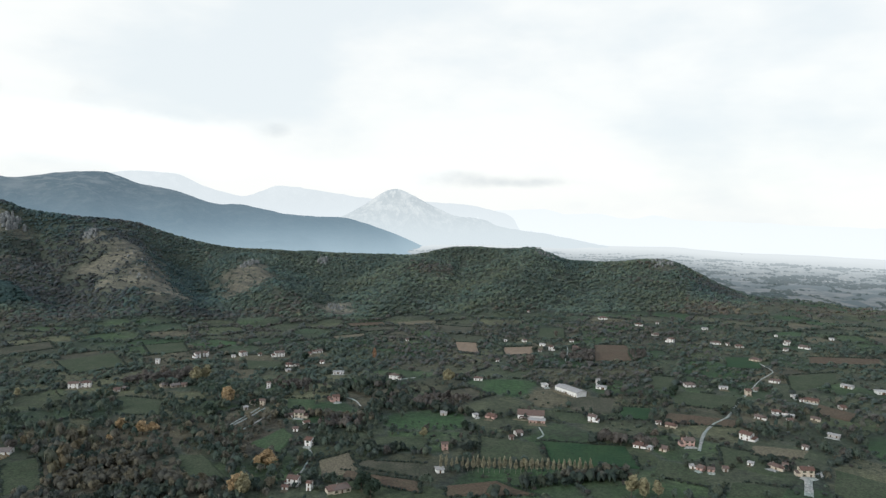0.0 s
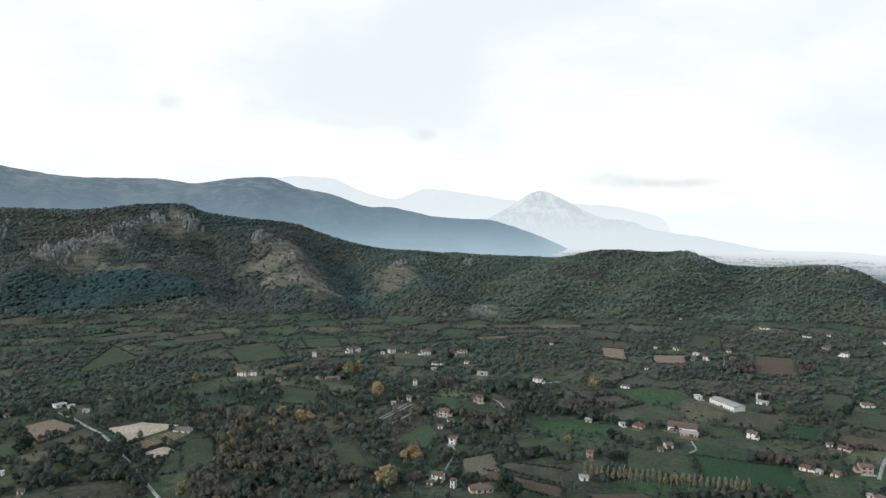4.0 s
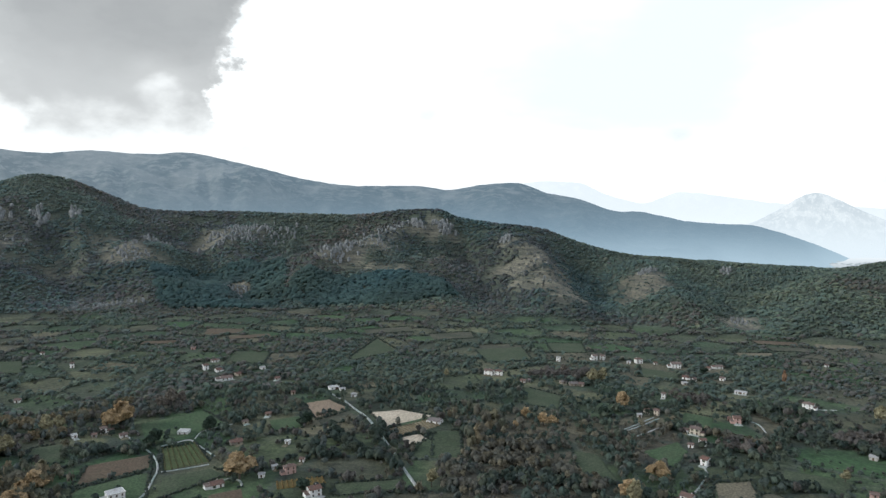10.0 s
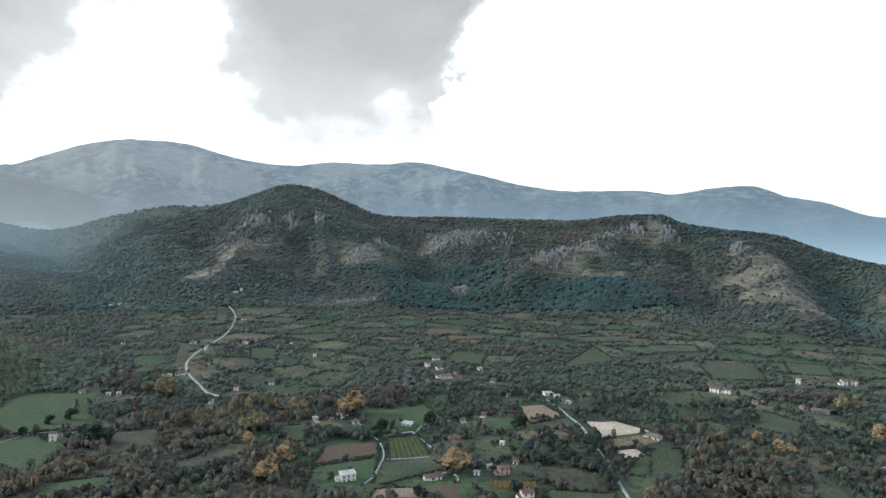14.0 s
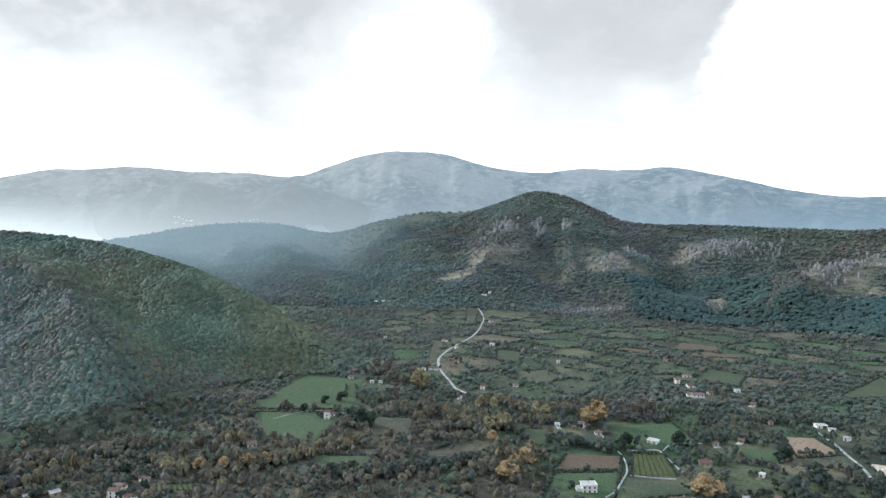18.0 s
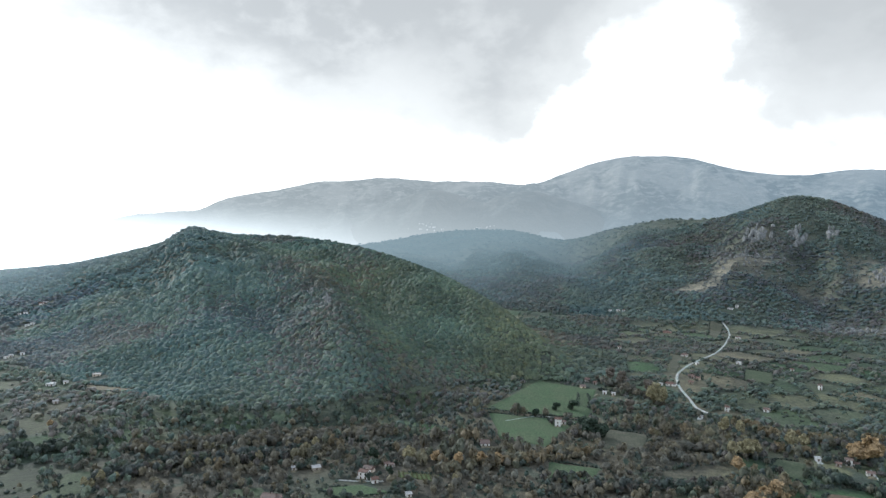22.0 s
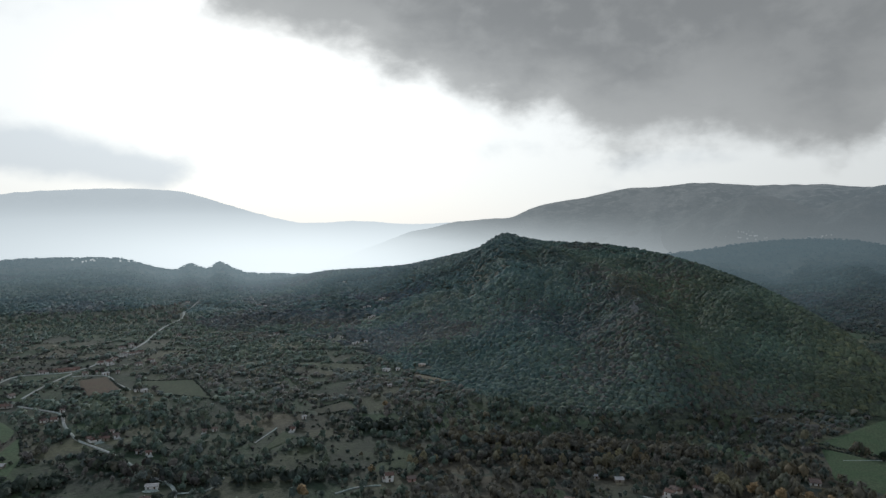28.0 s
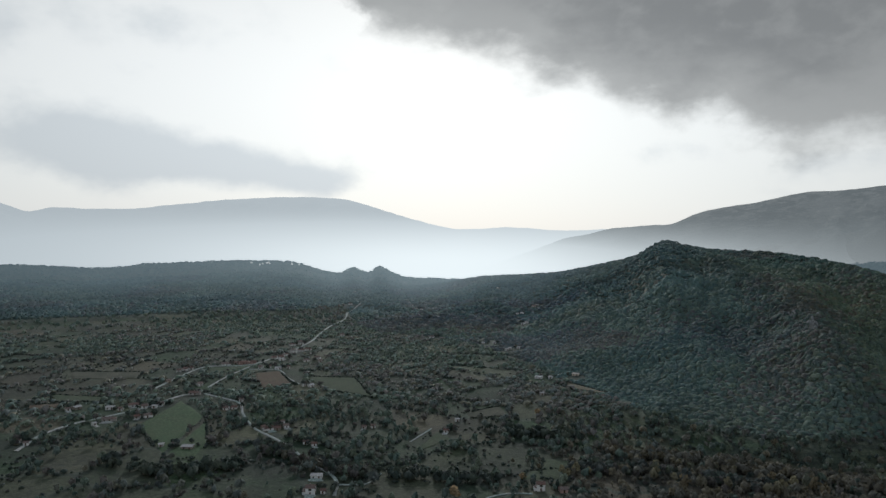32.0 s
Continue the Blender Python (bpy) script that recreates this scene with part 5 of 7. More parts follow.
# buildings seen towards 45 degrees
building(-1405, 340, 5.4, 6.6, 2.7, 53, "white", "pale", 1)
building(-1402, 355, 6.0, 7.1, 2.7, 90, "white", "pale", 1)
building(-1387, 363, 4.0, 4.8, 2.7, 52, "white", "tile", 1)
building(-1170, 380, 8.8, 5.8, 2.7, 63, "pink", "tile", 1)
building(-1010, 259, 4.5, 5.3, 2.7, 88, "white", "tile", 1)
building(-1282, 536, 8.8, 7.7, 2.7, 48, "white", "pale", 1)
building(-1286, 550, 4.3, 4.4, 5.3, 49, "white", "pale", 2)
building(-1113, 479, 6.1, 6.2, 2.7, 87, "white", "tile", 1)
building(-899, 390, 6.6, 6.9, 2.7, 39, "white", "pale", 1)
building(-867, 443, 4.2, 4.3, 2.7, 76, "white", "tile", 1)
building(-942, 333, 6.0, 7.2, 2.7, 53, "white", "tile", 1)
building(-891, 331, 3.8, 5.0, 2.7, 86, "white", "pale", 1)
building(-781, 432, 3.9, 4.2, 5.3, 74, "white", "tile", 2)
building(-822, 299, 6.9, 7.5, 2.7, 60, "grey", "tile", 1)
building(-814, 304, 4.6, 4.8, 2.7, 54, "cream", "tile", 1)
building(-787, 261, 7.6, 6.9, 2.7, 61, "white", "tile", 1)
building(-787, 251, 3.4, 3.8, 2.7, 52, "white", "pale", 1)
building(-697, 291, 4.0, 4.0, 5.3, 50, "white", "tile", 2)
building(-701, 334, 5.2, 6.0, 2.7, 40, "white", "tile", 1)
building(-749, 177, 3.8, 4.3, 2.7, 66, "white", "pale", 1)
building(-671, 254, 4.0, 3.7, 2.7, 55, "white", "pale", 1)
building(-780, 233, 3.8, 4.3, 2.7, 63, "white", "tile", 1)
building(-796, 289, 5.0, 4.5, 2.7, 61, "stone", "tile", 1)
building(-553, 306, 3.8, 4.9, 2.7, 79, "white", "flat", 1)
building(-542, 317, 3.8, 4.2, 2.7, 49, "grey", "tile", 1)
building(-544, 326, 4.6, 4.9, 5.3, 71, "white", "tile", 2)
building(-542, 331, 4.6, 5.0, 2.7, 47, "white", "tile", 1)
building(-522, 330, 5.5, 5.1, 2.7, 73, "white", "tile", 1)
building(-804, 169, 5.4, 6.2, 2.7, 67, "grey", "tile", 1)
building(-406, 250, 10.3, 7.9, 5.3, 72, "white", "flat", 2)
building(-486, 362, 8.6, 7.1, 2.7, 31, "white", "flat", 1)
building(-460, 405, 4.5, 4.4, 2.7, 69, "cream", "tile", 1)
building(-458, 431, 4.8, 4.6, 2.7, 30, "stone", "tile", 1)
building(-427, 368, 6.5, 7.5, 2.7, 66, "stone", "tile", 1)
building(-390, 387, 3.4, 3.8, 2.7, 24, "white", "flat", 1)
building(-345, 344, 7.8, 5.0, 5.3, 67, "pink", "tile", 2)
building(-353, 365, 3.4, 4.0, 2.7, 25, "white", "tile", 1)
building(-356, 328, 4.0, 3.7, 2.7, 38, "white", "pale", 1)
building(-360, 344, 3.7, 3.7, 2.7, 60, "white", "pale", 1)
building(-370, 300, 8.6, 7.6, 2.7, 69, "white", "tile", 1)
building(-304, 325, 7.9, 7.0, 5.3, 65, "white", "tile", 2)
building(-320, 299, 4.2, 4.3, 2.7, 57, "pink", "tile", 1)
building(-748, 574, 5.1, 5.2, 2.7, 28, "pink", "tile", 1)
building(-653, 517, 5.5, 7.1, 5.3, 73, "white", "tile", 2)
building(-674, 547, 7.8, 5.7, 2.7, 69, "white", "tile", 1)
building(-633, 519, 6.1, 8.0, 2.7, 73, "white", "tile", 1)
building(-597, 500, 12.5, 8.9, 2.7, 66, "white", "tile", 1)
building(-599, 518, 5.1, 6.9, 2.7, 79, "cream", "tile", 1)
building(-596, 552, 4.9, 5.9, 2.7, 76, "white", "pale", 1)
building(-544, 526, 4.9, 5.9, 2.7, 19, "grey", "tile", 1)
building(-488, 492, 3.6, 4.1, 2.7, 61, "cream", "tile", 1)
building(-466, 528, 9.4, 6.6, 2.7, 65, "white", "flat", 1)
building(-454, 528, 5.2, 5.1, 2.7, 51, "white", "pale", 1)
building(-430, 518, 4.4, 5.1, 2.7, 12, "white", "pale", 1)
# buildings seen towards 90 degrees
building(-491, -58, 7.0, 6.0, 5.6, 73, "white", "tile", 2)
building(-483, -50, 4.6, 5.0, 3.0, 112, "white", "tile", 1)
building(-506, -57, 5.6, 5.0, 3.4, 69, "cream", "tile", 1)
building(-517, -44, 3.7, 4.2, 2.7, 107, "white", "tile", 1)
building(-515, -40, 3.3, 3.4, 2.7, 68, "grey", "tile", 1)
building(-457, -24, 3.6, 4.2, 2.7, 106, "white", "pale", 1)
building(-572, 34, 7.3, 8.9, 2.7, 98, "white", "tile", 1)
building(-630, 106, 5.4, 5.2, 7.4, 72, "white", "tile", 2)
building(-638, 112, 4.6, 4.4, 2.7, 91, "white", "tile", 1)
building(-771, 157, 5.2, 6.2, 2.7, 95, "cream", "tile", 1)
building(-789, 175, 3.3, 4.3, 2.7, 58, "grey", "tile", 1)
building(-745, 186, 3.9, 4.2, 2.7, 67, "white", "pale", 1)
building(-509, -97, 5.9, 6.2, 2.7, 113, "stone", "pale", 1)
building(-508, -113, 3.7, 4.2, 2.7, 91, "grey", "pale", 1)
building(-749, -438, 8.1, 7.1, 2.7, 96, "white", "flat", 1)
building(-751, -422, 4.7, 4.6, 2.7, 105, "white", "pale", 1)
building(-767, -396, 8.3, 5.5, 2.7, 108, "cream", "flat", 1)
building(-676, -391, 4.5, 4.4, 2.7, 130, "grey", "pale", 1)
building(-451, -117, 9.3, 7.2, 2.7, 77, "pink", "tile", 1)
building(-1284, -759, 7.7, 6.7, 2.7, 143, "white", "pale", 1)
building(-1207, -749, 6.3, 6.3, 2.7, 111, "white", "pale", 1)
building(-1087, -665, 8.1, 7.1, 2.7, 102, "white", "pale", 1)
building(-877, -564, 4.6, 5.3, 2.7, 113, "white", "pale", 1)
building(-891, -558, 4.9, 4.3, 2.7, 114, "white", "pale", 1)
# buildings seen towards 128 degrees
building(-433, -250, 5.9, 5.4, 5.3, 132, "white", "tile", 2)
building(-440, -235, 5.5, 5.2, 2.7, 136, "pink", "tile", 1)
building(-319, -371, 6.5, 5.8, 5.3, 129, "white", "tile", 2)
building(-326, -365, 3.5, 3.6, 2.7, 113, "white", "tile", 1)
building(-342, -391, 8.3, 5.6, 2.7, 128, "white", "pale", 1)
building(-325, -682, 7.6, 6.4, 2.7, 139, "white", "pale", 1)
building(-329, -669, 3.5, 4.4, 2.7, 130, "white", "tile", 1)
building(-346, -673, 7.1, 6.2, 2.7, 144, "white", "tile", 1)
building(-350, -661, 5.4, 6.4, 2.7, 136, "white", "tile", 1)
building(-356, -653, 4.5, 4.6, 2.7, 129, "white", "pale", 1)
building(-366, -657, 3.5, 4.9, 2.7, 127, "white", "tile", 1)
building(-303, -642, 8.7, 5.5, 2.7, 146, "grey", "tile", 1)
building(-334, -627, 5.7, 5.5, 2.7, 162, "white", "tile", 1)
building(-326, -630, 4.4, 5.4, 2.7, 138, "grey", "tile", 1)
building(-303, -706, 6.7, 6.9, 2.7, 186, "stone", "pale", 1)
building(-294, -705, 4.4, 3.9, 2.7, 169, "white", "tile", 1)
building(-311, -517, 8.9, 6.2, 2.7, 128, "stone", "pale", 1)
building(-298, -536, 3.7, 4.4, 2.7, 139, "grey", "pale", 1)
building(-471, -788, 5.9, 7.9, 2.7, 125, "white", "tile", 1)
building(-461, -787, 5.2, 4.8, 2.7, 139, "white", "tile", 1)
building(-478, -787, 3.9, 4.0, 2.7, 133, "white", "tile", 1)
building(-422, -744, 5.0, 5.9, 2.7, 172, "cream", "tile", 1)
building(-436, -701, 5.3, 7.6, 2.7, 170, "white", "tile", 1)
building(-411, -672, 8.8, 6.4, 2.7, 130, "grey", "tile", 1)
building(-400, -595, 4.7, 6.1, 2.7, 118, "white", "tile", 1)
building(-407, -591, 5.2, 5.9, 2.7, 129, "white", "tile", 1)
building(-430, -612, 3.9, 3.9, 2.7, 124, "white", "tile", 1)
building(-541, -768, 11.7, 7.5, 2.7, 164, "pink", "tile", 1)
building(-552, -759, 6.1, 7.2, 2.7, 133, "pink", "tile", 1)
building(-520, -777, 7.3, 7.7, 2.7, 156, "white", "tile", 1)
building(-534, -774, 5.2, 5.6, 2.7, 156, "grey", "tile", 1)
building(-539, -726, 5.1, 6.5, 2.7, 122, "white", "tile", 1)
building(-547, -720, 5.1, 4.7, 2.7, 155, "white", "tile", 1)
building(-549, -704, 7.2, 6.4, 2.7, 153, "white", "pale", 1)
building(-562, -699, 3.6, 3.9, 2.7, 122, "white", "tile", 1)
building(-590, -764, 6.5, 8.1, 2.7, 123, "white", "tile", 1)
building(-590, -750, 6.6, 8.0, 5.3, 154, "white", "tile", 2)
building(-615, -770, 7.8, 5.0, 2.7, 162, "white", "tile", 1)
building(-636, -779, 7.8, 5.7, 5.3, 123, "white", "tile", 2)
building(-652, -781, 7.8, 5.3, 2.7, 165, "white", "tile", 1)
building(-672, -829, 7.2, 6.4, 2.7, 152, "white", "tile", 1)
building(-687, -828, 7.2, 7.2, 5.3, 152, "white", "tile", 2)
building(-665, -781, 6.9, 6.7, 2.7, 128, "white", "tile", 1)
building(-629, -722, 5.8, 6.2, 2.7, 120, "white", "tile", 1)
building(-616, -700, 5.0, 4.7, 2.7, 155, "grey", "tile", 1)
building(-606, -718, 5.7, 6.1, 2.7, 159, "white", "tile", 1)
building(-390, -512, 6.0, 6.0, 2.7, 164, "white", "tile", 1)
building(-396, -507, 5.0, 4.9, 2.7, 128, "stone", "tile", 1)
building(-405, -507, 4.6, 5.2, 2.7, 162, "white", "tile", 1)
building(-410, -519, 4.1, 4.0, 2.7, 164, "white", "tile", 1)
building(-388, -519, 3.2, 3.9, 2.7, 166, "grey", "tile", 1)
building(-389, -459, 4.5, 4.5, 2.7, 121, "white", "tile", 1)
building(-390, -450, 4.1, 4.1, 2.7, 150, "white", "tile", 1)
building(-518, -604, 5.2, 6.7, 2.7, 166, "white", "pale", 1)
building(-514, -611, 3.3, 3.9, 2.7, 167, "white", "pale", 1)
building(-462, -449, 3.9, 3.5, 2.7, 145, "white", "tile", 1)
building(-454, -453, 3.6, 3.8, 2.7, 120, "grey", "tile", 1)
building(-895, -733, 5.6, 6.9, 2.7, 110, "white", "tile", 1)
building(-892, -625, 3.9, 3.4, 2.7, 114, "white", "pale", 1)
building(-899, -608, 3.8, 4.2, 2.7, 114, "white", "pale", 1)
building(-868, -565, 3.8, 4.9, 2.7, 149, "white", "pale", 1)
building(-1195, -753, 4.5, 5.5, 2.7, 134, "white", "pale", 1)
building(-1275, -761, 8.6, 6.2, 2.7, 110, "white", "tile", 1)
building(-1075, -665, 5.6, 6.0, 2.7, 112, "white", "pale", 1)
building(-1464, -985, 4.8, 6.1, 2.7, 100, "white", "pale", 1)
building(-1188, -1024, 8.2, 6.8, 2.7, 108, "white", "tile", 1)
building(-1185, -1004, 5.6, 6.9, 2.7, 104, "white", "pale", 1)
building(-1156, -1206, 9.1, 7.1, 2.7, 118, "white", "tile", 1)
building(-1317, -1360, 8.7, 7.3, 2.7, 146, "white", "pale", 1)
building(-807, -861, 6.9, 5.9, 2.7, 128, "white", "tile", 1)
building(-499, -390, 4.1, 4.0, 2.7, 111, "white", "tile", 1)
building(-534, -404, 3.8, 3.9, 2.7, 138, "white", "pale", 1)
building(-225, -618, 3.6, 3.7, 2.7, 143, "white", "tile", 1)
building(-223, -629, 3.5, 3.5, 2.7, 141, "white", "tile", 1)
building(-288, -636, 3.2, 3.5, 2.7, 185, "white", "pale", 1)

# ---- woods ----


def crown_proto(rng, clumps, tall=1.0, leaf=0.34, limbs=3):
    """One tree of unit height: tapered trunk with limbs, and a lumpy crown of small leaf clumps (bent quads)."""
    v, f, wood = [], [], []

    def stick(a, b, ra, rb, n=4):
        a, b = np.array(a, float), np.array(b, float)
        k = len(v)
        for p, rad in ((a, ra), (b, rb)):
            for i in range(n):
                t = 2 * math.pi * i / n
                v.append(p + rad * np.array((math.cos(t), math.sin(t), 0)))
                wood.append(1)
        for i in range(n):
            f.append((k + i, k + (i + 1) % n, k + n + (i + 1) % n, k + n + i))

    lobes = []
    for i in range(5):
        t = rng.uniform(0, 2 * math.pi)
        q = rng.uniform(0.05, 0.26)
        lobes.append((np.array((math.cos(t) * q, math.sin(t) * q, rng.uniform(0.42, 0.78) * tall)), rng.uniform(0.16, 0.27)))
    lobes.append((np.array((rng.uniform(-0.06, 0.06), rng.uniform(-0.06, 0.06), 0.82 * tall)), 0.18))
    stick((0, 0, -0.05), (0, 0, 0.55 * tall), 0.035, 0.018, 4 if limbs else 3)
    for c, _ in lobes[:limbs]:
        stick((0, 0, 0.3 * tall), c, 0.014, 0.006, 3)
    for i in range(clumps):
        c, rad = lobes[i % len(lobes)]
        d = rng.normal(size=3)
        d[2] = d[2] * 0.8 + 0.25
        d /= np.linalg.norm(d)
        p = c + d * rad * rng.uniform(0.72, 1.1)
        n = d + rng.normal(size=3) * 0.45
        n /= np.linalg.norm(n)
        s = np.cross(n, rng.normal(size=3))
        s /= np.linalg.norm(s)
        w = np.cross(n, s)
        h = leaf * rng.uniform(0.6, 1.15) * 0.5
        k = len(v)
        for du, dv, dn in ((-1, -0.8, -0.35), (1, -0.6, -0.2), (0.75, 0.9, -0.35), (-0.8, 1, -0.15)):
            v.append(p + (s * du * rng.uniform(0.7, 1.1) + w * dv * rng.uniform(0.7, 1.1) + n * dn) * h)
            wood.append(0)
        f.append((k, k + 1, k + 2, k + 3))
    return np.array(v), np.array(f), np.array(wood)


def lump_proto(rng, sides=6):
    """A far tree: one ragged mass of foliage with an uneven, broken outline."""
    v, f = [np.array((rng.uniform(-0.15, 0.15), rng.uniform(-0.15, 0.15), rng.uniform(0.85, 1.1)))], []
    for j in range(sides):
        t = 2 * math.pi * (j + rng.uniform(-0.3, 0.3)) / sides
        q = rng.uniform(0.26, 0.55)
        v.append(np.array((math.cos(t) * q, math.sin(t) * q, rng.uniform(0.35, 0.75))))
    for j in range(sides):
        t = 2 * math.pi * (j + 0.5) / sides
        v.append(np.array((math.cos(t) * 0.36, math.sin(t) * 0.36, 0.0)))
    for j in range(sides):
        a, b = 1 + j, 1 + (j + 1) % sides
        f.append((0, a, b, b))
        f.append((a, a + sides, b, b))
    return np.array(v), np.array(f), np.zeros(len(v), int)


def canopy_proto(rng, closed=False, sides=4):
    """A crown in a closed wood: a low dome whose foot lies in its neighbours."""
    v, f = [np.array((rng.uniform(-0.12, 0.12), rng.uniform(-0.12, 0.12), rng.uniform(0.88, 1.08)))], []
    for q0, q1, z0, z1 in ((0.30, 0.46, 0.70, 0.90), (0.52, 0.66, 0.0, 0.3)):
        for j in range(sides):
            t = 2 * math.pi * (j + rng.uniform(-0.3, 0.3)) / sides
            q = rng.uniform(q0, q1)
            v.append(np.array((math.cos(t) * q, math.sin(t) * q, rng.uniform(z0, z1))))
    for j in range(sides):
        a, b = 1 + j, 1 + (j + 1) % sides
        f += [(0, a, b, b), (a, a + sides, b, b)] + ([(b, a + sides, b + sides, b + sides)] if closed else [])
    return np.array(v), np.array(f), np.zeros(len(v), int)


def full_proto(rng, masses, clumps, leaf, limbs=0):
    """A tree of unit height: trunk, one or more ragged masses of foliage, and loose leaf clumps that break their outline."""
    v, f, wood = crown_proto(rng, clumps, 1.0, leaf, limbs)
    vs, fs, ws = [v], [f], [wood]
    k = len(v)
    for i in range(masses):
        lv, lf, lw = lump_proto(rng, 5)
        s = 0.92 if masses == 1 else rng.uniform(0.55, 0.8)
        off = np.array((0, 0, 0.1)) if masses == 1 else np.array((rng.uniform(-0.2, 0.2), rng.uniform(-0.2, 0.2), rng.uniform(0.12, 0.34)))
        vs.append(lv * s + off)
        fs.append(lf + k)
        ws.append(lw)
        k += len(lv)
    return np.concatenate(vs), np.concatenate(fs), np.concatenate(ws)


rng = np.random.default_rng(7)
PROTO = {"near": [full_proto(rng, 2, 20, 0.30, 1) for _ in range(10)], "mid": [full_proto(rng, 1, 6, 0.42) for _ in range(12)], "far": [lump_proto(rng) for _ in range(12)], "tiny": [canopy_proto(rng) for _ in range(12)], "close": [canopy_proto(rng, True) for _ in range(12)]}
BARK = np.array((0.07, 0.06, 0.05))


def scatter(name, label, x, y, size, tint, lod, category="trees", width=1.0, sink=0.0, mat=None):
    """Many trees joined into one mesh; tint is a colour for each tree."""
    g = np.random.default_rng(len(x) + 5)
    protos = PROTO[lod]
    which, turn = g.integers(0, len(protos), len(x)), g.uniform(0, 2 * math.pi, len(x))
    z = height(x, y) - sink
    vs, fs, cs, off = [], [], [], 0
    for k, (pv, pf, wood) in enumerate(protos):
        s = np.where(which == k)[0]
        if not len(s):
            continue
        c, sn = np.cos(turn[s])[:, None], np.sin(turn[s])[:, None]
        w = (size[s] * width * g.uniform(0.85, 1.2, len(s)))[:, None]
        vx, vy, vz = pv[:, 0][None], pv[:, 1][None], pv[:, 2][None]
        v = np.stack([(vx * c - vy * sn) * w + x[s][:, None], (vx * sn + vy * c) * w + y[s][:, None], vz * size[s][:, None] + z[s][:, None]], -1)
        shade = g.uniform(0.88, 1.12, (len(s), len(pv), 1))
        col = np.where(wood[None, :, None] > 0, BARK, tint[s][:, None, :] * shade)
        vs.append(v.reshape(-1, 3))
        cs.append(col.reshape(-1, 3))
        fs.append((pf[None] + (off + np.arange(len(s)) * len(pv))[:, None, None]).reshape(-1, 4))
        off += len(s) * len(pv)
    f = np.concatenate(fs)
    v, c = np.concatenate(vs), np.concatenate(cs)
    tri = f[:, 2] == f[:, 3]
    f = np.concatenate([f[tri][:, :3], f[~tri][:, [0, 1, 2]], f[~tri][:, [0, 2, 3]]])
    return tagged(new(name, build(name, v, f, [mat or LEAF], lod != "near", {"tint": c})), label, category, kind="stuff")


def open_land(x, y):
    bad = np.zeros(x.shape, bool)
    for fn in KEEP_CLEAR:
        bad |= fn(x, y)
    return bad


GREENS = np.array([(0.070, 0.096, 0.076), (0.080, 0.104, 0.078), (0.062, 0.088, 0.072), (0.092, 0.110, 0.078), (0.072, 0.092, 0.078)])
AUTUMN = np.array([(0.085, 0.098, 0.086), (0.094, 0.098, 0.080), (0.080, 0.096, 0.088), (0.108, 0.104, 0.076), (0.080, 0.094, 0.086), (0.098, 0.092, 0.082), (0.102, 0.096, 0.088), (0.092, 0.084, 0.074)])
PINE = np.array([(0.038, 0.066, 0.056), (0.044, 0.072, 0.058)])
RUST = np.array([(0.108, 0.098, 0.074), (0.100, 0.096, 0.078), (0.122, 0.108, 0.074), (0.090, 0.090, 0.074)])


def pick(g, pal, n):
    return pal[g.integers(0, len(pal), n)] * g.uniform(0.9, 1.1, (n, 1))


def ring(g, n, r0, r1, a0=-38.0, a1=168.0):
    r = np.sqrt(g.uniform(r0 * r0, r1 * r1, n))
    return plan(g.uniform(a0, a1, n), r)


def valley_density(x, y):
    ident, edge = cells(x, y, 50, 3)
    az, r = polar(x, y)
    # farmland on the open sides has thin hedges and few woods
    farm = np.maximum(1 - smooth(az, -4, 14), 0.7 * smooth(az, 120, 128))
    woods = smooth(fbm(x, y, 170, 3, 55) + 0.06 * smooth(r, 700, 900) + 0.75 * rust_wood(az, r)
                   + 0.35 * smooth(az, 92, 104) * (1 - smooth(az, 116, 124)), 0.06, 0.17)
    woods = woods * (1 - 0.6 * farm)
    hedge = (edge < 4.6 - 1.8 * farm) * (0.95 - 0.2 * farm)
    tree_cell = (lattice(np.floor(ident * 1e4), np.floor(ident * 1e4), 9) < 0.13 - 0.06 * farm) * 0.5
    far_farm = 0.8 * smooth(-az, 20, 26) * smooth(r, 1250, 1450)
    return (1 - far_farm) * np.clip(np.maximum(np.maximum(woods * 0.9, hedge), tree_cell) + 0.035 - 0.015 * farm, 0, 1)


def hidden_land():
    """The camera's steepest sight line over the land up to each distance, to thin out woods hidden from it."""
    a, r = np.arange(-40, 172, 0.5), np.arange(250, 2800, 10.0)
    A, Rr = np.meshgrid(a, r, indexing="ij")
    x, y = plan(A, Rr)
    run = np.maximum.accumulate((height(x, y) - EYE_HEIGHT) / Rr, axis=1)

    def test(px, py, top):
        az, rr = polar(px, py)
        i, j = np.clip(((az + 40) / 0.5).astype(int), 0, len(a) - 1), np.clip(((rr - 250) / 10).astype(int) - 1, 0, len(r) - 1)
        return (height(px, py) + top - EYE_HEIGHT) / rr < run[i, j]
    return test


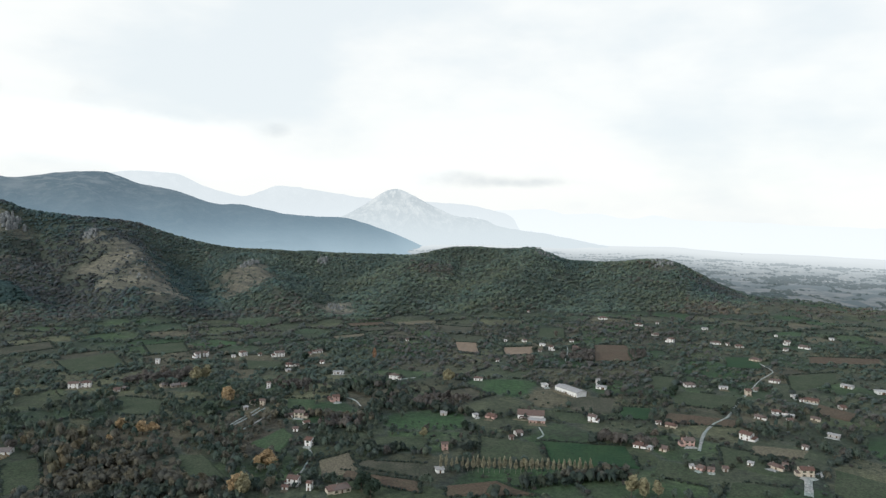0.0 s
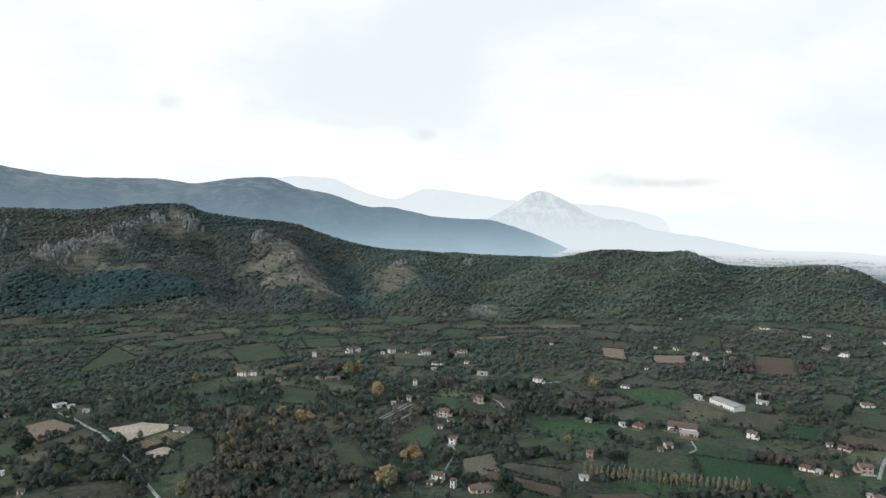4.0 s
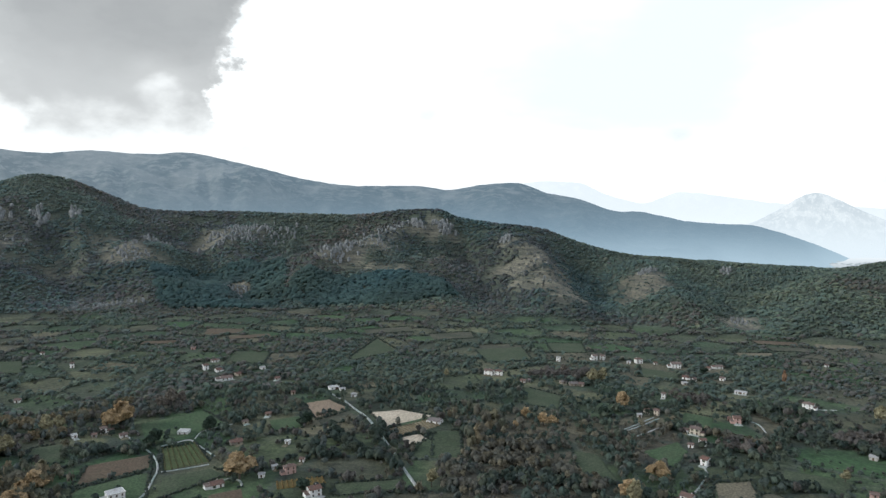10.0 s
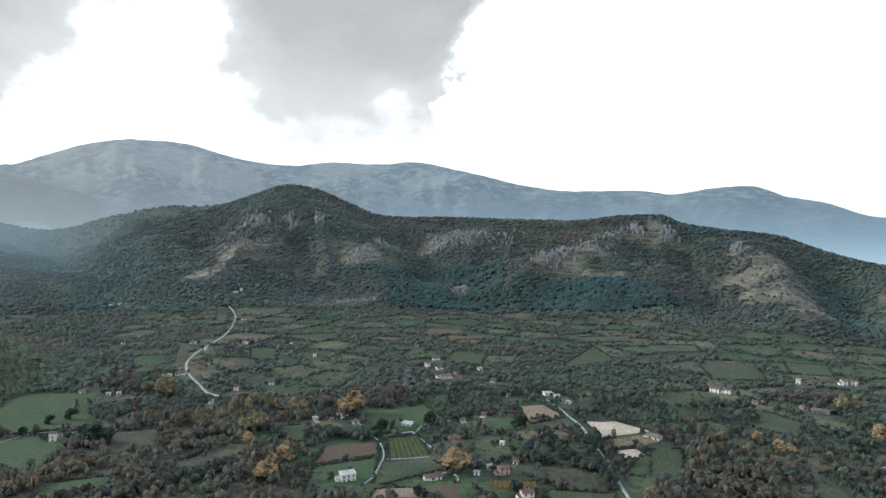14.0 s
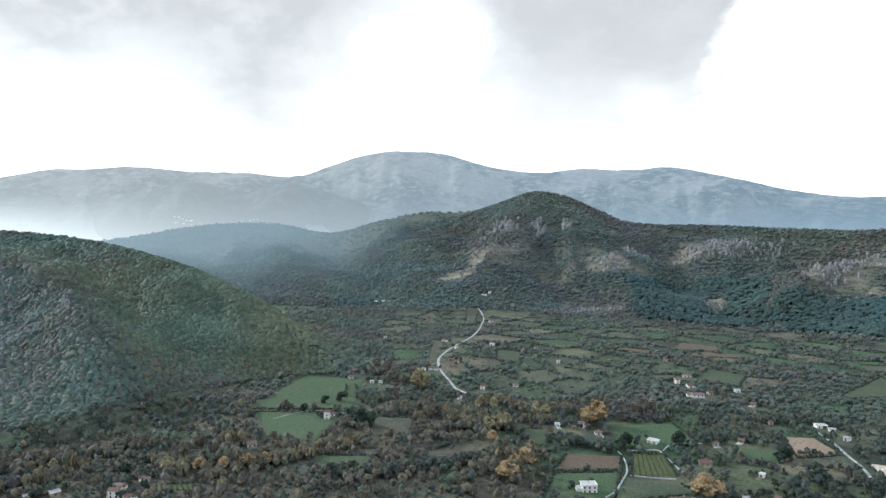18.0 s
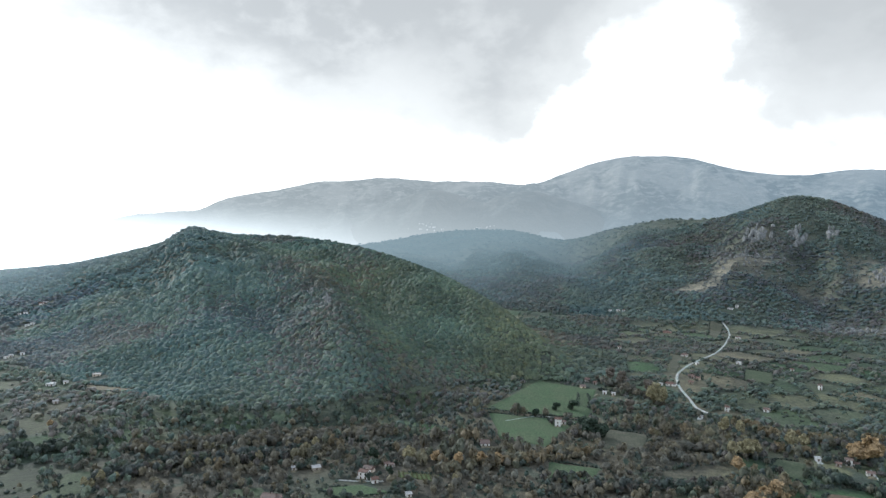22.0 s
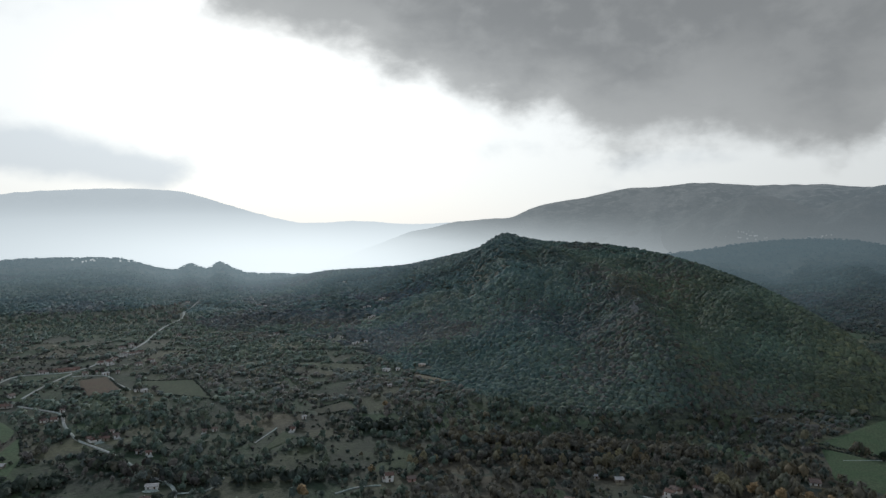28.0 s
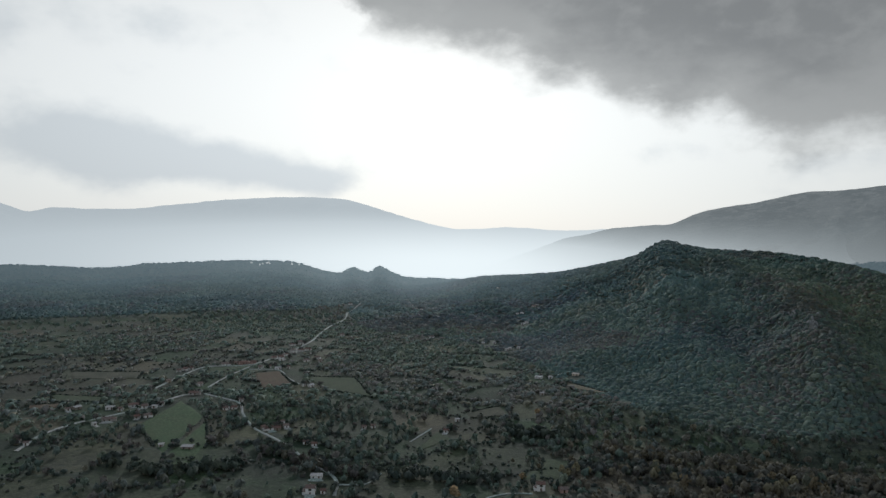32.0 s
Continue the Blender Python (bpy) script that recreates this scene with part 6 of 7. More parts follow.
def plant_woods():
    g = np.random.default_rng(21)
    hidden = hidden_land()
    # valley floor
    for lod, n, r0, r1, name in (("near", 17000, 390, 720, "valley_trees"), ("tiny", 120000, 720, 1350, "valley_trees_beyond"), ("far", 62000, 1350, 1900, "far_valley_trees")):
        x, y = ring(g, n, r0, r1)
        up = slope_part(x, y)
        keep = (g.random(n) < valley_density(x, y)) & (up < 0.08) & ~open_land(x, y) & ~(hidden(x, y, 9) & (g.random(n) < 0.8))
        x, y = x[keep], y[keep]
        m = len(x)
        aut = fbm(x, y, 150, 2, 77) + g.normal(0, 0.14, m)
        # haze put into the tint: crowns lighter with distance and towards the sun
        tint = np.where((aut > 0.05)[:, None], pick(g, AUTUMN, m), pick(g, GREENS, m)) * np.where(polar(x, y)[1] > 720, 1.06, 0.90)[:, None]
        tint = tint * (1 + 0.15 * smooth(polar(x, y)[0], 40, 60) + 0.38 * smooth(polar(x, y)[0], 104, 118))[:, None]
        rusty = rust_wood(*polar(x, y)) > g.random(m) * np.where(polar(x, y)[0] < 58, 1.4, 0.85)
        tint = np.where(rusty[:, None], pick(g, RUST, m) * 1.12, tint)
        size = np.where(g.random(m) < 0.5, g.uniform(2.2, 4.2, m), g.uniform(4.2, 8.6, m))
        size = size * (0.42 + 0.38 * g.random(m) if lod == "tiny" else 1.0)
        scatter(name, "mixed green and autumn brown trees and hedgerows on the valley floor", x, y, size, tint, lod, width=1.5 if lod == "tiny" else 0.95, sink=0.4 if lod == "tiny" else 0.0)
    # low scrub and brambles over the rough ground between
    x, y = ring(g, 24000, 400, 1100)
    keep = (slope_part(x, y) < 0.08) & ~open_land(x, y) & (fbm(x, y, 60, 2, 88) + g.normal(0, 0.06, len(x)) > 0.12)
    x, y = x[keep], y[keep]
    m = len(x)
    tint = np.where((g.random(m) < 0.5)[:, None], pick(g, AUTUMN, m), pick(g, GREENS, m)) * 0.6
    scatter("valley_scrub", "low brambles and scrub over rough ground between the fields", x, y, g.uniform(1.0, 2.6, m), tint, "far", "scrub", 1.5, 0.2)
    # hedgerows along the borders of the parcels
    x, y = ring(g, 190000, 390, 1300)
    keep = (cells(x, y, 50, 3)[1] < 2.0) & (slope_part(x, y) < 0.08) & ~open_land(x, y) & (fbm(x, y, 45, 2, 93) > -0.16)
    x, y = x[keep], y[keep]
    m = len(x)
    tint = np.where((g.random(m) < 0.4)[:, None], pick(g, AUTUMN, m), pick(g, GREENS, m)) * 0.58
    scatter("hedgerows", "hedgerows of bramble and bushes along the field borders", x, y, g.uniform(1.4, 3.8, m), tint, "far", "hedge", 1.4, 0.2)
    # belts of tall yellowing trees along the streams
    bx, by = [], []
    for a, r0, wa, wr, k in ((67, 620, 2.5, 28, 36), (72, 640, 3, 25, 30), (88, 545, 4, 30, 50), (64.5, 520, 1.8, 36, 40), (83, 660, 3, 30, 30), (30, 560, 4, 40, 20), (104, 560, 6, 40, 30)):
        px, py = plan(a + wa * g.normal(size=k) * 0.6, r0 + wr * g.normal(size=k) * 0.6)
        bx.append(px)
        by.append(py)
    bx, by = np.concatenate(bx), np.concatenate(by)
    keep = ~open_land(bx, by)
    bx, by = bx[keep], by[keep]
    gold = np.array([(0.160, 0.146, 0.094), (0.140, 0.130, 0.094), (0.122, 0.112, 0.084), (0.165, 0.136, 0.086), (0.105, 0.112, 0.080)])
    scatter("stream_trees", "belts of tall trees in yellow and tan autumn leaf", bx, by, g.uniform(8, 14, len(bx)), pick(g, gold, len(bx)) * 0.85, "near", width=0.75)
    # hillsides
    n = 285000
    (x, y), (bx, by) = ring(g, n - 20000, 560, 2220), ring(g, 20000, 2220, 2800)
    x, y = np.concatenate([x, bx]), np.concatenate([y, by])
    # the near spur is set more closely, with smaller crowns
    sx, sy = ring(g, 42000, 560, 1200, 82, 124)
    x, y, n = np.concatenate([x, sx]), np.concatenate([y, sy]), n + 42000
    up = slope_part(x, y)
    p = (0.97 - 0.78 * rockiness(x, y)) * (1 - 0.9 * smooth(-polar(x, y)[0], 22, 25))
    keep = (up >= 0.08) & (g.random(n) < p) & ~open_land(x, y) & ~(hidden(x, y, 9) & (g.random(n) < 0.85))
    x, y, up = x[keep], y[keep], up[keep]
    az, r = polar(x, y)
    m = len(x)
    rock = rockiness(x, y)
    stand = np.maximum(np.exp(-((az - 50) / 5.5) ** 4 - ((r - 1430) / 190) ** 4), np.exp(-((az - 38.5) / 7.5) ** 4 - ((r - 1345) / 105) ** 4))
    pine = (smooth(stand + 0.25 * fbm(x, y, 70, 2, 66), 0.42, 0.55) > g.random(m)) & (rock < 0.6)
    low = (1 - smooth(up, 0.1, 0.5)) * 0.7
    dry = 0.40 * smooth(az, 19, 27) * (1 - smooth(az, 66, 76)) * smooth(up, 0.15, 0.4)
    aut = (fbm(x, y, 180, 3, 78) + dry + low * 0.45 + g.normal(0, 0.12, m)) > 0.30
    tint = np.where(pine[:, None], pick(g, PINE, m), np.where(aut[:, None], pick(g, AUTUMN, m) * 0.95, pick(g, GREENS, m) * 1.12))
    # shade of the backlit spur, put into the tint
    tint = tint * (1 - (0.10 * smooth(az, 88, 94) * (1 - smooth(az, 104, 114)) + 0.05 * smooth(az, 104, 114)) * (1 - smooth(r, 1500, 1900)))[:, None]
    # the scrub hill's sunlit warmth, painted into its crowns
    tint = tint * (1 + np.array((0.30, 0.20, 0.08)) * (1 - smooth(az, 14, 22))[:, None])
    # lighter beyond 1.45 km on the left, haze put into the tint
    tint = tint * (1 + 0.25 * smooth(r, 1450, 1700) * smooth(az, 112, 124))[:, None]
    # stands of different age and kind
    tint = tint * (1 + 0.45 * fbm(x, y, 75, 3, 203))[:, None] * (1 + fbm(x, y, 140, 2, 207)[:, None] * np.array((0.35, 0.12, -0.1)))
    # light oak on the sunny flank, sunlight painted in; the other lightened for haze
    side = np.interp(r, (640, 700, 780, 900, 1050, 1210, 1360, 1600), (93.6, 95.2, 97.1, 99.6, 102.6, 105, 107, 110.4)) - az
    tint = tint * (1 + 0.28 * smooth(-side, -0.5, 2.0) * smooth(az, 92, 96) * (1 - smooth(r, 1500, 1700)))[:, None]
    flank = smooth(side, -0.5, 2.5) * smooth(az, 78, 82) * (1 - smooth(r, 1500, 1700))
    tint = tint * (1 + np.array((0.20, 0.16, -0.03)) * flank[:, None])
    # thin scrub between the rocks is greyer
    tint = tint * (1 - 0.4 * rock[:, None]) + np.array((0.080, 0.080, 0.070)) * 0.4 * rock[:, None]
    # crowns turn bluer with distance, haze painted into the tint
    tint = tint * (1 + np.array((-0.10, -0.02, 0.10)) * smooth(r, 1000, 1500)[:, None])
    size = (g.uniform(2.9, 5.2, m) + 2.4 * (g.random(m) < 0.22)) * (1 - 0.45 * rock)
    # dry brown tone, and extra brightness painted in, between headings 26 and 80
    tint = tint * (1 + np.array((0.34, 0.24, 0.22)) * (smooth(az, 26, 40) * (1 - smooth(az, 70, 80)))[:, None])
    # bluer from heading 84 on, the hazy side's blue painted in
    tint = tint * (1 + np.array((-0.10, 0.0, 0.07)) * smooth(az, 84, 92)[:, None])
    size = np.where(pine, g.uniform(7.0, 9.5, m), size)
    size = size * (1 - 0.30 * smooth(az, 80, 84) * (1 - smooth(r, 1050, 1300)))
    near = (r < 820) & (az < 82)
    hazy = (r > 1400) & backdrop_side(az)
    spur = ~near & ~hazy & (az > 78)
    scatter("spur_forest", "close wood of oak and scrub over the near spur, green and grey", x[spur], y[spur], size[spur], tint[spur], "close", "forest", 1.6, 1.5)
    k = ~near & ~hazy & ~spur
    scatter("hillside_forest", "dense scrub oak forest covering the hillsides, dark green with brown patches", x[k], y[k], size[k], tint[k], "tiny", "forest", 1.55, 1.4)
    # far crowns get their haze from a glowing material
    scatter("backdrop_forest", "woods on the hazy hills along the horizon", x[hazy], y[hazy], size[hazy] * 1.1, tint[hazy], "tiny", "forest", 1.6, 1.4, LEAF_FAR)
    scatter("hillside_forest", "dense mixed wood climbing the foot of the hill, green and brown", x[near], y[near], size[near], tint[near], "mid", "forest", 1.7, 0.9)
    # garden trees and hedges close round the houses
    gx, gy = [], []
    for bx, by, bw in BUILT:
        k = math.hypot(bx, by)
        for i in range(7 if k < 800 else 4):
            t, q = g.uniform(0, 2 * math.pi), bw * 0.62 + g.uniform(3, 9)
            px, py = bx + math.cos(t) * q, by + math.sin(t) * q
            # none on the camera's side, so the house stays in view
            if math.hypot(px, py) > k - 0.25 * bw:
                gx.append(px)
                gy.append(py)
    gx, gy = np.array(gx), np.array(gy)
    m = len(gx)
    tint = np.where((g.random(m) < 0.35)[:, None], pick(g, AUTUMN, m), pick(g, GREENS, m) * 0.8) * 0.7
    scatter("garden_trees", "dark garden trees and bushes close round the farmhouses", gx, gy, g.uniform(2.2, 6.5, m), tint, "near", width=1.15)


def belts():
    """Belts of trees along lanes and slopes, and low hedges along the borders of the fields."""
    g = np.random.default_rng(31)
    pals = {"dark": GREENS * 0.62, "rust": RUST * 0.95, "gold": np.array([(0.150, 0.130, 0.082), (0.120, 0.112, 0.076), (0.150, 0.118, 0.070), (0.090, 0.092, 0.066)]),
            "olive": np.concatenate([AUTUMN, GREENS]) * 0.72, "leafless": np.array([(0.098, 0.088, 0.078), (0.110, 0.096, 0.084), (0.088, 0.080, 0.070)])}
    xs, ys, cs, hs = [], [], [], []
    for kind, width, pts in BELTS:
        p = np.array(pts, float)
        d = np.concatenate([[0], np.cumsum(np.linalg.norm(np.diff(p, axis=0), axis=1))])
        n = int(d[-1] * width / 17)
        s = g.uniform(0, d[-1], n)
        x, y = glide(s, d, p[:, 0]) + g.normal(0, width * 0.3, n), glide(s, d, p[:, 1]) + g.normal(0, width * 0.3, n)
        xs.append(x)
        ys.append(y)
        cs.append(pick(g, pals[kind], n))
        hs.append(g.uniform(3.5, 9.5, n))
    x, y, c, h = (np.concatenate(q) for q in (xs, ys, cs, hs))
    ok = ~open_land(x, y)
    scatter("tree_belts", "belts of dark green, brown and yellowing trees between the fields", x[ok], y[ok], h[ok], c[ok], "near", width=1.05)
    xs, ys = [], []
    for q in EDGES:
        for i in range(4):
            a, b = q[i], q[(i + 1) % 4]
            if g.random() < 0.62:
                u = np.arange(0, 1, 1.5 / np.linalg.norm(b - a))
                xs.append(a[0] + (b[0] - a[0]) * u + g.normal(0, 0.7, len(u)))
                ys.append(a[1] + (b[1] - a[1]) * u + g.normal(0, 0.7, len(u)))
    x, y = np.concatenate(xs), np.concatenate(ys)
    ok = ~clear_yards(x, y)
    x, y = x[ok], y[ok]
    m = len(x)
    scatter("field_hedges", "low dark hedges and rough grass along the field edges", x, y, g.uniform(0.8, 2.4, m), pick(g, GREENS, m) * 0.5, "far", "hedge", 1.3, 0.1)


BELTS = []


def belt(kind, width, *pts):
    """What grows, how broad, along which line."""
    BELTS.append((kind, width, pts))


belt("dark", 12, (-381, 425), (-336, 404), (-308, 400), (-281, 396))
belt("dark", 8, (-358, 460), (-330, 434), (-305, 418))
belt("dark", 10, (-381, 385), (-353, 380), (-329, 385))
belt("dark", 9, (-511, 248), (-509, 279), (-494, 295), (-478, 324))
belt("gold", 16, (-474, 218), (-472, 233), (-471, 245))
belt("gold", 8, (-576, 276), (-570, 289), (-565, 304))
belt("gold", 9, (-616, 313), (-605, 330), (-595, 348))
belt("rust", 9, (-116, 598), (-89, 586), (-58, 584))
belt("dark", 10, (-55, 514), (-39, 510), (-24, 507))
belt("dark", 6, (-61, 626), (-27, 617), (12, 629))
belt("dark", 9, (-108, 668), (-67, 706), (-52, 694))
belt("rust", 20, (-250, 453), (-237, 474), (-209, 477))
belt("dark", 16, (-216, 399), (-197, 422), (-166, 427))
belt("gold", 14, (-505, -1), (-518, 32), (-528, 63), (-554, 111))
belt("rust", 14, (-803, 175), (-761, 203), (-705, 229))
belt("gold", 12, (-656, 282), (-600, 316), (-600, 388))
belt("olive", 14, (-493, 71), (-472, 136), (-479, 231))
belt("dark", 22, (-535, -354), (-549, -322), (-560, -289))
belt("rust", 22, (-546, -255), (-561, -196), (-583, -132), (-605, -49))
belt("olive", 18, (-476, -258), (-523, -194), (-541, -109))
belt("rust", 16, (-588, 135), (-559, 175), (-565, 224))
belt("dark", 14, (-314, 496), (-261, 476), (-218, 487))
belt("rust", 16, (-249, 439), (-201, 448), (-143, 432))
belt("dark", 8, (8, 501), (44, 524), (78, 513))
belt("dark", 9, (33, 429), (72, 448), (133, 459))
belt("rust", 8, (89, 458), (113, 460), (132, 463))
belt("dark", 7, (-88, 683), (-28, 630), (30, 605))
belt("dark", 6, (201, 649), (251, 651), (274, 614))
belt("dark", 16, (-250, -534), (-270, -475), (-314, -451))
belt("dark", 14, (-384, -358), (-402, -317), (-430, -285))
belt("olive", 18, (-357, -473), (-359, -407), (-365, -363))
belt("dark", 8, (-349, 448), (-330, 430), (-312, 416), (-292, 398), (-283, 388))
belt("leafless", 34, (168, 833), (205, 835), (248, 844))
belt("leafless", 22, (-88, 565), (-73, 575))
belt("leafless", 30, (-152, 691), (-129, 690))
belt("leafless", 13, (133, 540), (152, 532), (171, 522))
belt("leafless", 24, (-17, 640), (17, 646))
belt("leafless", 26, (-309, 694), (-265, 728))



plant_woods()
belts()


# ---- crags ----
CRAG = mat_plain("pale_limestone", (0.232, 0.240, 0.234), 0.6, 0.22, bump=1.0, streak=True)
CRAG_V, CRAG_F = [], []


def crags(az, r, wa, wr, n, big=1.0):
    """Broken limestone faces standing out of the slope."""
    g = np.random.default_rng(int(az * 10) + n + 500)
    for i in range(n):
        x, y = plan(np.array([az + wa * g.normal() * 0.5]), np.array([r + wr * g.normal() * 0.5]))
        z = float(height(x, y)[0])
        w, d, h = big * g.uniform(0.7, 2.6), big * g.uniform(0.7, 2.0), big * g.uniform(1.5, 6.0)
        t = radians(az) + g.normal() * 0.4
        ct, st = math.cos(t), math.sin(t)
        k = len(CRAG_V)
        for lev, s in ((-3.0, 1.15), (h * 0.7, g.uniform(0.85, 1.1)), (h, g.uniform(0.25, 0.6))):
            for j in range(5):
                q = 2 * math.pi * (j + g.uniform(-0.3, 0.3)) / 5
                j1, j2 = g.uniform(0.75, 1.25), g.uniform(-0.5, 0.5)
                CRAG_V.append((float(x[0]) + (math.cos(q) * w * ct - math.sin(q) * d * st) * s * j1, float(y[0]) + (math.cos(q) * w * st + math.sin(q) * d * ct) * s * j1, z + lev + j2 * 2))
        for lev in (0, 5):
            for j in range(5):
                a, b = k + lev + j, k + lev + (j + 1) % 5
                CRAG_F.append((a, b, b + 5))
                CRAG_F.append((a, b + 5, a + 5))
        for j in range(1, 4):
            CRAG_F.append((k + 10, k + 10 + j, k + 11 + j))


crags(34.4, 1735, 0.5, 22, 26, 2.6)
crags(32.2, 1735, 0.8, 22, 34, 2.6)
crags(37.0, 1730, 3.0, 40, 70, 1.6)
crags(41.2, 1535, 1.6, 36, 60, 1.9)
crags(39.0, 1600, 3.0, 60, 80, 1.2)
crags(48.5, 1795, 3.4, 26, 90, 1.9)
crags(49.0, 1730, 3.2, 22, 70, 1.5)
crags(45.5, 1760, 1.4, 30, 30, 1.6)
crags(55.2, 1760, 0.9, 28, 34, 2.0)
crags(57.0, 1600, 1.2, 50, 40, 1.7)
crags(58.4, 1345, 2.6, 10, 60, 1.2)
crags(49.4, 1400, 1.2, 60, 50, 1.3)
crags(65.6, 1870, 0.9, 34, 40, 2.6)
crags(62.7, 1850, 0.6, 26, 30, 3.0)
crags(60.6, 1850, 0.5, 22, 18, 2.4)
crags(66.5, 1700, 3.5, 120, 70, 1.2)
crags(27.0, 1660, 0.7, 20, 24, 1.8)
crags(23.5, 1420, 3.2, 120, 50, 0.8)
crags(15.6, 1480, 1.0, 16, 26, 1.5)
crags(8.6, 1215, 0.8, 24, 22, 1.1)
crags(9.6, 1625, 0.3, 14, 9, 1.9)
crags(-8.6, 1552, 0.8, 20, 20, 1.6)
crags(-18.1, 1580, 1.6, 20, 30, 1.5)
crags(99.9, 895, 0.5, 26, 22, 1.0)
crags(101.3, 980, 0.5, 26, 12, 0.9)
tagged(new("rock_outcrops", build("rock_outcrops", CRAG_V, CRAG_F, [CRAG])), "pale grey limestone crags breaking out of the hillsides", "rocks", kind="stuff")

# ---- single trees ----
TREE_TINT = {"orange": (0.40, 0.29, 0.165), "orange_column": (0.34, 0.21, 0.135), "yellow": (0.30, 0.27, 0.165), "brown": (0.185, 0.160, 0.135), "green": (0.045, 0.068, 0.048),
             "poplar": (0.30, 0.275, 0.19)}
TREE_LABEL = {"orange": "broad orange autumn tree among green meadows", "orange_column": "slender orange autumn tree standing alone", "yellow": "tall yellowing poplar-like tree in autumn leaf",
              "brown": "half bare brown tree in late autumn", "green": "dark round evergreen oak standing in a field", "poplar": "slim pale yellow poplar in a planted row"}
BARK_MAT = mat_plain("tree_bark", (0.10, 0.085, 0.07), 0.3, 3.0)
PALE_BARK = mat_plain("pale_poplar_bark", (0.27, 0.25, 0.21), 0.3, 3.0)
TREE_BANK = {}


def tree_meshes(kind, k):
    if (kind, k) not in TREE_BANK:
        g = np.random.default_rng(100 + 7 * k + len(kind))
        v, f, wood = crown_proto(g, 170 if kind == "poplar" else 420, 1.0, 0.17)
        if kind in ("poplar", "orange_column"):
            v = v * np.array((0.36, 0.36, 1.0))
        elif kind == "orange":
            v = v * np.array((1.35, 1.35, 1.0))
        elif kind == "green":
            v = v * np.array((1.25, 1.25, 1.0))
            v[:, 2] = np.where(wood > 0, v[:, 2], (v[:, 2] - 0.2) * 1.15)
        isw = wood[f[:, 0]] > 0
        tint = np.array(TREE_TINT[kind])
        col = tint * 0.85 * g.uniform(0.65, 1.35, (len(v), 1))

        def sub(mask):
            used = np.unique(f[mask])
            remap = np.zeros(len(v), int)
            remap[used] = np.arange(len(used))
            return v[used], remap[f[mask]], col[used]
        tv, tf, _ = sub(isw)
        cv, cf, cc = sub(~isw)
        TREE_BANK[(kind, k)] = (build("trunk", tv, tf, [PALE_BARK if kind == "poplar" else BARK_MAT]), build("crown", cv, cf, [LEAF], False, {"tint": cc}))
    return TREE_BANK[(kind, k)]


def single_tree(kind, x, y, h, group="single trees of the valley"):
    k = place.randrange(3)
    trunk, crown = tree_meshes(kind, k)
    t = new("poplar" if kind == "poplar" else "tree")
    t.matrix_basis = Matrix.Translation((x, y, float(height(np.array([x]), np.array([y]))[0]) + 0.15)) @ Matrix.Rotation(place.uniform(0, 6.28), 4, "Z") @ Matrix.Diagonal((h, h, h, 1))
    part("trunk", trunk, None, t)
    part("crown", crown, None, t)
    tagged(t, TREE_LABEL[kind], "tree", group)


def poplar_row(a, b, n, h):
    for i in range(n):
        u = i / (n - 1)
        single_tree("poplar", a[0] + (b[0] - a[0]) * u, a[1] + (b[1] - a[1]) * u + place.uniform(-1, 1), h * place.uniform(0.85, 1.1), "planted row of poplars")



def vine_rows():
    """Low vines along the rows of the vineyards."""
    xs, ys, cs = [], [], []
    for kind, q in VINES:
        length, across = np.linalg.norm(q[1] - q[0]), np.linalg.norm(q[2] - q[1])
        for v in np.arange(2.0, length - 1, 3.4) / length:
            for u in np.arange(1.0, across, 1.5) / across:
                p = (q[0] * (1 - v) + q[1] * v) * (1 - u) + (q[3] * (1 - v) + q[2] * v) * u
                xs.append(p[0])
                ys.append(p[1])
                cs.append({"vine": (0.085, 0.085, 0.040), "stubble": (0.17, 0.13, 0.075), "ochre": (0.17, 0.115, 0.045)}[kind])
    n = len(xs)
    scatter("vineyard_rows", "rows of low vines in autumn leaf across small plots", np.array(xs), np.array(ys), np.full(n, 1.5), np.array(cs), "far", "vines", 0.9)


vine_rows()
single_tree("orange", -193, 624, 16.6)
single_tree("yellow", -249, 701, 17.4)
single_tree("yellow", -241, 706, 17.4)
single_tree("orange_column", -76, 817, 17.6)
single_tree("yellow", 12, 711, 16.6)
single_tree("brown", 106, 780, 15.5)
single_tree("yellow", -10, 540, 9.0)
single_tree("brown", -291, 719, 13.2)
single_tree("orange", -120, 471, 13.6)
single_tree("orange", -255, 544, 10.4)
single_tree("orange", -234, 535, 11.2)
single_tree("orange", -227, 538, 9.1)
single_tree("orange", -251, 515, 6.8)
single_tree("yellow", 64, 475, 8.5)
single_tree("brown", 180, 547, 7.9)
single_tree("yellow", 127, 429, 15.2)
single_tree("yellow", 135, 428, 13.5)
single_tree("yellow", 144, 428, 11.9)
single_tree("green", -198, 586, 11.2)
single_tree("green", 25, 563, 8.8)
single_tree("yellow", -122, 422, 16.6)
single_tree("orange", -127, 424, 15.1)
single_tree("green", -46, 667, 8.5)
single_tree("green", 242, 679, 10.4)
single_tree("yellow", -395, 634, 9.4)
single_tree("green", -159, 814, 10.4)
single_tree("brown", 173, 978, 8.8)
single_tree("green", -48, 434, 12.4)
single_tree("green", -41, 424, 12.1)
single_tree("orange", -544, 342, 23.4)
single_tree("orange", -550, 337, 17.6)
single_tree("yellow", -577, 297, 17.7)
single_tree("orange", -366, 317, 19.0)
single_tree("yellow", -614, 269, 14.5)
single_tree("yellow", -615, 254, 16.9)
single_tree("brown", -558, 402, 17.4)
single_tree("brown", -558, 392, 13.6)
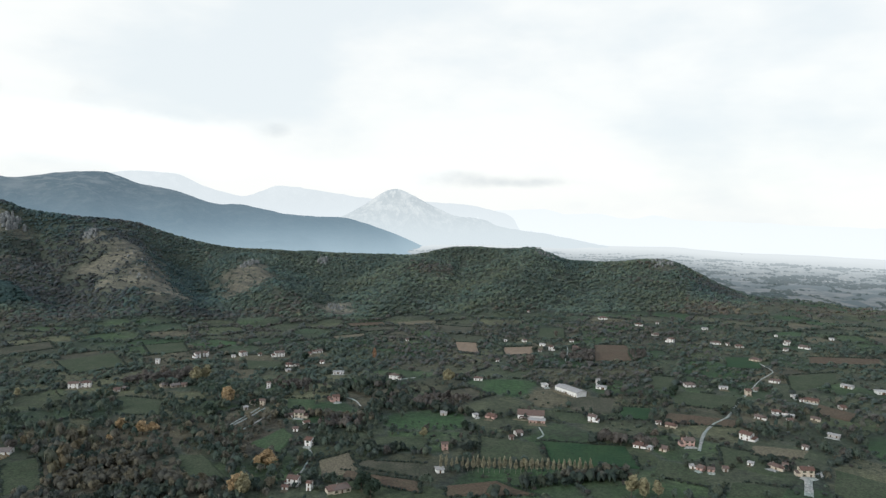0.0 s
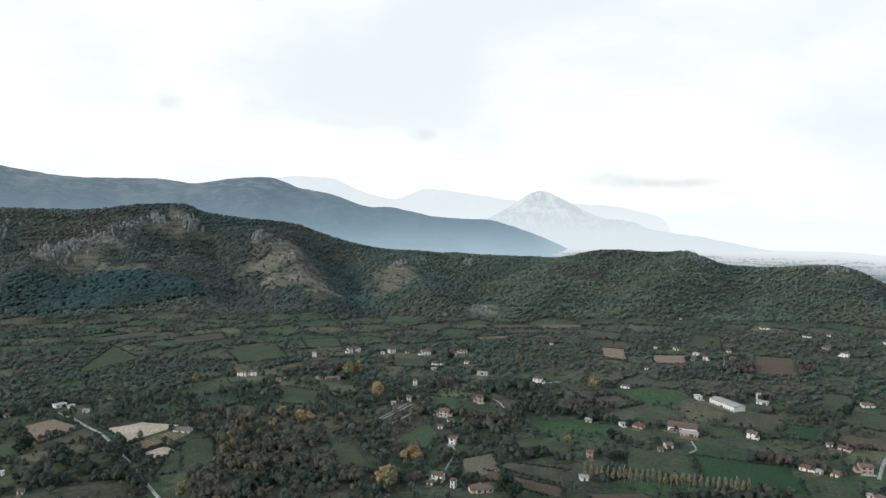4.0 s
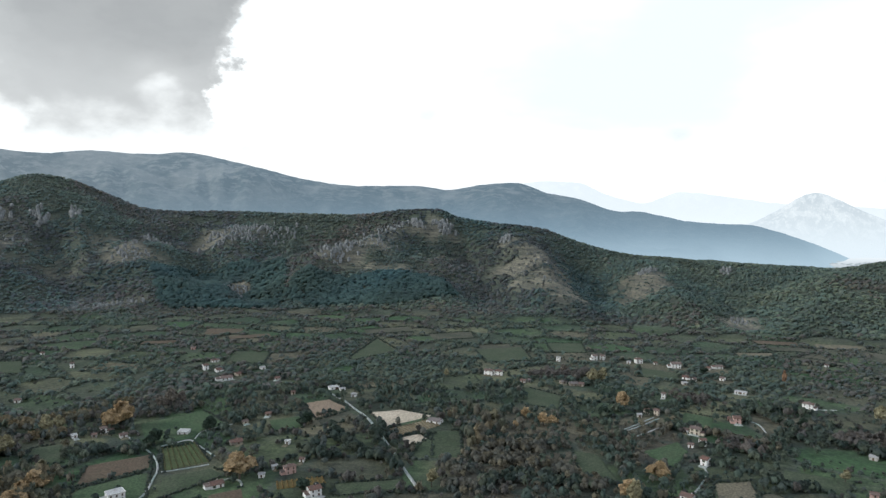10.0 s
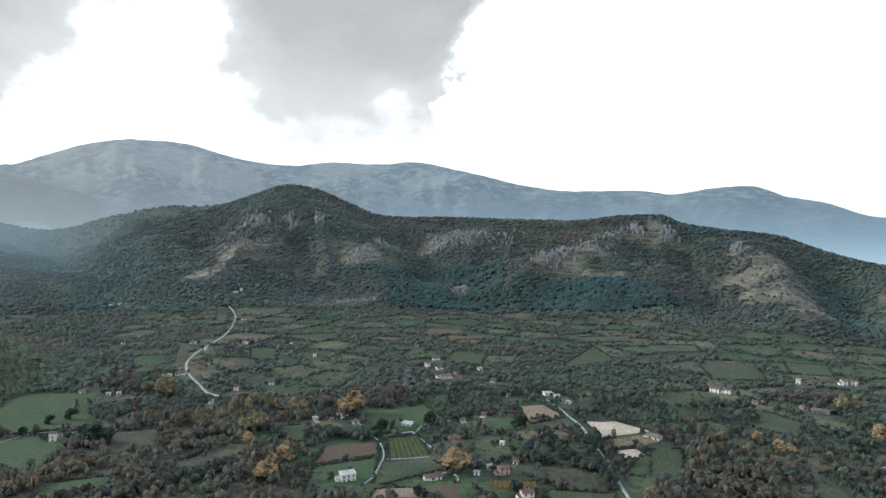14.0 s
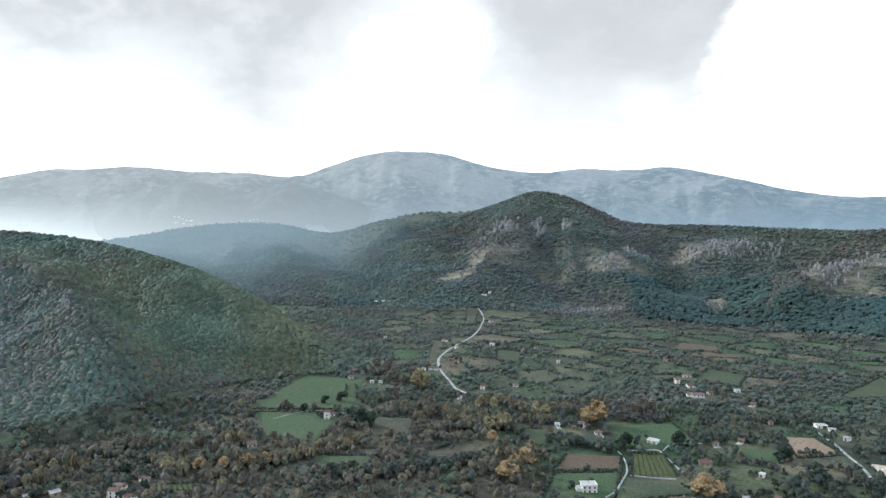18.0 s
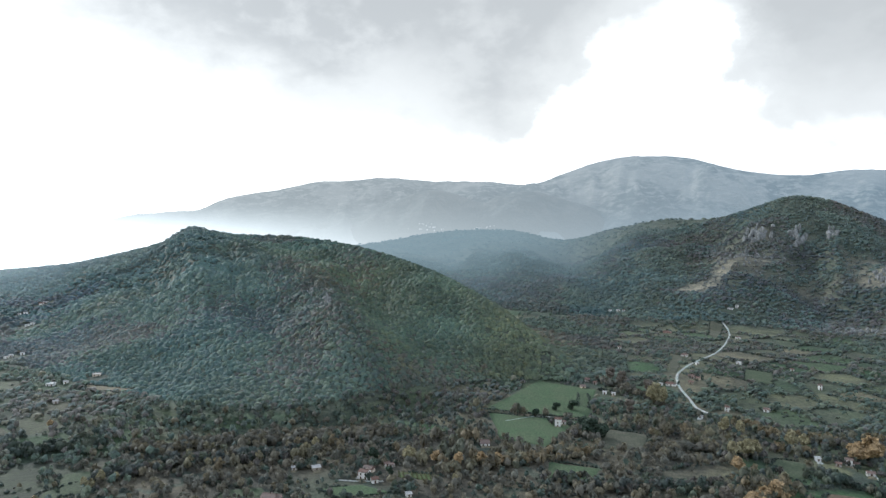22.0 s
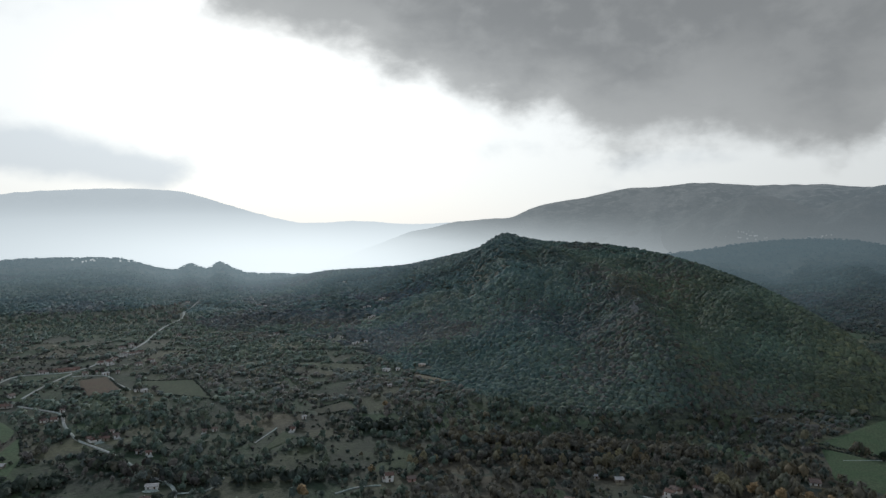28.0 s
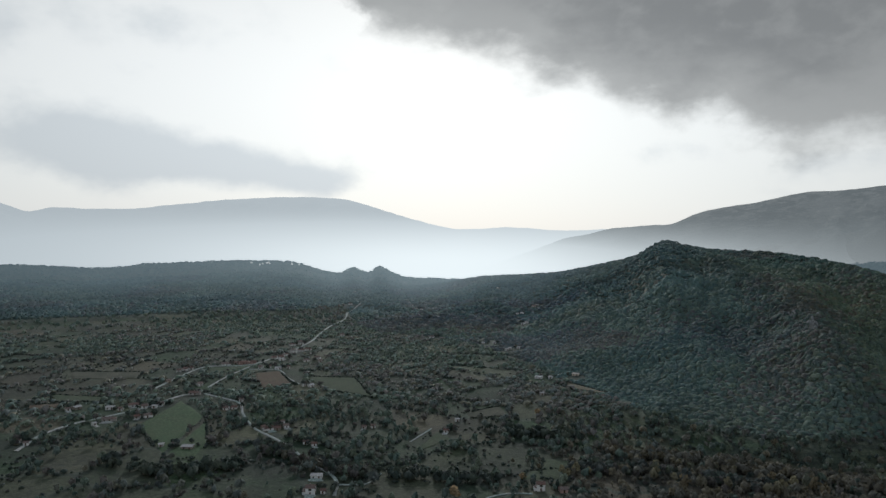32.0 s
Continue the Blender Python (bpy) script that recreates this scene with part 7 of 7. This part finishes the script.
single_tree("brown", -557, 414, 12.5)
single_tree("yellow", -246, 377, 12.7)
single_tree("green", -473, 378, 13.3)
single_tree("green", -486, 334, 14.0)
single_tree("green", -411, 430, 13.0)
single_tree("green", -604, 130, 16.9)
single_tree("green", -623, 129, 12.7)
single_tree("orange", -438, 203, 14.4)
single_tree("orange", -455, 216, 12.2)
single_tree("yellow", -552, 247, 16.5)
single_tree("yellow", -549, 235, 14.2)
single_tree("yellow", -557, 255, 14.5)
single_tree("yellow", -582, 310, 13.1)
single_tree("green", -352, 272, 8.4)
single_tree("green", -314, 324, 10.2)
single_tree("orange", -515, 225, 12.4)
single_tree("orange", -461, 229, 14.3)
single_tree("brown", -453, 190, 11.9)
single_tree("brown", -782, 205, 17.3)
single_tree("brown", -753, 224, 15.5)
single_tree("brown", -679, 187, 14.0)
single_tree("yellow", -557, -106, 10.4)
single_tree("yellow", -478, -244, 9.9)
single_tree("yellow", -483, -236, 6.9)
single_tree("yellow", -477, 8, 8.9)
single_tree("yellow", -528, -27, 12.7)
single_tree("orange", -522, -7, 10.6)
single_tree("orange", -517, 11, 10.5)
single_tree("orange", -523, 28, 9.7)
single_tree("orange", -518, 41, 10.6)
single_tree("brown", -807, 197, 16.3)
single_tree("yellow", -712, 222, 24.1)
single_tree("yellow", -703, 225, 21.2)
single_tree("yellow", -722, 219, 17.6)
single_tree("green", -684, 113, 8.8)
single_tree("green", -687, 130, 10.7)
single_tree("green", -593, 136, 14.4)
single_tree("green", -661, 88, 8.4)
single_tree("green", -499, -40, 6.5)
single_tree("green", -535, -57, 9.9)
single_tree("yellow", -468, -251, 8.8)
single_tree("yellow", -467, -246, 7.8)
single_tree("orange", -381, -289, 9.0)
single_tree("orange", -441, -270, 6.7)
single_tree("orange", -600, -352, 7.5)
poplar_row((4, 471), (109, 466), 29, 11.3)


# ---- far towns on the plain ----
def far_town(name, label, az, r, wa, wr, n, big=1.0, slope=None):
    """Small pale houses with pitched roofs, too far to tell apart."""
    g = np.random.default_rng(int(r) + n)
    a, rr = az + wa * g.normal(size=n) * 0.6, r + wr * g.normal(size=n) * 0.6
    x, y = plan(a, rr)
    z = height(x, y) + 1.0
    if slope:
        ga, gu, gz, dist, deep = RANGES[slope]
        col = np.abs(ga[:, None] - a[None]).argmin(0)
        rise = EYE_HEIGHT + (dist - deep * (1 - gu))[:, None] * np.tan(np.radians(-0.55 + g.normal(size=n) * 0.12))[None]
        row = np.abs(gz[:, col] - rise)[: len(gu) * 3 // 4].argmin(0)
        z, rr = gz[row, col], dist - deep * (1 - gu[row])
        x, y = plan(a, rr)
    vs, fs = [], []
    for i in range(n):
        w, d, h, t = g.uniform(5, 10) * big, g.uniform(4, 7) * big, g.uniform(3, 7) * big, g.uniform(0, 3.14)
        c, s = math.cos(t), math.sin(t)
        k = len(vs)
        for px, py, pz in ((-w, -d, -6), (w, -d, -6), (w, d, -6), (-w, d, -6), (-w, -d, h), (w, -d, h), (w, d, h), (-w, d, h), (-w, 0, h * 1.4), (w, 0, h * 1.4)):
            vs.append((x[i] + px * c - py * s, y[i] + px * s + py * c, z[i] + pz))
        for q in ((0, 1, 5, 4), (2, 3, 7, 6), (3, 0, 4, 7), (1, 2, 6, 5), (4, 5, 9, 8), (6, 7, 8, 9), (4, 8, 7, 7), (5, 6, 9, 9)):
            fs.append([k + e for e in q])
    f = np.array(fs)
    tri = np.concatenate([f[:, [0, 1, 2]], f[:, [0, 2, 3]][f[:, 2] != f[:, 3]]])
    tagged(new(name, build(name, vs, tri, [FAR_TOWN])), label, "town", kind="stuff")


far_town("distant_town", "scattered pale houses of a far town on the plain", -20, 3350, 9, 380, 420, 0.34)
far_town("distant_town", "loose rows of pale houses on the hazy plain", -30, 2950, 6, 160, 130, 0.32)
far_town("distant_town", "faint pale houses on the far plain below the peak", -4, 3700, 8, 300, 110, 0.4)
far_town("distant_village", "small pale village on the wooded slope", 91.5, 3245, 1.3, 18, 26, 0.3, "backdrop_wooded_spurs")
far_town("distant_village", "small pale village on the wooded slope", 87.0, 3260, 0.8, 14, 14, 0.3, "backdrop_wooded_spurs")
far_town("distant_village", "roofs of a hilltop village along the low ridge", 143, 2500, 3, 40, 9, 0.45)


def plain_woods():
    """Dark lines and clumps of trees across the far plain."""
    g = np.random.default_rng(64)
    x, y = ring(g, 26000, 1750, 3700, -36, 4)
    ident, edge = cells(x, y, 150, 23)
    keep = ((edge < 5) | (fbm(x, y, 160, 3, 27) > 0.30)) & (hill(*polar(x, y), "scrub_hill")[1] < 0.02) & (hill(*polar(x, y), "cliff_hill")[1] < 0.02)
    x, y = x[keep], y[keep]
    m = len(x)
    scatter("plain_trees", "dark lines of trees across the hazy plain", x, y, g.uniform(4, 9, m), pick(g, GREENS, m), "far", width=1.9, mat=FAR_WOOD)


plain_woods()
